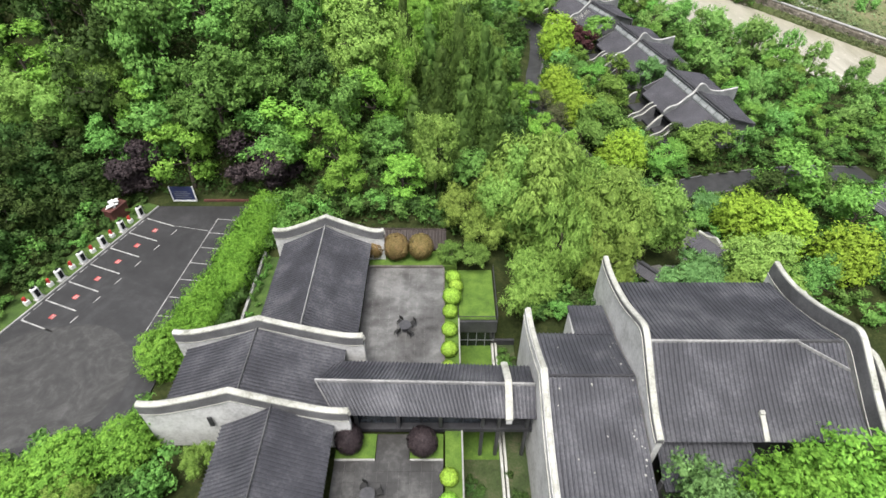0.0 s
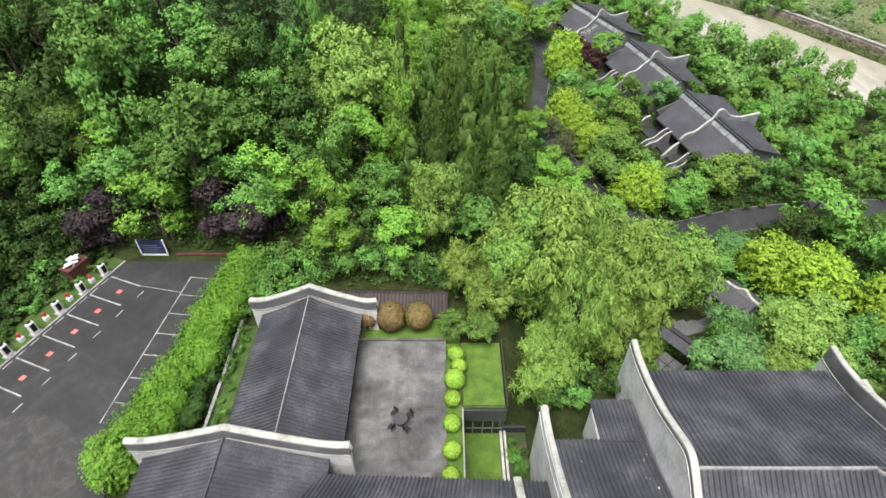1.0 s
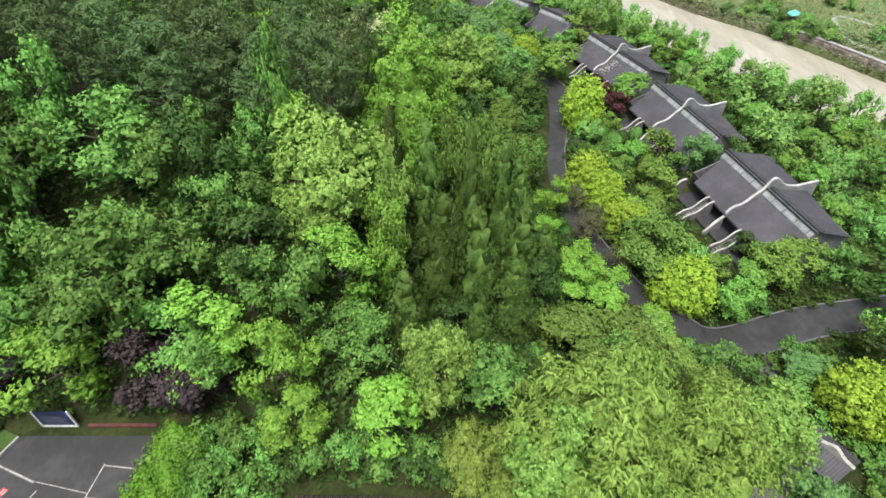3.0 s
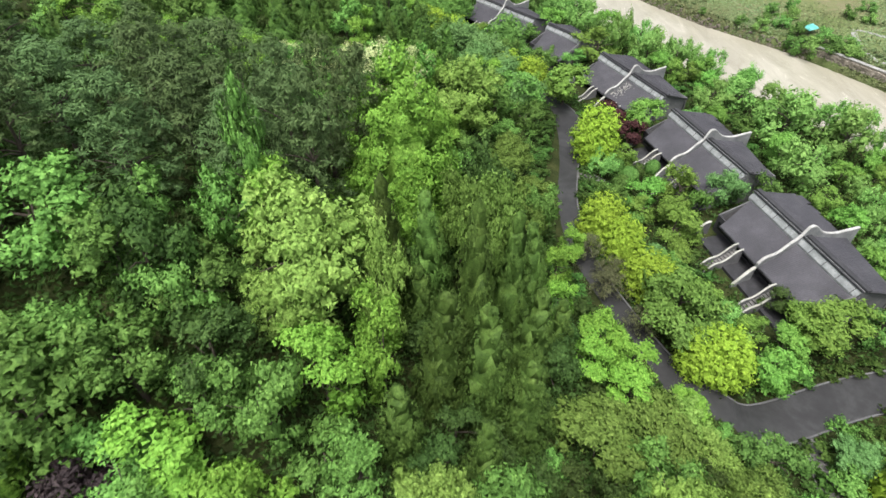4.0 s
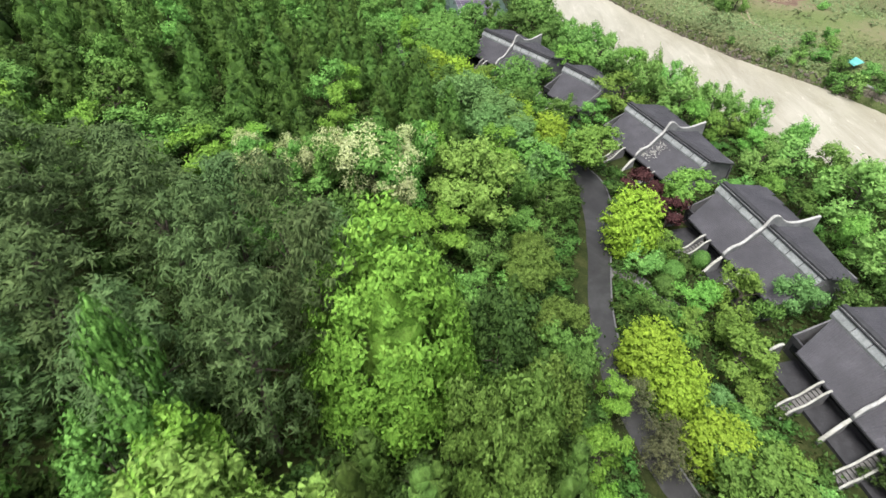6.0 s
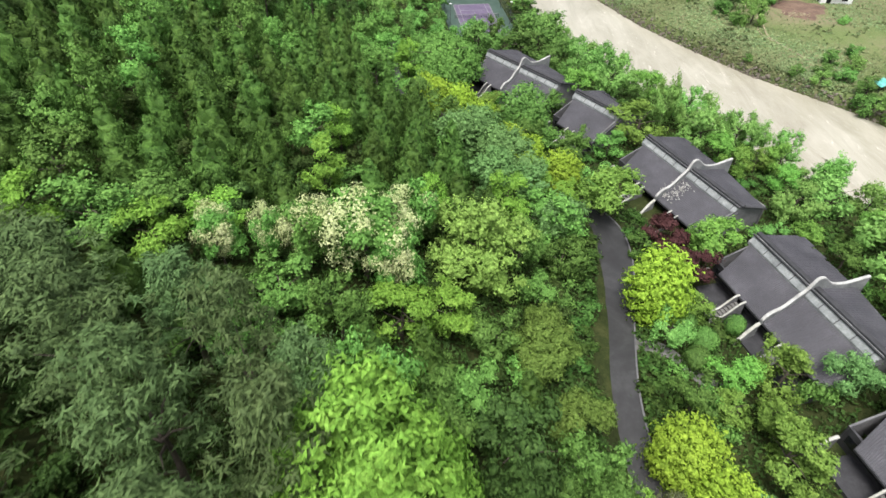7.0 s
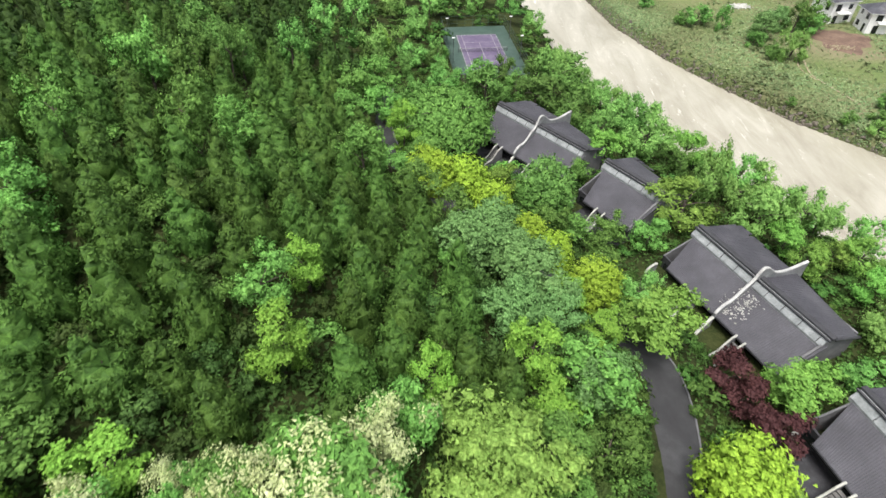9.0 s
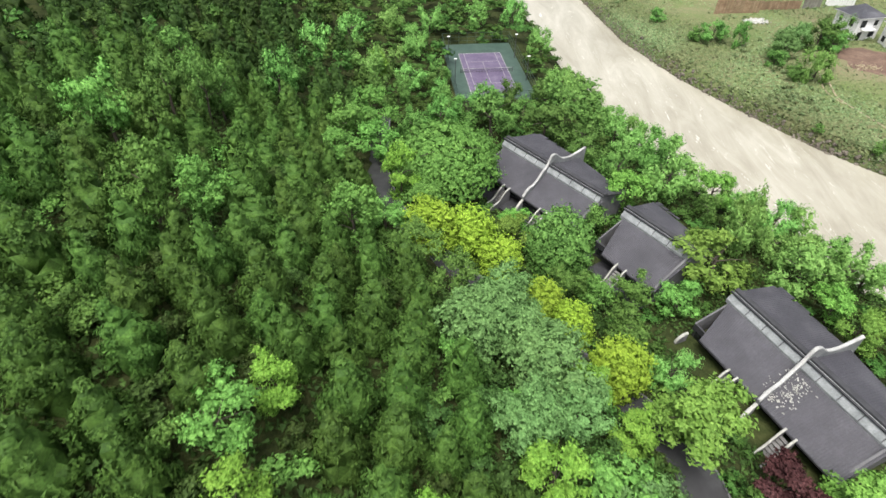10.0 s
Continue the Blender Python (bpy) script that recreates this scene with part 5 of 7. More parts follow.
part("court_surface", Shape().box(-5.485, 5.485, -11.885, 11.885, 0.0, 0.012), M_CPLAY, court, "faded purple playing surface")


def court_line(x0, x1, y0, y1):
    part("court_line", Shape().box(x0, x1, y0, y1, 0.008, 0.018), M_WHITELINE, court, "white court line")


for x in (-5.485, -4.115, 4.115, 5.485):
    court_line(x - 0.06, x + 0.06, -11.885, 11.885)
for y in (-11.885, -6.4, 6.4, 11.885):
    w = 5.485 if abs(y) > 7 else 4.115
    court_line(-w, w, y - 0.07, y + 0.07)
court_line(-0.06, 0.06, -6.4, 6.4)
net = Shape()
for i in range(65):
    net.box(-6.41 + i * 0.2, -6.39 + i * 0.2, -0.01, 0.01, 0.05, 0.95)
for i in range(6):
    net.box(-6.4, 6.4, -0.01, 0.01, 0.05 + i * 0.17, 0.07 + i * 0.17)
part("net", net, M_DARKTRIM, court, "dark tennis net of thin strands")
part("net_band", Shape().box(-6.4, 6.4, -0.035, 0.035, 0.95, 1.02), M_WHITELINE, court, "white net band")
for x in (-6.45, 6.45):
    part("net_post", Shape().tube([(x, 0, 0), (x, 0, 1.1)], 0.06, 8), M_DARKTRIM, court)
for i in range(9):
    for y in (-17.4, 18.4):
        part("fence_post", Shape().tube([(-9.1 + i * 2.275, y, 0), (-9.1 + i * 2.275, y, 3.0)], 0.04, 6), M_CGREEN, court)
for i in range(15):
    for x in (-9.1, 9.1):
        part("fence_post", Shape().tube([(x, -17.4 + i * 2.55, 0), (x, -17.4 + i * 2.55, 3.0)], 0.04, 6), M_CGREEN, court)
for z in (1.0, 2.0, 3.0):
    for y in (-17.4, 18.4):
        part("fence_rail", Shape().box(-9.1, 9.1, y - 0.025, y + 0.025, z - 0.025, z + 0.025), M_CGREEN, court)
    for x in (-9.1, 9.1):
        part("fence_rail", Shape().box(x - 0.025, x + 0.025, -17.4, 18.4, z - 0.025, z + 0.025), M_CGREEN, court)
for x, y in ((-8.6, -6), (8.6, -6), (-8.6, 8), (8.6, 8)):
    lp = part("lamp_post", Shape().tube([(x, y, 0), (x, y, 6)], [0.09, 0.06], 8), M_STEEL, court)
    part("lamp_head", Shape().box(x - 0.35, x + 0.35, y - 0.2, y + 0.2, 6, 6.15, bev=0.03), M_WHITE, lp)

# ---- far bank ----


def along_far(y, off):
    return float(far_bank(y)) + off


# stone embankment beyond the water, course upon course
ey = list(np.arange(95, 192, 2.0))
emb_pts = [Vector((along_far(y, 2.2), y, -18.4)) for y in ey]
bank = whole("embankment", Shape().wall_under(emb_pts, (0.9, 0.44, 0), 0.5, -23.2), M_STONE, "rough stone embankment wall beside the river", "wall", kind="structure")
part("coping", Shape().sweep(emb_pts, (0.9, 0.44, 0), 0.6, 0.0, 0.2, 0.05), M_KERB, bank)
rng = random.Random(11)
stone_mesh = []
for k in range(5):
    sh = Shape().box(-0.5, 0.5, -0.5, 0.5, -0.5, 0.5, bev=0.16)
    sh.v = [(x * (1 + rng.uniform(-0.15, 0.15)), y * (1 + rng.uniform(-0.15, 0.15)), z * (1 + rng.uniform(-0.2, 0.2))) for x, y, z in sh.v]
    stone_mesh.append(sh.mesh("stone", M_STONE))
for i in range(150):
    y = 150 + 40 * (i % 50) / 50 + rng.uniform(-0.2, 0.2)
    row = i // 50
    ob = new("stone", stone_mesh[i % 5])
    ob.parent = bank
    ob.location = (along_far(y, 1.62), y, -21.5 + row * 1.1 + rng.uniform(-0.1, 0.1))
    ob.rotation_euler = (rng.uniform(-0.2, 0.2), rng.uniform(-0.2, 0.2), math.atan2(0.44, 0.9) + rng.uniform(-0.2, 0.2))
    ob.scale = (0.5, 1.1, 0.95)
boulders = Shape()
for i in range(1500):
    y = rng.uniform(186, 330)
    x = along_far(y, -0.2 + abs(rng.gauss(0, 0.9)))
    s = 0.2 + abs(rng.gauss(0, 0.34))
    z = land_at(x, y)
    m = Matrix.LocRotScale((x, y, z), Euler((rng.random(), rng.random(), rng.random() * 6)), (s, s * 0.8, s * 0.6))
    boulders.box(-0.5, 0.5, -0.5, 0.5, -0.4, 0.5, m, 0.18)
whole("river_stones", boulders, M_BANKSTONE, "brown stones and rubble along the river edge", "stones", kind="stuff")

soil = Shape()
sv, sf = [(109, 249.5, land_at(109, 249.5) + 0.25)], []
for k in range(28):
    a = 2 * math.pi * k / 28
    r = 1 + 0.18 * math.sin(3 * a + 1) + 0.12 * math.sin(7 * a)
    x, y = 109 + 8.0 * r * math.cos(a), 249.5 + 9 * r * math.sin(a)
    sv.append((x, y, land_at(x, y) + 0.03))
    sf.append((0, k + 1, (k + 1) % 28 + 1))
soil.add(sv, sf)
whole("soil_patch", soil, M_SOIL, "bare red soil before the white houses", "soil", kind="structure")
ribbon("footpath", [(124, 190), (117, 200), (113, 186), (112, 178), (118, 172)], 0.8, 0.05, M_KERB, "pale curving footpath in the meadow", "path")
ribbon("trail", [(97, 245.3), (94.5, 240.5), (93, 235.6), (91.4, 229.5), (92.6, 224), (94.6, 217), (95.4, 212.5)], 0.22, 0.06, M_TRAIL, "trodden trail through the meadow", "path")
ribbon("trail", [(94.6, 244.5), (92.9, 240.5), (90.4, 233.5), (90.7, 229.3), (91.6, 226.4)], 0.17, 0.05, M_TRAIL, "trodden trail through the meadow", "path")


def white_house(x, y, z, turn, w, d, h):
    t = thing("white_house", "white rendered house with a dark hipped roof above the meadow", "house", (x, y, z), group="white houses beyond the meadow", rz=turn)
    wl = part("wall", Shape().box(-w / 2, w / 2, -d / 2, d / 2, -0.5, h), M_WHITE, t, "white rendered wall")
    part("roof", Shape().add([(-w / 2 - 0.6, -d / 2 - 0.6, h), (w / 2 + 0.6, -d / 2 - 0.6, h), (w / 2 + 0.6, d / 2 + 0.6, h), (-w / 2 - 0.6, d / 2 + 0.6, h), (-w / 2 + d / 2, 0, h + d * 0.3), (w / 2 - d / 2, 0, h + d * 0.3)],
                              [(0, 1, 5, 4), (1, 2, 5), (2, 3, 4, 5), (3, 0, 4), (3, 2, 1, 0)]), M_TILE, t, "dark tiled hipped roof")
    part("eave_board", Shape().box(-w / 2 - 0.62, w / 2 + 0.62, -d / 2 - 0.62, d / 2 + 0.62, h - 0.22, h - 0.02), M_PLASTER, t, "pale eave board")
    for f, k, wide, low, top in ((1, 0, 0.85, 0.5, 2.4), (1, 1, 0.6, 0.9, 2.3), (0, 0, 0.7, 0.0, 2.3), (0, 1, 0.9, 0.8, 2.2)):
        cx, z0, z1 = -w / 4 + k * w / 2, low + f * 3, top + f * 3
        win = part("window", Shape().box(cx - wide, cx + wide, -d / 2 - 0.06, -d / 2 + 0.02, z0, z1), M_DARKTRIM, wl, "dark window")
        part("pane", Shape().box(cx - wide + 0.1, cx + wide - 0.1, -d / 2 - 0.075, -d / 2 - 0.06, z0 + 0.1, z1 - 0.1), M_GLASS, win)
        part("sill", Shape().box(cx - wide - 0.12, cx + wide + 0.12, -d / 2 - 0.2, -d / 2, z0 - 0.12, z0), M_WHITE, win)
        cy = -d / 4 + k * d / 2
        win = part("window", Shape().box(-w / 2 - 0.06, -w / 2 + 0.02, cy - wide * 0.8, cy + wide * 0.8, z0, z1), M_DARKTRIM, wl, "dark window")
        part("pane", Shape().box(-w / 2 - 0.075, -w / 2 - 0.06, cy - wide * 0.8 + 0.1, cy + wide * 0.8 - 0.1, z0 + 0.1, z1 - 0.1), M_GLASS, win)
    part("balcony", Shape().box(-w / 4, w / 4, -d / 2 - 1.3, -d / 2, 2.9, 3.1), M_WHITE, t)
    return t


white_house(114.8, 266.6, -16.8, 13, 8, 8, 6.2)
white_house(123.6, 257.4, -16.8, -6, 9.4, 7, 5.6)


def board_fence(a, b, high, wide, material, label):
    """Upright boards nailed to two rails between posts."""
    a, b = Vector(a), Vector(b)
    long = (b - a).length
    t = thing("board_fence", label, "fence", (a.x, a.y, land_at(a.x, a.y)), rz=math.degrees(math.atan2(b.y - a.y, b.x - a.x)))
    for z in (0.5, high - 0.5):
        part("rail", Shape().box(0, long, 0.02, 0.1, z, z + 0.12), M_BARK, t)
    rf = random.Random(int(long * 10))
    for i in range(int(long / wide)):
        part("board", Shape().box(i * wide, i * wide + wide * rf.uniform(0.86, 0.97), -0.02 + rf.uniform(-0.01, 0.01), 0.02, -0.3, high + rf.uniform(-0.12, 0.12)), material, t)


M_BOARD = surface("tan_board", (0.14, 0.085, 0.05), (0.24, 0.16, 0.1), (0.34, 0.25, 0.17), 0.6, 6.0, 0.85, 0.3, 0.01, per_object=0.35)
M_BOARD_GREY = surface("grey_board", (0.1, 0.095, 0.08), (0.19, 0.18, 0.155), (0.3, 0.29, 0.26), 0.6, 6.0, 0.85, 0.3, 0.01, per_object=0.35)
board_fence((82.7, 285.2), (96.6, 284.6), 4.2, 0.45, M_BOARD, "tall tan timber boards round a building plot")
board_fence((97.8, 287.6), (111.0, 288.6), 2.6, 0.45, M_BOARD, "tan timber boards behind the bushes")
board_fence((111.8, 289.2), (118.4, 290.4), 3.0, 0.4, M_BOARD_GREY, "weathered grey timber boards")
board_fence((120.4, 292.0), (131.0, 292.6), 3.2, 0.9, M_WHITE, "white sheet hoarding beside the houses")
tp = thing("site_shelter", "teal sheeted shelter among builders' rubble in the meadow", "shelter", (104, 197, land_at(104, 197)), rz=30)
part("sheet", Shape().add([(-2.4, -1.2, 1.6), (2.4, -1.2, 1.5), (2.4, 1.2, 2.1), (-2.4, 1.2, 2.2), (-2.4, -1.2, 1.55), (2.4, -1.2, 1.45), (2.4, 1.2, 2.05), (-2.4, 1.2, 2.15)], [(0, 1, 2, 3), (7, 6, 5, 4), (0, 4, 5, 1), (1, 5, 6, 2), (2, 6, 7, 3), (3, 7, 4, 0)]), M_TEAL, tp, "teal plastic sheet")
for x in (-2.2, 2.2):
    for y in (-1, 1):
        part("post", Shape().tube([(x, y, -0.2), (x, y, 1.75)], 0.05, 6), M_STEEL, tp)
rb = Shape()
for i in range(120):
    x, y = 92 + rng.gauss(0, 1.6), 277 + rng.gauss(0, 1.0)
    s = rng.uniform(0.3, 0.9)
    rb.box(-0.5, 0.5, -0.5, 0.5, -0.4, 0.4, Matrix.LocRotScale((x, y, land_at(x, y) + 0.2), Euler((rng.random(), rng.random(), rng.random() * 6)), (s, s, s * 0.6)), 0.12)
rb2 = Shape()
for i in range(90):
    x, y = 106.5 + rng.gauss(0, 2.0), 244.2 + rng.gauss(0, 1.1)
    s = rng.uniform(0.12, 0.45)
    rb2.box(-0.5, 0.5, -0.5, 0.5, -0.4, 0.4, Matrix.LocRotScale((x, y, land_at(x, y) + 0.1), Euler((rng.random(), rng.random(), rng.random() * 6)), (s, s, s * 0.6)), 0.12)
whole("soil_rubble", rb2, M_TRAIL, "pale broken rubble on the bare soil", "rubble", kind="stuff")
whole("white_rubble", rb, M_COPING, "heap of white rubble in the meadow", "rubble", kind="stuff")

# ---- plants ----


def unit(v):
    return v / np.maximum(np.linalg.norm(v, axis=1)[:, None], 1e-6)


def leaf_arrays(rs, c, n, length, width, jitter=0.8, along=None):
    """Pointed leaf sprays at points c, facing about n. Three corners each."""
    k = len(c)
    f = unit(n + jitter * rs.normal(size=(k, 3)) * 0.6)
    a = along if along is not None else rs.normal(size=(k, 3))
    a = unit(a - f * np.sum(a * f, 1)[:, None])
    b = np.cross(f, a)
    ln = length * rs.uniform(0.6, 1.35, (k, 1))
    wd = width * rs.uniform(0.7, 1.25, (k, 1))
    v = np.stack([c - a * ln * 0.4 + b * wd * 0.5, c - a * ln * 0.4 - b * wd * 0.5, c + a * ln * 0.6 - f * ln * 0.1], 1)
    return v.reshape(-1, 3)


ICO = [(0, 0, 1)] + [(0.894 * math.cos(1.2566 * k), 0.894 * math.sin(1.2566 * k), 0.447) for k in range(5)] + [(0.894 * math.cos(1.2566 * k + 0.628), 0.894 * math.sin(1.2566 * k + 0.628), -0.447) for k in range(5)] + [(0, 0, -1)]
ICO_F = [f for k in range(5) for f in ((0, 1 + k, 1 + (k + 1) % 5), (1 + k, 6 + k, 1 + (k + 1) % 5), (1 + (k + 1) % 5, 6 + k, 6 + (k + 1) % 5), (11, 6 + (k + 1) % 5, 6 + k))]
OCT = [(0, 0, 1), (1, 0, 0), (0, 1, 0), (-1, 0, 0), (0, -1, 0), (0, 0, -1)]
OCT_F = [f for k in range(4) for f in ((0, 1 + k, 1 + (k + 1) % 4), (5, 1 + (k + 1) % 4, 1 + k))]


def lumps(rs, c, r, tall, fine=True):
    """Close leafy masses inside the clumps at c, of radius r, as loose triangles, and the way each corner faces."""
    base = np.array(ICO if fine else OCT, float)
    tri = np.array(ICO_F if fine else OCT_F)
    k = len(c)
    a = rs.random(k) * 6.28
    co, si = np.cos(a)[:, None], np.sin(a)[:, None]
    d = np.stack([base[None, :, 0] * co - base[None, :, 1] * si, base[None, :, 0] * si + base[None, :, 1] * co, np.tile(base[:, 2], (k, 1))], 2)
    v = d * rs.uniform(0.7, 1.22, (k, len(base), 1)) * np.array([1, 1, tall]) * r[:, None, None] + c[:, None, :]
    n = unit((d + np.array([0, 0, 0.25])).reshape(-1, 3)).reshape(d.shape)[:, tri].reshape(-1, 3)
    return v[:, tri].reshape(-1, 3), unit(n + 0.4 * rs.normal(size=n.shape))


def foliage(rs, cc, cr, heart, count, leaf, narrow=0.7, tall=0.8, core=0.6, fine=True, lift=0.4, hang=None, ragged=0.25, whole=0.4):
    """Leaf sprays over clumps at cc of radius cr, closed inside; heart: the middle of the crown, from which the clumps face out."""
    pick = rs.choice(len(cc), count, p=cr ** 2 / np.sum(cr ** 2))
    e = unit(rs.normal(size=(count, 3)) + 0.5 * unit(cc - heart)[pick] + np.array([0, 0, lift]))
    p = cc[pick] + e * (cr[pick] * (1 + ragged * rs.normal(size=count)).clip(0.6, 1.6))[:, None] * np.array([1, 1, tall])
    n = unit(e + whole * unit(p - heart) + np.array([0, 0, 0.15]) + 0.28 * rs.normal(size=(count, 3)))
    along = None if hang is None else e * np.array([1, 1, 0.3]) + np.array([0, 0, hang]) + 0.4 * rs.normal(size=(count, 3))
    v = leaf_arrays(rs, p, n, leaf * 1.15, leaf * 1.15 * narrow, 0.7, along)
    lv, ln = lumps(rs, cc, cr * core, tall, fine)
    ln = unit(ln + whole * unit(lv - heart))
    return np.concatenate([v, lv]), np.concatenate([np.repeat(n, 3, axis=0), ln])


def spray_mesh(name, shape, material, tone=None):
    """A mesh of loose triangles; shape: their corners, or corners and the ways they face."""
    verts, face = shape if isinstance(shape, tuple) else (shape, None)
    me = bpy.data.meshes.new(name)
    m = len(verts) // 3
    me.vertices.add(m * 3)
    me.vertices.foreach_set("co", np.ascontiguousarray(verts, np.float32).ravel())
    me.loops.add(m * 3)
    me.loops.foreach_set("vertex_index", np.arange(m * 3, dtype=np.int32))
    me.polygons.add(m)
    me.polygons.foreach_set("loop_start", np.arange(m, dtype=np.int32) * 3)
    me.update()
    if face is not None:
        me.shade_smooth()
        me.attributes.new("custom_normal", "FLOAT_VECTOR", "POINT").data.foreach_set("vector", np.ascontiguousarray(face, np.float32).ravel())
    if tone is not None:
        me.attributes.new("tone", "FLOAT", "POINT").data.foreach_set("value", np.repeat(tone, 3).astype(np.float32))
    me.materials.append(material)
    return me


def fit_crown(s, R, H):
    """Scales a crown so that it is R in radius and H high."""
    r = np.quantile(np.hypot(s[0][:, 0], s[0][:, 1]), 0.97)
    return s[0] * np.array([R / r, R / r, H / np.quantile(s[0][:, 2], 0.998)]), s[1]


def clumpy(rs, R, z0, z1, count, clumps, leaf, flat=0.8, core=0.6, hang=None, narrow=0.7, lobes=None, fine=False, size=1.0, whole=0.4):
    """A crown of leafy clumps, gathered in uneven lobes round a dome between z0 and z1."""
    zc, hz = z0 + (z1 - z0) * 0.42, (z1 - z0) * 0.58
    lobes = lobes or max(6, clumps // 7)
    d = unit(rs.normal(size=(lobes, 3)) + np.array([0, 0, 0.12]))
    lc = d * rs.uniform(0.35, 0.72, (lobes, 1)) * np.array([R, R, hz])
    lr = R * rs.uniform(0.26, 0.42, lobes)
    which = np.arange(clumps) % lobes
    e = unit(rs.normal(size=(clumps, 3)) + 0.6 * d[which] + np.array([0, 0, 0.2]))
    heart = np.array([0, 0, zc - hz * 0.2])
    cc = lc[which] + e * (lr[which] * rs.uniform(0.6, 1.0, clumps))[:, None] * np.array([1, 1, flat]) + np.array([0, 0, zc])
    cr = size * R * rs.uniform(0.12, 0.21, clumps) * min(1.9, max(0.8, (75 / clumps) ** 0.5))
    cc, cr = np.concatenate([cc, lc * 0.92 + np.array([0, 0, zc])]), np.concatenate([cr, lr * 0.8])
    return foliage(rs, cc, cr, heart, count, leaf, narrow, flat, core, fine, 0.4, hang, whole=whole)


def domed(rs, R, z0, z1, count, clumps, leaf, rim=-0.25, flat=0.75):
    """A close, even dome of leafy clumps."""
    i = np.arange(clumps)
    h = rim + (0.98 - rim) * (i + 0.5) / clumps
    a = i * 2.39996
    d = np.stack([np.sqrt(1 - h * h) * np.cos(a), np.sqrt(1 - h * h) * np.sin(a), h], 1) * rs.uniform(0.78, 1.0, (clumps, 1))
    low = z0 + (z1 - z0) * 0.3
    k = np.array([R * 0.88, R * 0.88, (z1 - low) * 0.88])
    c = np.array([0, 0, low])
    cr = R * 1.7 / clumps ** 0.5 * rs.uniform(0.6, 1.35, clumps)
    inner = d[::3] * 0.62
    return foliage(rs, np.concatenate([d, inner]) * k + c, np.concatenate([cr, cr[::3] * 1.7]), c - np.array([0, 0, R * 0.2]), count, leaf, 0.7, flat, 0.62, False, 0.4, ragged=0.35, whole=1.3)


def join(a, b):
    return np.concatenate([a[0], b[0]]), np.concatenate([a[1], b[1]])


def bullet(rs, R, z0, H, count, clumps, leaf, blunt=1.7, tall=1.7, tuft=0.24, fine=False, hang=0.8, narrow=0.5, thin=0.62, spine_r=0.7, top=0.85):
    """A conifer: upright tufts close round a bullet-shaped body."""
    t = 1 - rs.random(clumps) ** 0.7
    t[0] = 0.97
    az = np.arange(clumps) * 2.4 + rs.random(clumps) * 0.8
    wide = R * np.clip(1 - t ** blunt, 0, 1) ** thin * np.clip(0.7 + 2.2 * t, 0, 1)
    r = wide * rs.uniform(0.7, 0.98, clumps) * np.where((t > 0.55) & (np.arange(clumps) % 2 == 0), rs.uniform(0.1, 0.85, clumps), 1)
    cc = np.stack([r * np.cos(az), r * np.sin(az), z0 + t * (H - z0) * 0.93], 1)
    cr = R * tuft * (0.55 + 0.6 * (1 - t)) * rs.uniform(0.75, 1.2, clumps)
    zs = np.linspace(0.04, top, 7)
    spine = np.stack([zs * 0, zs * 0, z0 + zs * (H - z0)], 1)
    heart = np.stack([cc[:, 0] * 0, cc[:, 0] * 0, cc[:, 2] - R * (0.1 + 0.4 * t)], 1)
    pick = rs.choice(clumps, count, p=cr ** 2 / np.sum(cr ** 2))
    out = unit(cc - heart)
    e = unit(rs.normal(size=(count, 3)) + 0.8 * out[pick] + np.array([0, 0, 0.2]))
    p = cc[pick] + e * (cr[pick] * rs.uniform(0.6, 1.3, count))[:, None] * np.array([1, 1, tall])
    n = unit(e + 0.9 * out[pick] - np.array([0, 0, 0.1]) + 0.28 * rs.normal(size=(count, 3)))
    v = leaf_arrays(rs, p, n, leaf, leaf * narrow, 0.6, e * 0.4 + np.array([0, 0, hang]) + 0.4 * rs.normal(size=(count, 3)))
    lv, ln = lumps(rs, cc, cr * 0.56, tall, fine)
    ln = unit(ln + 0.9 * np.repeat(out, len(lv) // clumps, axis=0) - np.array([0, 0, 0.3]))
    sv, sn = lumps(rs, spine, R * spine_r * np.clip(1 - zs ** blunt, 0.02, 1) ** thin, 1.3)
    return np.concatenate([v, lv, sv]), np.concatenate([np.repeat(n, 3, axis=0), ln, sn])


def clipped(rs, R, H, count, leaf):
    """A clipped ball of close foliage."""
    e = unit(rs.normal(size=(count, 3)) + np.array([0, 0, 0.2]))
    k = np.array([R, R, H / 2])
    c = np.array([0, 0, H / 2])
    body = lumps(rs, np.concatenate([c[None]] + [c[None] + d * k * 0.3 for d in unit(rs.normal(size=(8, 3)))[:, None]]), np.full(9, R * 0.68), H / 2 / R)
    return join((leaf_arrays(rs, c + e * k * rs.uniform(0.88, 1.04, (count, 1)), e, leaf, leaf * 0.7, 0.6), np.repeat(e, 3, axis=0)), body)


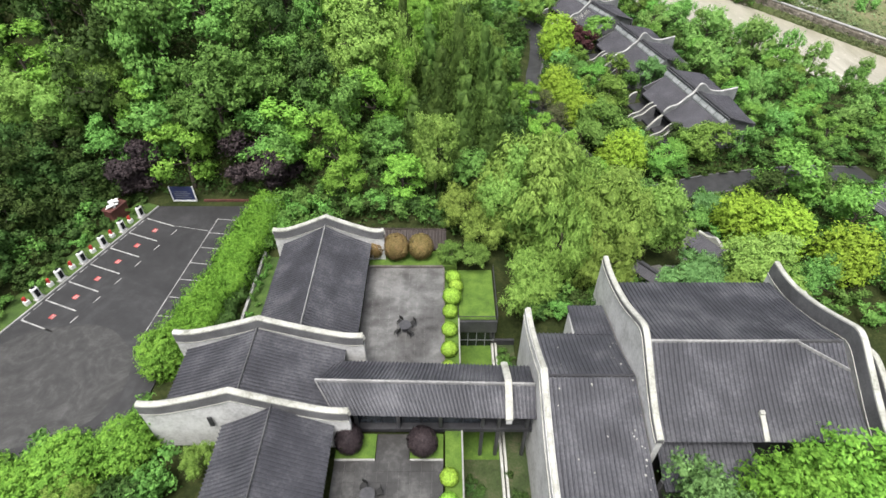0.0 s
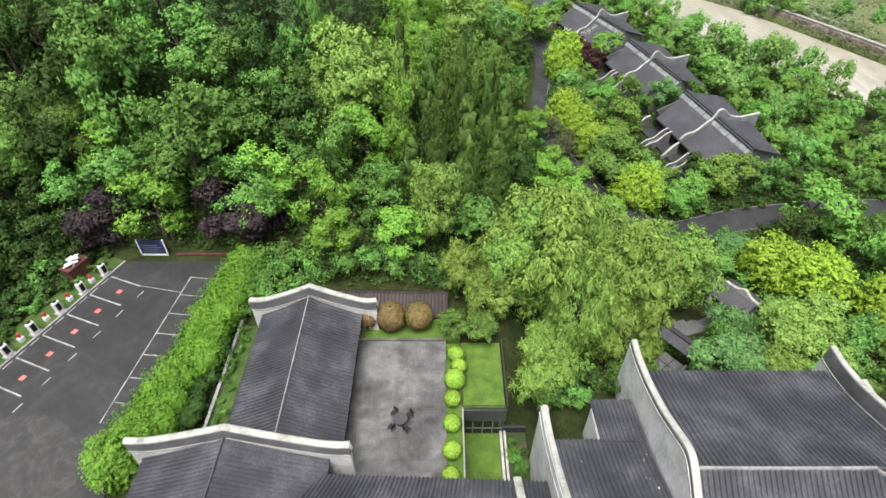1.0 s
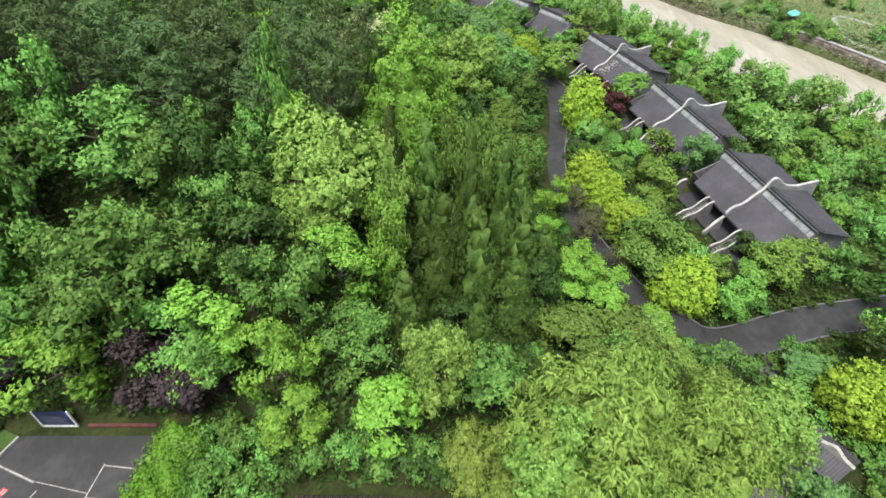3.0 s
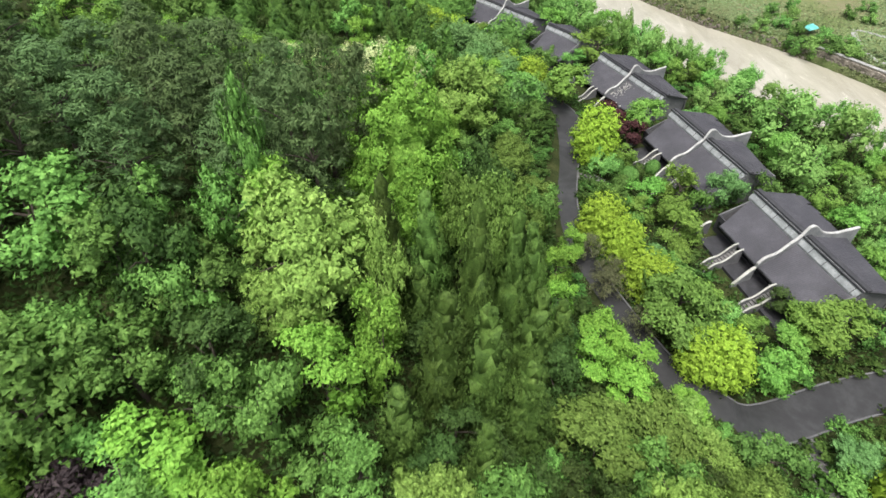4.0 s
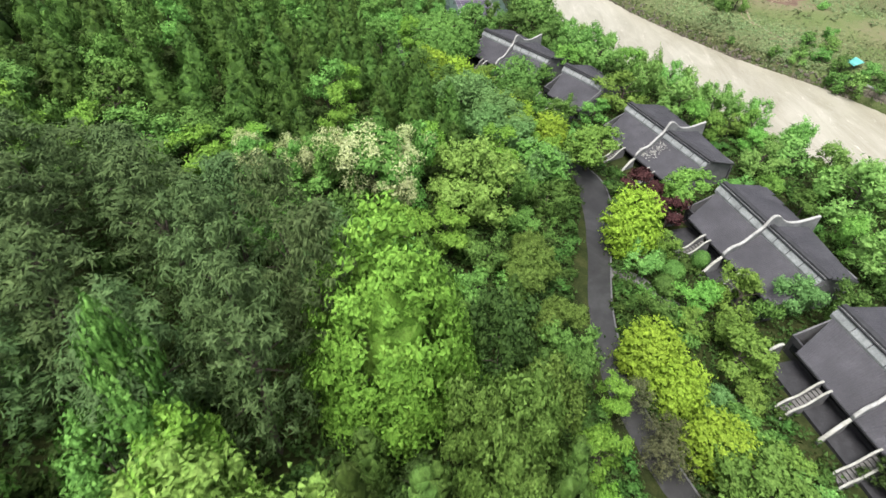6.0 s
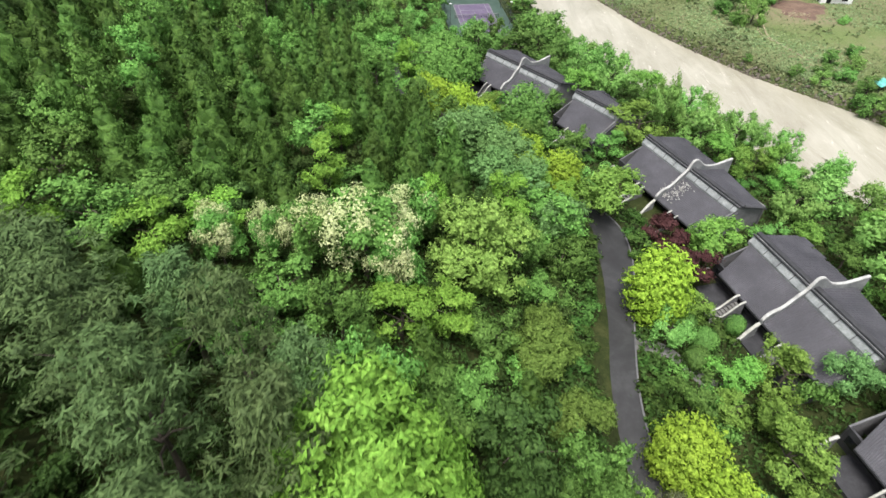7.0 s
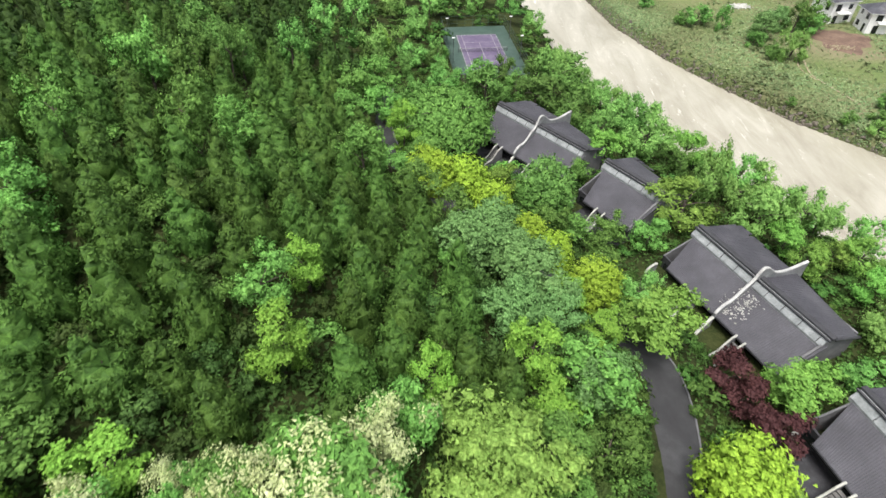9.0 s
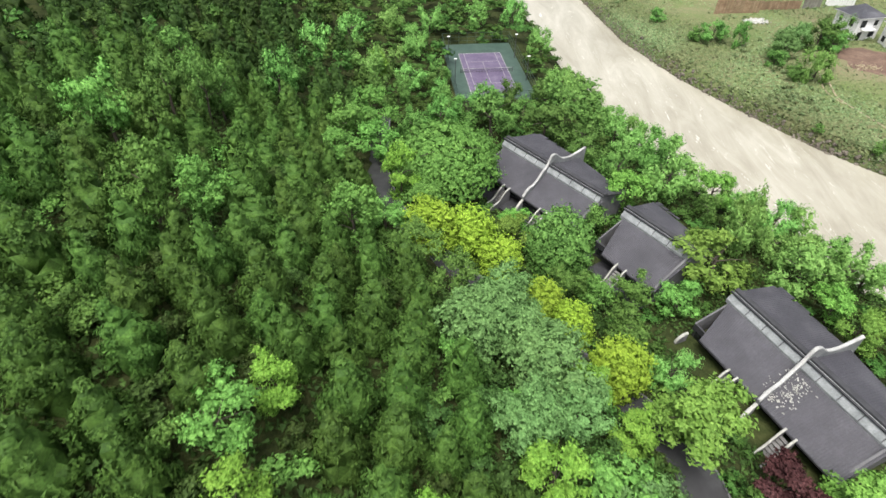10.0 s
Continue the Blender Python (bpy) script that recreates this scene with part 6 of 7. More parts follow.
def airy(rs, R, z0, H, count, leaf, tufts=130):
    """A thin, feathery pine: soft tufts of needles at the ends of rising boughs."""
    h = z0 + (H - z0) * rs.random(tufts) ** 0.75
    t = (h - z0) / (H - z0)
    r = R * np.sqrt(np.clip(1.05 - t ** 1.8, 0.02, 1)) * rs.uniform(0.3, 1.0, tufts)
    az = rs.random(tufts) * 2 * math.pi
    c = np.stack([r * np.cos(az), r * np.sin(az), h], 1)
    pick = rs.integers(0, tufts, count)
    e = unit(rs.normal(size=(count, 3)) + np.array([0, 0, 0.5]))
    p = c[pick] + e * rs.uniform(0.1, 0.75, (count, 1)) * np.array([1, 1, 0.7])
    heart = np.array([0, 0, z0 + (H - z0) * 0.4])
    n = unit(e + 0.6 * unit(p - heart) + np.array([0, 0, 0.4]))
    v = leaf_arrays(rs, p, n, leaf, leaf * 0.3, 0.5, e)
    return v, np.repeat(n, 3, axis=0)


def trunk_shape(rs, H, r, R, z_fork, limbs=5):
    sh = Shape()
    b = rs.normal(size=2) * 0.25
    line = [(0, 0, -0.6), (b[0] * 0.3, b[1] * 0.3, H * 0.3), (b[0], b[1], H * 0.6), (b[0] * 1.3, b[1] * 0.6, H * 0.88)]
    sh.tube(line, [r * 1.25, r, r * 0.65, r * 0.18], 6, False)
    for k in range(limbs):
        a = 2 * math.pi * (k + rs.random() * 0.6) / limbs
        z = z_fork + (H * 0.75 - z_fork) * rs.random()
        l = R * rs.uniform(0.5, 0.8)
        sh.tube([(b[0] * 0.6, b[1] * 0.6, z), (l * 0.5 * math.cos(a), l * 0.5 * math.sin(a), z + l * 0.35), (l * math.cos(a), l * math.sin(a), z + l * 0.5)], [r * 0.45, r * 0.28, r * 0.08], 4, False)
    return sh


def proto(name, label, category, verts, material, trunk, group, extra=None):
    """A plant at the origin, to be copied to its places."""
    t = thing(name, label, category, (0, 0, 0), group=group)
    if trunk:
        part("trunk", trunk, M_BARK, t, smooth=True)
    part("crown", spray_mesh("crown", verts, material), None, t)
    if extra:
        part(extra[0], spray_mesh(extra[0], extra[1], extra[2]), None, t, extra[3])
    return t


RS = np.random.default_rng(20)
W = "trees on the wooded slope"
KIND = {}


def kind(key, R, H, name, label, make, material, n, group, trunk=None, extra=None, category="tree"):
    """Some forms of one plant, each R wide in radius and H high."""
    for i in range(n):
        tr = trunk_shape(RS, H * 0.74, *trunk) if trunk else None
        ex = (extra[0], fit_crown(extra[1](), R * 1.08, H * 1.05), extra[2], extra[3]) if extra else None
        KIND.setdefault(key, []).append((proto(name, label, category, fit_crown(make(), R, H), material, tr, group, ex), R, H))


kind("broad", 4.0, 10.0, "tree", "broad-crowned mid-green leafy tree on the slope", lambda: clumpy(RS, 4.0, 1.0, 10.0, 2300, 84, 0.3), M_BROAD, 6, W, (0.22, 4, 3))
kind("garden", 4.0, 8.0, "garden_tree", "rounded leafy green tree in the villa gardens", lambda: clumpy(RS, 4.0, 0.3, 8.0, 1900, 70, 0.31, 0.95), M_GARDEN, 5, "trees in the villa gardens", (0.22, 4, 3))
kind("pale", 4.5, 10.0, "pale_tree", "spreading tree with pale fresh green clumps of leaves", lambda: clumpy(RS, 4.5, 1.2, 10.0, 7500, 150, 0.24, 0.8, fine=True), M_PALE, 3, W, (0.25, 4, 3))
kind("bright", 3.2, 10.0, "bright_tree", "tall leafy tree with fresh yellow-green foliage", lambda: clumpy(RS, 3.2, 0.8, 10.0, 3000, 84, 0.26), M_BRIGHT, 3, W, (0.2, 3, 3))
kind("redwood", 5.0, 18.0, "redwood_tree", "tall conical yellow-green redwood with soft feathery boughs", lambda: bullet(RS, 5.0, 2.0, 18.0, 21000, 300, 0.32, 2.0, 0.95, 0.2, False, 0.3, 0.6, 0.66, 0.5, 0.5), M_BRIGHT, 1, W, (0.3, 4, 3, 8))
kind("fir", 2.4, 7.0, "fir_tree", "dark green fir with a rounded pointed crown", lambda: bullet(RS, 2.3, 0.1, 7.0, 1900, 58, 0.38, 1.25, 1.4, 0.22, narrow=0.4, thin=0.85, spine_r=0.78), M_FIR, 6, W, (0.16, 1.6, 2, 3))
kind("cypress", 3.0, 13.0, "cypress_tree", "tall dense dark cypress among leafy trees", lambda: bullet(RS, 3.0, 0.2, 13.0, 4600, 150, 0.29, 1.9, 1.5, 0.21), M_CYPRESS, 3, W, (0.2, 1.6, 2, 3))
kind("pine", 3.6, 13.5, "pine_tree", "thin feathery dark pine with bare boughs", lambda: airy(RS, 3.6, 2.0, 13.5, 5200, 0.42), M_PINE, 3, W, (0.24, 3.4, 4, 8))
kind("dark", 4.0, 10.0, "dark_tree", "dense dark green leafy tree in the woods", lambda: clumpy(RS, 4.0, 0.8, 10.0, 2300, 84, 0.3), M_DARK, 3, W, (0.22, 4, 3))
kind("willow", 4.6, 10.5, "weeping_tree", "spreading olive-green tree with drooping sprays", lambda: clumpy(RS, 4.6, 0.4, 10.5, 9000, 150, 0.34, 1.15, hang=-1.2, narrow=0.32), M_WILLOW, 2, "trees behind the courtyard", (0.25, 4, 3, 7))
kind("mist", 4.2, 8.0, "grey_green_tree", "feathery blue-green tree above the lane", lambda: clumpy(RS, 4.2, 0.6, 8.0, 6000, 150, 0.26), M_MIST, 2, W, (0.2, 4, 2))
kind("lawn_tree", 3.4, 7.0, "round_tree", "rounded fresh green tree in a villa garden", lambda: clumpy(RS, 3.4, 0.5, 7.0, 2400, 80, 0.27), M_ROUND, 3, "trees in the villa gardens", (0.18, 4, 2))
kind("yellow", 2.6, 6.4, "golden_tree", "small tree with golden yellow-green foliage beside the lane", lambda: domed(RS, 2.6, 0.0, 6.4, 4400, 90, 0.22, -0.7, 1.1), M_YELLOW, 3, "golden trees along the lane", (0.13, 2, 1.2))
kind("red", 2.8, 5.4, "maple_tree", "dark red-leaved maple beside a villa", lambda: clumpy(RS, 2.8, 0.4, 5.4, 3600, 60, 0.26, 0.6), M_RED, 1, "maples beside the villas", (0.14, 2, 1.2))
kind("purple", 2.9, 6.2, "plum_tree", "dark purple-leaved plum tree behind the car park", lambda: clumpy(RS, 2.9, 0.4, 6.2, 4500, 70, 0.26), M_PURPLE, 1, "plum trees behind the car park", (0.15, 2, 1.2))
kind("blossom", 3.4, 9.0, "blossom_tree", "tree covered with creamy white blossom on the slope", lambda: clumpy(RS, 3.4, 1.0, 9.0, 3400, 80, 0.3), M_BROAD, 2, "blossom trees on the slope", (0.18, 3, 2), ("blossom", lambda: clumpy(RS, 3.5, 1.5, 9.2, 4000, 80, 0.18, 0.9, core=0.05), M_BLOSSOM, "creamy white blossom"))
kind("olive", 4.0, 8.0, "olive_tree", "spreading tree with dull olive-green foliage beside the lane", lambda: clumpy(RS, 4.0, 0.6, 8.0, 5500, 130, 0.26), M_OLIVE, 2, "olive-green trees beside the lane", (0.2, 4, 2))
kind("grey", 3.0, 4.5, "thin_shrub", "thin grey-green shrub leaning over the lane", lambda: airy(RS, 3.0, 0.3, 4.5, 2400, 0.3, 90), M_GREY, 2, "thin shrubs beside the lane", (0.08, 3, 0.6, 9), None, "shrub")
kind("globe", 1.5, 3.0, "globe_shrub", "clipped dark green globe shrub before a villa", lambda: clipped(RS, 1.5, 3.0, 1500, 0.22), M_GARDEN, 1, "globe shrubs before a villa", None, None, "shrub")
kind("shrub", 1.5, 2.3, "shrub", "leafy green garden shrub", lambda: clumpy(RS, 1.5, 0.0, 2.3, 620, 30, 0.21), M_BROAD, 4, "garden shrubs", None, None, "shrub")
kind("umbrella", 8.0, 9.0, "spreading_tree", "wide umbrella-shaped green tree over the lane", lambda: domed(RS, 8.0, 1.0, 9.0, 11000, 240, 0.36), M_BROAD, 1, "trees in the villa gardens", (0.35, 8, 4, 9))
kind("round", 4.6, 8.0, "domed_tree", "close domed dark green tree before a villa", lambda: domed(RS, 4.6, 0.5, 8.0, 6500, 130, 0.3, -0.6), M_GARDEN, 1, "trees in the villa gardens", (0.2, 4, 2))
kind("vivid", 3.6, 9.0, "vivid_tree", "close round-crowned tree with vivid green leaves before the halls", lambda: domed(RS, 3.6, 0.0, 9.0, 7000, 110, 0.24, -0.7), M_VIVID, 2, "trees before the halls", (0.2, 3, 2))
kind("river", 3.4, 6.0, "riverside_tree", "fresh green leafy tree on the river bank", lambda: clumpy(RS, 3.4, 0.0, 6.0, 1900, 76, 0.3, 1.1, hang=0.5, narrow=0.55), M_RIVER, 5, "trees on the river bank", (0.17, 3, 2))
kind("low", 1.5, 2.3, "dark_shrub", "dense dark green shrub at the edge of the woods", lambda: clumpy(RS, 1.5, 0.0, 2.3, 620, 30, 0.22), M_DARK, 3, "shrubs at the edge of the woods", None, None, "shrub")
kind("rust", 1.35, 2.9, "rust_shrub", "rounded shrub with rust-tinted young leaves behind the courtyard", lambda: clipped(RS, 1.35, 2.9, 3200, 0.17), M_RUST, 1, "shrubs behind the courtyard", None, None, "shrub")
kind("lime", 0.62, 1.15, "lime_bush", "round lime-green bush in a strip beside the courtyard", lambda: clipped(RS, 0.62, 1.15, 1500, 0.16), M_LIME, 1, "round bushes beside the courtyard", None, None, "bush")
kind("ball", 1.05, 1.9, "purple_bush", "clipped dark purple ball-shaped bush in a lawn bed", lambda: clipped(RS, 1.05, 1.9, 2600, 0.14), M_PURPLE, 1, "clipped purple bushes", None, None, "bush")
USED = set()
COUNT = {}
PLACED = []
PICK = random.Random(3)


def plant(key, x, y, height, radius, z=None):
    """Sets a plant of that height and crown radius on the land."""
    ob, r0, h0 = KIND[key][PICK.randrange(len(KIND[key]))]
    zz = land_at(x, y) if z is None else z
    s = radius / r0
    m = Matrix.LocRotScale((x, y, zz), Euler((PICK.uniform(-0.05, 0.05), PICK.uniform(-0.05, 0.05), PICK.random() * 6.28)), (s * PICK.uniform(0.93, 1.07), s * PICK.uniform(0.93, 1.07), height / h0))
    COUNT[key] = COUNT.get(key, 0) + 1
    if ob.name in USED:
        copy_thing(ob, m @ Matrix.Diagonal((1 / ob.scale.x, 1 / ob.scale.y, 1 / ob.scale.z, 1)))
    else:
        USED.add(ob.name)
        ob.matrix_basis = m


def stand(key, spots):
    """Single plants: x, y, height of the top, crown radius."""
    for x, y, top, r in spots:
        plant(key, x, y, max(1.2, top - land_at(x, y)), r)
        PLACED.append((x, y, r))


# single trees that stand out on the wooded slope
stand("pale", ((-47.9, 57.8, 13.4, 3.6), (-44.1, 57.9, 12.0, 3.2), (-44.2, 62.5, 15.8, 3.6), (-38.8, 61.0, 14.3, 3.4), (-11.4, 69.6, 17.4, 6.0), (-5.0, 69.2, 15.8, 2.3), (-0.8, 53.4, 11.8, 2.9), (2.8, 114.6, 8.8, 5.4), (-12.6, 66.6, 12.6, 2.6)))
stand("bright", ((-18.7, 56.1, 10.7, 3.3), (-10.4, 72.8, 13.3, 1.9), (-4.9, 64.2, 14.4, 2.2), (-12.0, 53.0, 11.6, 2.9), (-29.6, 53.8, 9.4, 3.8), (-49.4, 62.3, 17.1, 3.8), (-35.2, 58.8, 12.2, 3.0), (-10.8, 49.6, 8.0, 2.4), (-4.4, 50.4, 7.2, 3.0), (-14.3, 74.6, 17.0, 2.9), (-13.5, 121.9, 11.2, 2.4), (-2.2, 122.6, 6.2, 2.2), (7.4, 128.3, 2.6, 2.9), (-4.8, 105.4, 6.2, 3.6), (-13.2, 130.9, 10.2, 2.2), (-21, 112, 11.5, 2.6)))
stand("broad", ((-31.5, 57.3, 10.6, 3.0), (-30.0, 60.7, 14.4, 3.2), (-39.1, 55.6, 9.0, 2.8), (-5.8, 56.3, 8.7, 2.6), (-27.4, 59.5, 13.7, 2.6), (-15.8, 59.5, 11.7, 2.5), (-23.1, 67.7, 18.4, 3.2), (-17.8, 75.3, 16.0, 2.9), (-25.8, 57.6, 16.2, 4.2), (-34.0, 65.2, 22.6, 4.6), (-33.5, 62.0, 17.6, 3.6), (-17.9, 66.4, 14.6, 3.6), (-20.9, 56.2, 9.6, 3.2), (-21.2, 61.4, 15.0, 3.4), (-33.0, 56.6, 12.4, 4.2), (-18.4, 54.2, 9.2, 2.8), (-15.5, 76.6, 23.4, 2.2), (-18.8, 66.8, 15.4, 3.2), (-8.2, 57.0, 7.4, 3.0), (-29.4, 70.0, 20.0, 4.6), (-23.6, 70.4, 18.2, 4.0), (12.3, 126.6, 1.4, 4.4), (13.1, 120.4, -1.2, 3.0), (-10.8, 98.8, 8.8, 2.8), (-15.7, 99.4, 11.0, 2.6), (2.3, 99.7, 3.2, 3.4), (-18.5, 100.3, 11.2, 3.0), (-25, 62, 15, 3.6)))
stand("dark", ((-44.8, 51.0, 8.0, 3.4), (-47.4, 52.1, 10.5, 3.4), (-44.9, 44.5, 6.6, 3.0), (-41.4, 51.5, 6.0, 2.8), (-44.6, 54.7, 9.0, 3.0), (8.7, 68.8, 2.9, 3.1), (-20.6, 66.8, 19.6, 3.4), (-16.0, 62.0, 14.2, 3.2), (3.7, 87.6, 11.0, 3.0), (5.3, 94.8, 3.4, 4.4), (2.0, 88.4, 6.0, 2.8), (-40, 60, 18, 4.4), (-38, 68, 21, 4.6)))
stand("purple", ((-23.0, 54.4, 7.4, 3.3), (-18.8, 54.2, 6.4, 3.0), (-36.0, 54.0, 7.4, 3.4)))
stand("redwood", ((-4.4, 86.0, 21.2, 6.0),))
stand("cypress", ((-5.4, 73.4, 17.0, 2.2), (-1.2, 73.6, 15.2, 2.2), (1.9, 71.2, 15.8, 2.2), (-0.8, 64.2, 14.0, 2.5), (2.8, 64.4, 12.4, 2.3), (5.6, 74.0, 12.6, 2.2), (6.6, 68.6, 9.6, 2.3), (6.2, 62.8, 8.0, 2.2), (8.6, 78.6, 8.0, 2.0), (-3.4, 59.6, 10.0, 1.9)))
stand("pine", ((-17.4, 78.6, 21.4, 3.8), (-12.0, 80.4, 21.2, 3.6), (-22.4, 82.4, 22.0, 4.0), (-9.2, 85.8, 21.6, 3.4), (-15.4, 87.2, 21.6, 3.8), (-20.2, 91.6, 21.6, 4.0), (-26.6, 78.0, 22.4, 4.0), (-28.6, 88.4, 22.0, 4.2), (-13.0, 93.4, 19.6, 3.6), (-25.0, 97.6, 19.4, 4.0), (-34.4, 84.0, 22.6, 4.2), (-36.0, 94.0, 20.6, 4.2), (-41.0, 79.0, 23.6, 4.2), (-18.4, 97.8, 16.6, 3.6), (-31.0, 100.4, 18.0, 4.0), (-9.6, 92.2, 16.6, 3.2), (-43, 89, 22, 4.2)))
stand("blossom", ((-8.4, 111.4, 11.2, 4.2), (-13.4, 110.9, 11.6, 2.6), (-4.0, 116.6, 9.2, 2.8), (-5.6, 110.6, 8.6, 2.9), (-20.0, 108.2, 12.6, 1.9), (-16.6, 110.0, 11.2, 1.7)))
stand("mist", ((2.3, 143.4, 3.4, 4.8), (7.9, 140.4, 1.8, 5.0), (5.4, 132.6, 3.6, 3.4), (13.4, 126.3, 0.8, 3.6), (5.0, 148.6, 0.6, 4.4), (10.6, 135.4, -0.6, 3.6)))
stand("olive", ((25.6, 59.8, -4.2, 3.2), (29.7, 57.4, -5.0, 2.6), (2.9, 76.4, 13.8, 3.0), (5.4, 82.4, 11.6, 3.4), (1.4, 81.0, 12.8, 2.8), (8.0, 86.0, 7.4, 3.0), (12.6, 63.7, 0.5, 4.2), (18.3, 64.5, -1.8, 4.4), (4.3, 65.8, 2.9, 2.6), (8.8, 105.4, -0.2, 3.4), (9.6, 109.0, -0.2, 3.0), (26.2, 81.4, -2.2, 5.6), (11.2, 99.6, -1.2, 3.0)))
# behind the courtyard and below the great hall
stand("willow", ((9.4, 48.8, 11.4, 6.0), (18.6, 49.4, 5.6, 5.4), (17.6, 42.4, 3.6, 3.8), (8.4, 37.6, 5.0, 3.2), (2.6, 48.4, 5.4, 3.0), (12.4, 42.4, 7.6, 3.6), (14.6, 53.0, 7.0, 4.2), (4.4, 44.6, 5.0, 2.6)))
stand("pale", ((23.7, 64.2, -4.4, 2.8), (21.4, 66.2, -3.6, 3.0), (7.4, 46.4, 11.2, 3.4), (26.6, 53.6, 1.8, 4.2), (22.4, 54.4, 4.0, 3.6), (35.0, 43.6, 1.2, 4.6), (38.6, 46.6, -1.2, 4.2)))
stand("mist", ((24.8, 39.0, 2.2, 3.2), (28.6, 41.4, -0.6, 2.6), (39.6, 65.5, -8.8, 2.6), (33.0, 50.0, -6.4, 3.2)))
stand("yellow", ((42.3, 60.6, -4.8, 3.8), (46.6, 57.8, -4.4, 4.2), (52.8, 52.6, -4.6, 4.2)))
stand("lawn_tree", ((30.2, 38.6, 0.2, 2.8), (52.9, 70.7, -4.4, 5.6), (44.7, 80.6, -5.6, 4.2), (58, 60, -4, 4.6)))
stand("dark", ((41.4, 86.0, -8.4, 2.4), (48.0, 66.0, -5.0, 3.6)))
stand("shrub", ((24.4, 36.4, -1.4, 1.5), (26.6, 36.9, -1.6, 1.6), (38.5, 62.7, -9.6, 2.4), (31.0, 42.6, -3.0, 1.8), (27.4, 44.6, -3.6, 1.7), (30.4, 47.4, -4.4, 1.8), (34.4, 38.0, -2.6, 1.8)))
# along the lane and round the villas
stand("yellow", ((27.2, 75.6, -5.0, 3.0), (24.3, 117.9, -0.6, 3.9), (21.2, 97.8, -3.2, 3.5), (22.8, 93.4, -3.8, 3.2), (24.6, 87.4, -3.8, 3.1), (29.0, 75.0, -3.6, 3.7), (17.1, 143.0, -3.2, 3.3), (-3.1, 162.5, -0.2, 4.0), (1.9, 164.6, -2.8, 3.8), (5.8, 159.8, -3.8, 3.2), (10.2, 152.4, -4.0, 2.9), (13.2, 149.1, -4.2, 2.8)))
stand("grey", ((18.4, 92.4, -5.4, 2.6), (19.6, 86.2, -5.6, 2.8), (20.8, 89.0, -5.8, 2.2), (22.4, 80.8, -6.4, 2.4)))
stand("red", ((29.9, 131.3, -6.6, 3.3), (32.4, 124.9, -7.0, 3.2), (30.8, 128.6, -7.6, 2.6)))
stand("globe", ((28.1, 116.0, -8.8, 1.4), (29.7, 113.8, -9.2, 1.75), (27.8, 110.8, -8.8, 1.7), (34.3, 116.0, -9.2, 1.3)))
stand("lawn_tree", ((35.4, 107.6, -5.2, 3.3), (30.6, 108.2, -7.4, 2.7), (22.4, 136.3, -2.2, 4.7), (36.2, 129.6, -5.4, 3.7), (32.3, 98.6, -6.2, 3.6), (29.4, 104.6, -8.2, 2.4), (43.1, 81.0, -6.2, 3.8), (38.2, 78.4, -7.6, 2.7), (35.8, 81.0, -8.2, 1.9), (34.5, 161.4, -4.4, 5.2), (26.4, 177.4, -5.4, 3.6), (30.4, 93.6, -7.6, 2.6), (31.6, 86.6, -8.4, 2.6)))
stand("mist", ((42.6, 107.6, -5.6, 3.0), (27.4, 92.6, -7.6, 2.2)))
stand("garden", ((47.5, 105.6, -5.6, 2.8), (50.8, 81.0, -6.0, 3.0), (45.6, 132.2, -8.2, 2.8), (22.4, 206.6, -4.2, 7.4), (17.4, 200.0, -5.6, 5.0), (8, 204, -5.6, 5.0)))
stand("river", ((51.5, 139.0, -5.6, 4.0), (61.0, 127.4, -2.0, 6.2), (70.4, 124.0, -3.0, 5.2), (57.0, 112.0, -4.0, 5.0), (57.6, 140.0, -6.0, 4.2), (40.4, 166.8, -3.4, 3.0), (45.4, 159.8, -4.2, 4.4), (42.1, 170.4, -3.2, 2.4), (34.0, 181.2, -4.2, 4.2)))
stand("river", ((-28.8, 227.8, -0.3, 3.8), (-23.4, 240.4, -3.5, 3.8), (-17.6, 222.6, -4.3, 3.6), (-9.1, 246.4, -7.9, 3.8), (-8.6, 224.1, -8.4, 3.4), (-15.7, 259.1, -7.0, 3.8), (-5.3, 265.8, -9.2, 3.8), (7.5, 270.9, -9.2, 3.8), (18.9, 271.9, -9.4, 3.8), (24.4, 253.5, -11.0, 3.6), (24.6, 229.6, -11.0, 3.4), (-14.0, 233.0, -7.4, 3.6)))
stand("umbrella", ((-1.2, 180.2, 0.2, 9.0),))
stand("round", ((13.9, 163.8, -2.0, 4.9),))
stand("broad", ((-11.6, 183.5, -1.0, 3.6), (-17.0, 186.5, 1.4, 4.0), (-16.6, 178.0, 1.0, 3.4), (-13.0, 194.0, 0.0, 4.0), (-8.8, 163.0, -0.4, 3.2), (27.6, 155.4, -6.6, 2.8), (22.5, 156.6, -6.8, 2.8), (20.6, 171.0, -6.6, 2.4)))
stand("bright", ((17.2, 69.2, -2.4, 3.2), (15.2, 75.0, -0.8, 2.9), (18.7, 72.9, -2.2, 2.7), (11.9, 79.1, 0.1, 2.3), (16.0, 134.5, -3.0, 2.8), (12.4, 139.6, -2.4, 2.8), (12.4, 84.2, 0.2, 2.5), (16.0, 91.6, -3.6, 2.2), (22.2, 68.2, -4.6, 2.8), (14.0, 72.0, -1.0, 2.6)))
stand("shrub", ((24.2, 108.4, -8.6, 1.4), (27.4, 105.6, -8.0, 1.6), (25.8, 94.8, -8.0, 1.6), (37.6, 105.2, -7.6, 2.0), (26.6, 100.4, -8.2, 1.8)))
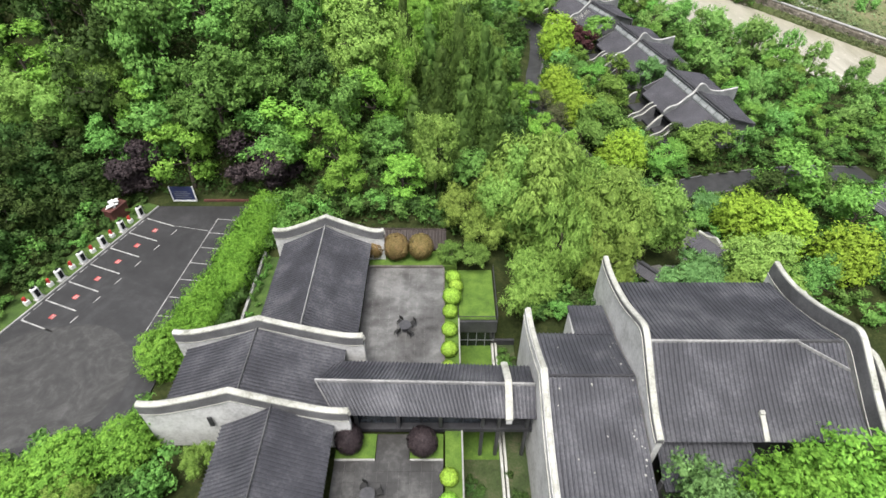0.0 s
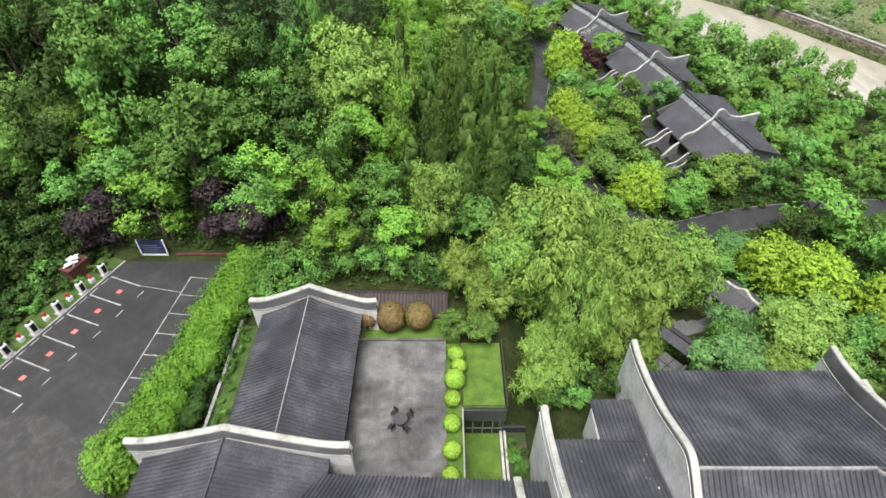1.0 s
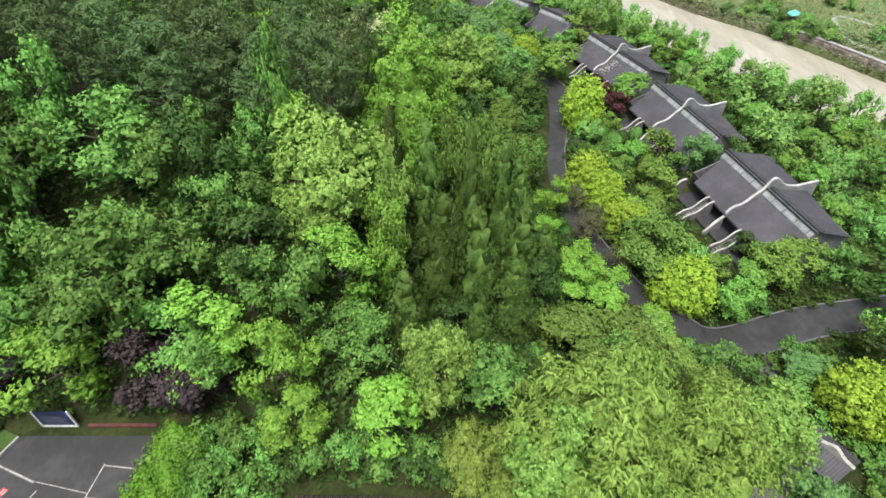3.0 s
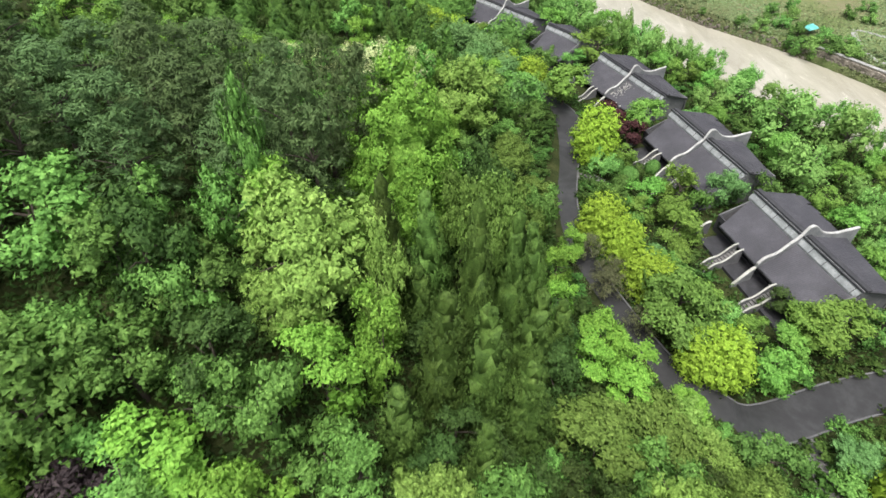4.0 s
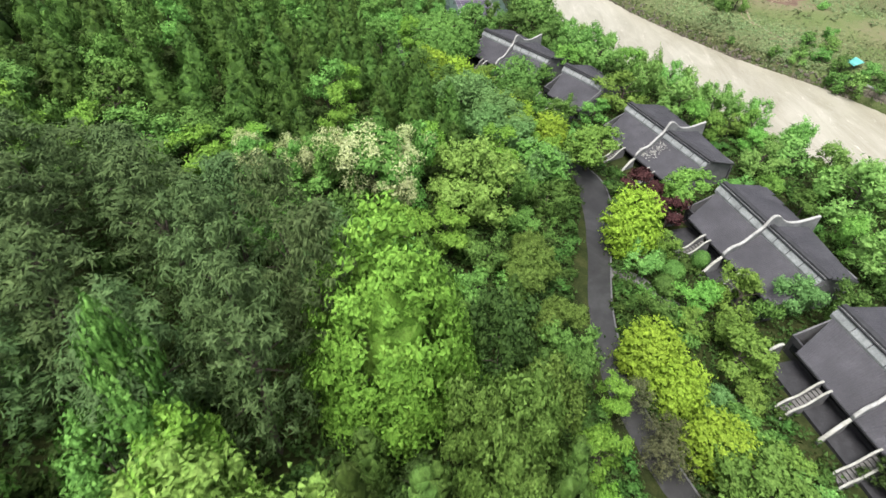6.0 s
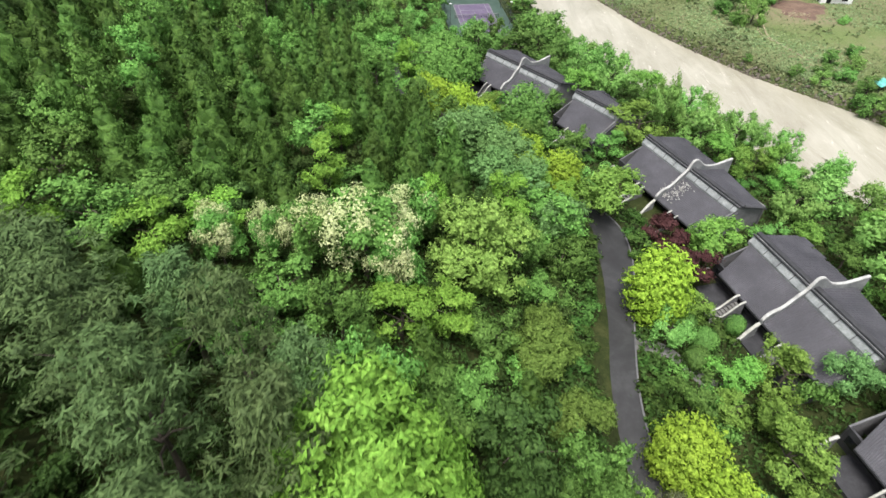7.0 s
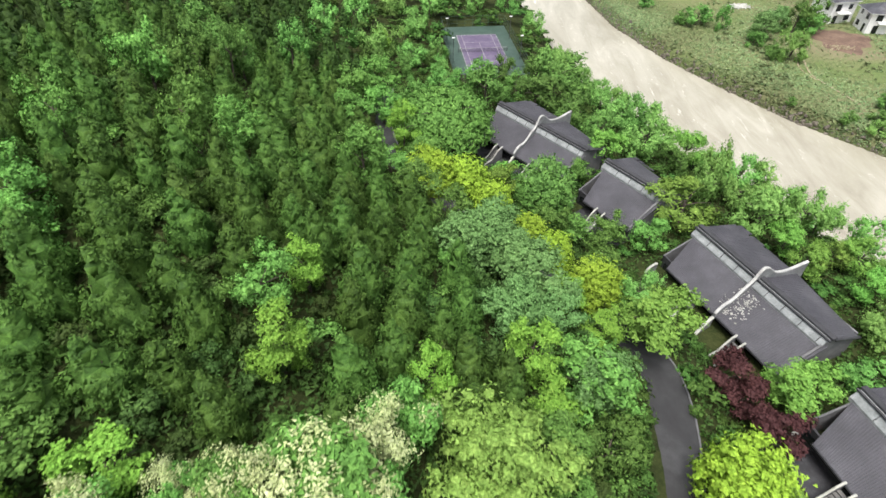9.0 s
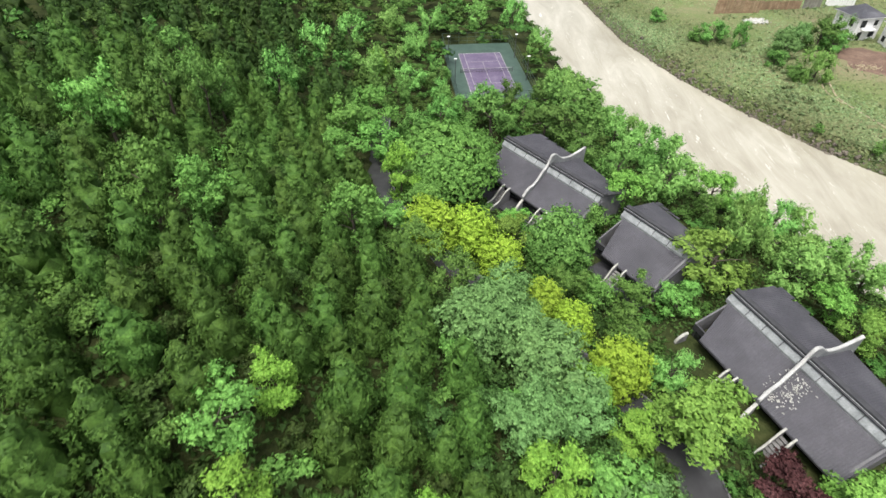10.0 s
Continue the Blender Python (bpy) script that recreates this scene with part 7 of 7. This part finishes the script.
# bushes of the courts
for x, y, h in ((1.1, 38.7, 1.2), (1.35, 37.4, 1.1), (0.95, 36.1, 1.35), (0.75, 34.3, 1.0), (0.7, 32.1, 1.1), (0.6, 29.8, 1.05), (0.55, 27.9, 1.0), (0.55, 18.4, 1.0), (0.5, 16.6, 1.0), (0.5, 14.8, 1.0)):
    plant("lime", x, y, h * PICK.uniform(1.0, 1.3), h * PICK.uniform(0.6, 0.78), 0.4)
for x, y in ((-6.9, 20.9), (-1.4, 20.75)):
    plant("ball", x, y, 2.1, 1.15, 0.66)
for x, y, h, r in ((-4.75, 42.0, 2.9, 1.35), (-2.15, 42.0, 2.8, 1.35), (-6.9, 42.0, 2.5, 1.1)):
    plant("rust", x, y, h, r, 0.7)
for x, y, h, r in ((1.0, 41.4, 2.6, 1.7), (3.4, 41.4, 2.4, 1.8)):
    plant("olive", x, y, h, r, 0.4)

for i in range(16):
    plant("shrub", PICK.uniform(5.6, 6.8), PICK.uniform(26.8, 33.4), PICK.uniform(0.5, 1.0), PICK.uniform(0.4, 0.7), -3.65)
for i in range(10):
    plant("low", PICK.uniform(2.0, 6.6), PICK.uniform(12.5, 21.0), PICK.uniform(0.3, 0.6), PICK.uniform(0.4, 0.8), -3.65)
for i in range(24):
    x, y = PICK.uniform(8.6, 22.0), PICK.uniform(33.5, 40.5)
    plant("shrub" if i % 3 else "low", x, y, PICK.uniform(1.2, 2.4), PICK.uniform(1.2, 1.7))
# planted corners by the car park and in front of the halls
for x, y, h, r in ((-26.8, 18.6, 4.2, 2.5), (-23.4, 20.4, 3.8, 2.1), (-29.4, 16.2, 4.2, 2.6), (-19.4, 18.6, 3.0, 1.7), (-21.5, 16.5, 3.2, 2.0), (-24.5, 14.5, 3.4, 2.2), (-18.6, 15.0, 3.0, 1.9), (-27.5, 12.0, 3.6, 2.2), (-22.8, 23.4, 2.4, 1.4), (-23.9, 28.6, 3.6, 1.9), (-18.4, 13.0, 3, 1.8), (-31, 18.0, 2.6, 1.6)):
    plant("vivid" if h > 3.5 else "shrub", x, y, h * 1.1, r * 1.1, 0.0)
for x, y, h, r in ((-17.6, 19.4, 3.4, 1.3), (-25.4, 16.6, 4.0, 1.8)):
    plant("willow", x, y, h, r, 0.0)
for key, x, y, h, r in (("mist", 16.6, 14.6, 8.6, 2.9), ("vivid", 21.6, 15.2, 9.4, 3.1), ("vivid", 25.4, 15.4, 10.2, 3.6), ("vivid", 30.6, 15.6, 10.2, 3.7), ("vivid", 35.6, 15.6, 8.2, 3.4), ("vivid", 20.6, 11.8, 8.0, 3.0)):
    plant(key, x, y, h, r, 0.0)
for i in range(22):
    x, y = PICK.uniform(-33, -18.2), PICK.uniform(10, 19.5)
    if x < -27 + (y - 10) * 0.1 or y < 17:
        plant(PICK.choice(("shrub", "shrub", "vivid", "low")), x, y, PICK.uniform(2.6, 4.2), PICK.uniform(1.6, 2.2), 0.0)
for i in range(16):
    plant("shrub" if i % 3 else "low", -10.5 + i * 0.8, 47.9 + 1.6 * (i * 0.38 % 1), PICK.uniform(1.5, 2.4), PICK.uniform(1.2, 1.6))
# bushes along the verge
for i in range(16):
    p = bay_0 + bay_d * (i * 1.75 - 8.0) - bay_n * (3.9 + PICK.uniform(0, 1.2))
    plant("low" if i % 4 else "shrub", p.x, p.y, PICK.uniform(1.6, 2.8), PICK.uniform(1.5, 2.0))
    q = p + bay_n * PICK.uniform(1.7, 2.3) + bay_d * PICK.uniform(-0.6, 0.6)
    plant("shrub" if i % 3 else "low", q.x, q.y, PICK.uniform(0.8, 1.4), PICK.uniform(0.9, 1.2), 0.1)
    for k in (2.6, 5.2):
        q = p - bay_n * (k + PICK.uniform(-0.5, 0.5))
        plant("low", q.x, q.y, PICK.uniform(2.4, 3.6) + k * 0.3, PICK.uniform(1.8, 2.3))
    if i % 2:
        q = p - bay_n * (7.5 + PICK.uniform(-1, 1))
        plant("dark", q.x, q.y, PICK.uniform(6, 8), PICK.uniform(2.6, 3.2))

for i in range(18):
    plant("shrub", -18.0 + PICK.uniform(-0.25, 0.35), 24.5 + i * 1.0, PICK.uniform(0.5, 1.0), PICK.uniform(0.35, 0.6), 0.05)
# thicket behind the hall
for i in range(46):
    x, y = PICK.uniform(-20.5, -9.5), PICK.uniform(44.6, 52)
    if x > -12.6 and y < 48.2:
        continue
    plant("shrub", x, y, PICK.uniform(1.0, 1.8) + (y - 44) * 0.2, PICK.uniform(1.3, 1.9), 0.0)
# hedge between car park and hall: one long loose hedge
RH = np.random.default_rng(5)


def hedge(spots, leaves, size, leaf, material, label):
    h = thing("hedge", label, "hedge")
    for c in spots:
        grown = RH.uniform(0.8, 1.25)
        e = unit(RH.normal(size=(leaves, 3)) + np.array([0, 0, 0.3]))
        bulge = RH.uniform(0.82, 1.16, (leaves, 1)) * (1 + 0.22 * np.sin(4 * e[:, :1] + 5 * e[:, 1:2]))
        outer = leaf_arrays(RH, np.array(c) + e * np.array(size) * grown * bulge, e, leaf, leaf * 0.75, 0.6), np.repeat(e, 3, axis=0)
        part("bush", spray_mesh("bush", join(outer, lumps(RH, np.array([[*c]]), np.array([size[0] * grown * 0.8]), size[2] / size[0])), material), None, h)


hs = []
for i in range(30):
    t = i / 29
    x = -20.6 - 1.5 * t - 1.5 * float(smoothstep(0.45, 1.0, t))
    hs += [(x + o + RH.uniform(-0.4, 0.4), 50.5 - 20.6 * t + RH.uniform(-0.4, 0.4), 0.85 + RH.uniform(-0.2, 0.8)) for o in (-0.35, 0.5, 1.2)]
hedge(hs, 560, (1.35, 1.15, 1.45), 0.2, M_HEDGE, "long loose yellow-green hedge between car park and hall")
hedge([(-19.8 + RH.uniform(-0.4, 0.4), 45.0 - i * 0.95, 0.5 + RH.uniform(0, 0.3)) for i in range(14)], 400, (0.95, 0.8, 0.95), 0.2, M_UNDER, "dark green low hedge beside the hall")

# ---- filling the slope and the gardens ----
VILLAS = ((46.3, 93.6, 12, 10, 10.4, 9.6, 8), (42.6, 118.2, 14, 10, 10.6, 9.6, 8), (37.3, 144.4, 21.6, 10.6, 10.6, 9.6, 8), (27, 166, 34, 4.9, 6.6, 9.6, 8), (15.1, 181.2, 38, 10, 10.8, 9.6, 8), (35.9, 54.8, 31, 3.4, 3.4, 3, 2.6), (71.5, 62, 20, 8, 8, 5.5, 5.5))


def villa_gap(x, y):
    """Least distance from the villas' ground, in their own frames; below 0 inside."""
    best = 99.0
    for vx, vy, h, n, s, w, e in VILLAS:
        a = radians(h)
        u, v = (x - vx) * math.cos(a) + (y - vy) * math.sin(a), -(x - vx) * math.sin(a) + (y - vy) * math.cos(a)
        best = min(best, max(-w - u, u - e, v - n, -s - v))
    return best


def road_gap(x, y):
    return float(np.min(np.hypot(road_line[:, 0] - x, road_line[:, 1] - y)))


def court_gap(x, y):
    p = CT.inverted() @ Vector((x, y, -16.65))
    return max(abs(p.x) - 9.2, abs(p.y - 0.5) - 18)


CELL = {}


def free(x, y, r):
    i, j = int(x // 6), int(y // 6)
    for a in range(i - 2, i + 3):
        for b in range(j - 2, j + 3):
            for px, py, pr in CELL.get((a, b), ()):
                if (px - x) ** 2 + (py - y) ** 2 < (r + pr) ** 2:
                    return False
    return True


def take(x, y, r):
    CELL.setdefault((int(x // 6), int(y // 6)), []).append((x, y, r))


for x in range(-11, 3, 2):
    take(x, 44.6, 1.2)
for x, y, r in PLACED:
    take(x, y, r * 0.8)

far_fir, far_leaf = [], []
rng = random.Random(41)
LIMIT = {"fir": 330, "broad": 290, "dark": 110, "garden": 270, "river": 140, "lawn_tree": 110, "shrub": 290, "bright": 90, "pine": 70, "cypress": 60}
SEEDS = sorted(((44 + 255 * rng.random() ** 1.1, rng.random(), rng.random(), rng.random()) for _ in range(75000)), key=lambda a: a[0] // 12)
for y, fx, f1, f2 in SEEDS:
    x0 = -36 - 0.74 * (y - 20)
    x = x0 + fx * (float(near_bank(y)) - 4.4 - x0)
    if plateau_gap(x, y) < 1.6:
        continue
    d = float(np.interp(y, HILL_Y, HILL_X)) - x
    n1 = noise.noise(Vector((x * 0.045, y * 0.045, 3.0)))
    n2 = noise.noise(Vector((x * 0.1, y * 0.1, 9.0)))
    rg = road_gap(x, y) if -30 < x < 80 else 99
    key = "broad"
    if d > 2:
        if rg < 5.4 and y < 142:
            key, h, r = "shrub", 1.5 + 1.9 * f1, 1.5 + 0.5 * f2
        elif y < 98 and x > -50:
            h, r = 8 + 4 * f1, 3.0 + 1.2 * f2
            if n2 > 0.12 and y < 80:
                key, h, r = "bright", h * 0.85, 2.9 + 0.9 * f2
            if d < 22:
                h, r = h * 0.8, r * 0.88
            if x < -27 and f1 < 0.75 or x > 4 and f1 < 0.3:
                key = "dark"
            if 58 < y < 92 and x > -8 and d > 10:
                key, h, r = ("cypress", 7 + 2.5 * f1, 1.7 + 0.4 * f2) if f2 < 0.25 else ("dark", 4 + 2 * f1, 2.2)
            if 76 < y and x < -7 and f2 < 0.8:
                key, h, r = "pine", 12.5 + 3 * f1, 3.4 + 0.6 * f2
        elif x < np.interp(y, (112, 135, 143, 158, 189, 224), (7, 6, 1, -6, -15, -22)) and y < 240 and not (103 < y < 114):
            key, h, r = "fir", 5.4 + 2.2 * f1, 2.0 + 0.7 * f2
            if n2 > 0.27:
                key, h, r = "broad", 7 + 3 * f1, 2.6 + 0.8 * f2
        else:
            h, r = 5.5 + 4 * f1, 2.6 + 1.0 * f2
            if f2 < 0.25:
                key = "bright"
        if 104 < y < 116:
            h *= 0.75
    else:
        if float(near_bank(y)) - x < 16 and y > 66:
            e = float(near_bank(y)) - x
            key = "river"
            h, r = (2.4 + 1.8 * f1, 2.1 + 0.6 * f2) if e < 8 else (4.8 + 3.2 * f1, 2.7 + 1.2 * f2)
        elif y < 66:
            key, h, r = ("garden", 5 + 3 * f1, 2.8 + f2) if f2 < 0.6 else ("shrub", 1.5 + 1.8 * f1, 1.6 + 0.5 * f1)
        elif rg < 4.5 or f2 < 0.3:
            key, h, r = "shrub", 1.3 + 1.7 * f1, 1.4 + 0.8 * f1
        else:
            key, h, r = ("broad" if f2 < 0.48 else "lawn_tree" if f2 < 0.82 else "river"), 4.4 + 2.6 * f1, 2.2 + 0.9 * f1
            if y > 183:
                key, h, r = "broad", 6 + 4 * f1, 2.8 + 1.3 * f1
    if key == "broad" and (y > 170 or x < -42):
        key = "garden"
    low = key == "shrub"
    if rg < 2.7 or (y < 137 and (rg < r * (0.5 if low else 0.75) + 2.0 or (not low and d > 0 and rg < r + 3.2))):
        continue
    if low and 107 < y < 114.5 and 20 < x < 31 and abs(y - (113.4 - (x - 20.6) * 0.6)) < 1.9:
        continue
    vg = villa_gap(x, y)
    if vg < r * 0.5 + (0.2 if low else 1.2) or court_gap(x, y) < r * 0.7 + 0.5:
        continue
    q = r * (0.6 if low else 0.78 if key == "fir" else 0.62 if y < 100 else 0.7)
    if y > 236 or x < -62:
        h, r, q = h * 1.1, r * 1.3, q * 1.45
    if not free(x, y, q):
        continue
    take(x, y, q)
    if y > (236 if d < 4 else 195) or x < -52 or COUNT.get(key, 0) >= LIMIT.get(key, 300):
        (far_fir if key in ("fir", "pine") else far_leaf).append((x, y, h, r))
    else:
        plant(key, x, y, h, r)

# shrubs in the gaps between the trees
gaps = 0
for i in range(9000):
    y = 50 + 120 * rng.random()
    x = -48 + rng.random() * (float(np.interp(y, HILL_Y, HILL_X)) + 44)
    if gaps < 240 and plateau_gap(x, y) > 1.6 and (x < -30 or road_gap(x, y) > 4.6) and free(x, y, 0.95):
        take(x, y, 1.0)
        gaps += 1
        plant("low" if i % 3 else "shrub", x, y, rng.uniform(1.6, 3.2), rng.uniform(1.5, 2.1))

RF = np.random.default_rng(9)
# fir and broad: darker copies of the near greens, valley shade put into the colour
M_FIR_FAR = leaf_mat("leaf_fir_far", (0.0104, 0.0301, 0.00405), (0.0244, 0.0601, 0.0078), (0.0479, 0.102, 0.0145), hue=0.018, value=0.4, trans=0.08, joined=True)
M_BROAD_FAR = leaf_mat("leaf_broad_far", (0.0237, 0.0673, 0.00816), (0.0474, 0.123, 0.0159), (0.0896, 0.199, 0.0281), hue=0.045, value=0.7, joined=True)
M_MEADOW_FAR = leaf_mat("leaf_scrub", (0.075, 0.125, 0.045), (0.135, 0.2, 0.075), (0.23, 0.265, 0.125), hue=0.06, value=0.6, joined=True)


def woods(name, spots, make, material, label, wide=3.0):
    """Trees too many to count, as one mesh."""
    base = [make() for _ in range(4)]
    vs, ns, tones = [], [], []
    for x, y, h, r in spots:
        v, n = base[RF.integers(4)]
        a = RF.random() * 6.28
        rot = np.array([[math.cos(a), -math.sin(a), 0], [math.sin(a), math.cos(a), 0], [0, 0, 1]])
        vs.append(v * np.array([r / wide, r / wide, h / 10]) @ rot.T + np.array([x, y, land_at(x, y) - 0.1]))
        ns.append(n @ rot.T)
        tones.append(np.full(len(v) // 3, RF.random()))
    tagged(new(name, spray_mesh(name, (np.concatenate(vs), np.concatenate(ns)), material, np.concatenate(tones))), label, "woods", kind="stuff")


woods("far_firs", far_fir, lambda: bullet(RF, 3.0, 0.2, 10, 200, 22, 0.95, 1.6, 1.4, 0.28, narrow=0.4, thin=0.75, spine_r=0.72), M_FIR_FAR, "dark fir woods on the hillside")
woods("far_woods", far_leaf, lambda: clumpy(RF, 3.0, 0.6, 10, 200, 20, 0.6, lobes=5), M_BROAD_FAR, "mixed leafy woods on the hillside")
# scrub of the far bank
scrub = []
rng = random.Random(77)
for i in range(1500):
    y = rng.uniform(140, 330)
    o = rng.choice((rng.uniform(4, 14), rng.uniform(10, 90)))
    x = along_far(y, o)
    if math.hypot(x - 109, y - 250) < 13 or noise.noise(Vector((x * 0.05, y * 0.05, 1.0))) < 0.08:
        continue
    scrub.append((x, y, rng.uniform(0.4, 1.3), rng.uniform(0.7, 1.8)))
woods("scrub", scrub, lambda: clumpy(RF, 10.0, 0.0, 10, 26, 3, 3.4, lobes=2), M_MEADOW_FAR, "low scrub and weeds on the far bank", 10.0)
MEADOW_BUSHES = (("garden", 74.6, 264.6, 6.6, 4.3), ("garden", 70.4, 266.4, 4.0, 2.6), ("garden", 79.8, 260.0, 7.4, 2.5), ("mist", 87.6, 251.6, 7.4, 4.2), ("garden", 84.4, 247.6, 4.2, 2.6), ("garden", 98.2, 255.0, 8.6, 4.6), ("garden", 104.0, 256.6, 8.4, 5.0), ("garden", 101.6, 253.6, 6.0, 3.6), ("mist", 94.0, 257.0, 7.0, 3.6),
                 ("river", 90.0, 238.4, 8.4, 3.9), ("garden", 86.4, 240.2, 4.6, 2.8), ("garden", 64.0, 282.0, 4.6, 2.8), ("garden", 99.8, 211.6, 3.2, 2.8), ("river", 103.4, 208.6, 3.6, 3.0), ("garden", 95.4, 206.0, 3.0, 2.8), ("river", 92.4, 201.6, 3.0, 2.6), ("garden", 88.8, 206.4, 2.2, 2.2), ("garden", 106.6, 213.6, 3.2, 2.6), ("garden", 98.6, 201.8, 3.2, 2.8), ("river", 116.0, 236.6, 2.4, 2.2), ("garden", 80.4, 215.6, 1.6, 1.6),
                 ("garden", 97.6, 190.5, 4.2, 3.6), ("river", 100.5, 186.5, 4.4, 3.8), ("garden", 103.5, 184.5, 4.2, 3.6), ("river", 107, 181.5, 4.0, 3.4), ("garden", 99.5, 194.5, 4.2, 3.4), ("garden", 104, 190.5, 4.4, 3.8), ("garden", 108, 186, 4, 3.4), ("garden", 120, 180, 4.5, 3.2), ("river", 128, 172, 4.5, 3.2), ("garden", 119, 206, 3.4, 2.6), ("river", 123, 201, 3.2, 2.6), ("garden", 127, 210, 3.4, 2.6))
for key, x, y, h, r in MEADOW_BUSHES:
    plant(key, x, y, h + 0.8, r, land_at(x, y) - 0.8)
# rough grass of the meadow
rsm = np.random.default_rng(14)
gy = rsm.uniform(140, 330, 90000)
gx = far_bank(gy) + 0.4 + 100 * rsm.random(90000) ** 1.5
keep = (np.hypot((gx - 109) / 8.5, (gy - 249.5) / 10) > 1) & (np.sin(gx * 0.11 + 2 * np.sin(gy * 0.05)) + np.sin(gy * 0.13 + gx * 0.06) + rsm.normal(size=90000) * 0.9 > -0.35)
gx, gy = gx[keep], gy[keep]
blades = leaf_arrays(rsm, np.stack([gx, gy, land(gx, gy) + 0.1], 1), np.tile(np.array([[0.0, -0.3, 0.9]]), (len(gx), 1)), 0.75, 0.5, 0.7)
upward = unit(np.array([0.0, 0.0, 1.0]) + 0.3 * rsm.normal(size=(len(gx), 3)))
tagged(new("meadow_grass", spray_mesh("meadow_grass", (blades, np.repeat(upward, 3, axis=0)), M_MEADOW_FAR, 0.5 + 0.3 * np.sin(gx * 0.16 + 1.5 * np.sin(gy * 0.11)) + 0.2 * rsm.normal(size=len(gx)))), "rough tussocky grass and weeds of the meadow", "grass", kind="stuff")
# undergrowth beneath the trees, its greens darkened for the shade in the gaps
rsu = np.random.default_rng(4)


def thicket(n, y0, y1, x0, x1, leaf, tall):
    py = y0 + (y1 - y0) * rsu.random(n)
    px = x0 + rsu.random(n) * (np.minimum(near_bank(py) - 3, x1) - x0)
    ok = plateau_gap(px, py) > 0.6
    rl = road_line[::3]
    ok &= np.min(np.hypot(px[:, None] - rl[None, :, 0], py[:, None] - rl[None, :, 1]), axis=1) > 2.7
    ok &= ~((px > -11.5) & (px < 1.2) & (py < 46.8))
    ok &= np.array([villa_gap(a, b) > -0.6 for a, b in zip(px, py)])
    px, py = px[ok], py[ok]
    lump = 0.5 + 0.5 * np.sin(px * 1.7 + 2 * np.sin(py * 0.6)) * np.sin(py * 1.4 + 1.5 * np.sin(px * 0.8))
    c = np.stack([px, py, land(px, py) + 0.1 + tall * lump * rsu.random(len(px)) ** 0.5], 1)
    nn = np.tile(np.array([[0.0, 0.0, 1.0]]), (len(px), 1))
    return leaf_arrays(rsu, c, nn, leaf, leaf * 0.75, 1.3)


under = np.concatenate([thicket(65000, 44, 125, -50, 24, 0.5, 1.7), thicket(60000, 60, 210, 10, 75, 0.5, 1.0), thicket(25000, 120, 200, -50, 20, 0.6, 1.4)])
tagged(new("undergrowth", spray_mesh("undergrowth", under, M_UNDER)), "green undergrowth and ferns beneath the trees", "undergrowth", kind="stuff")
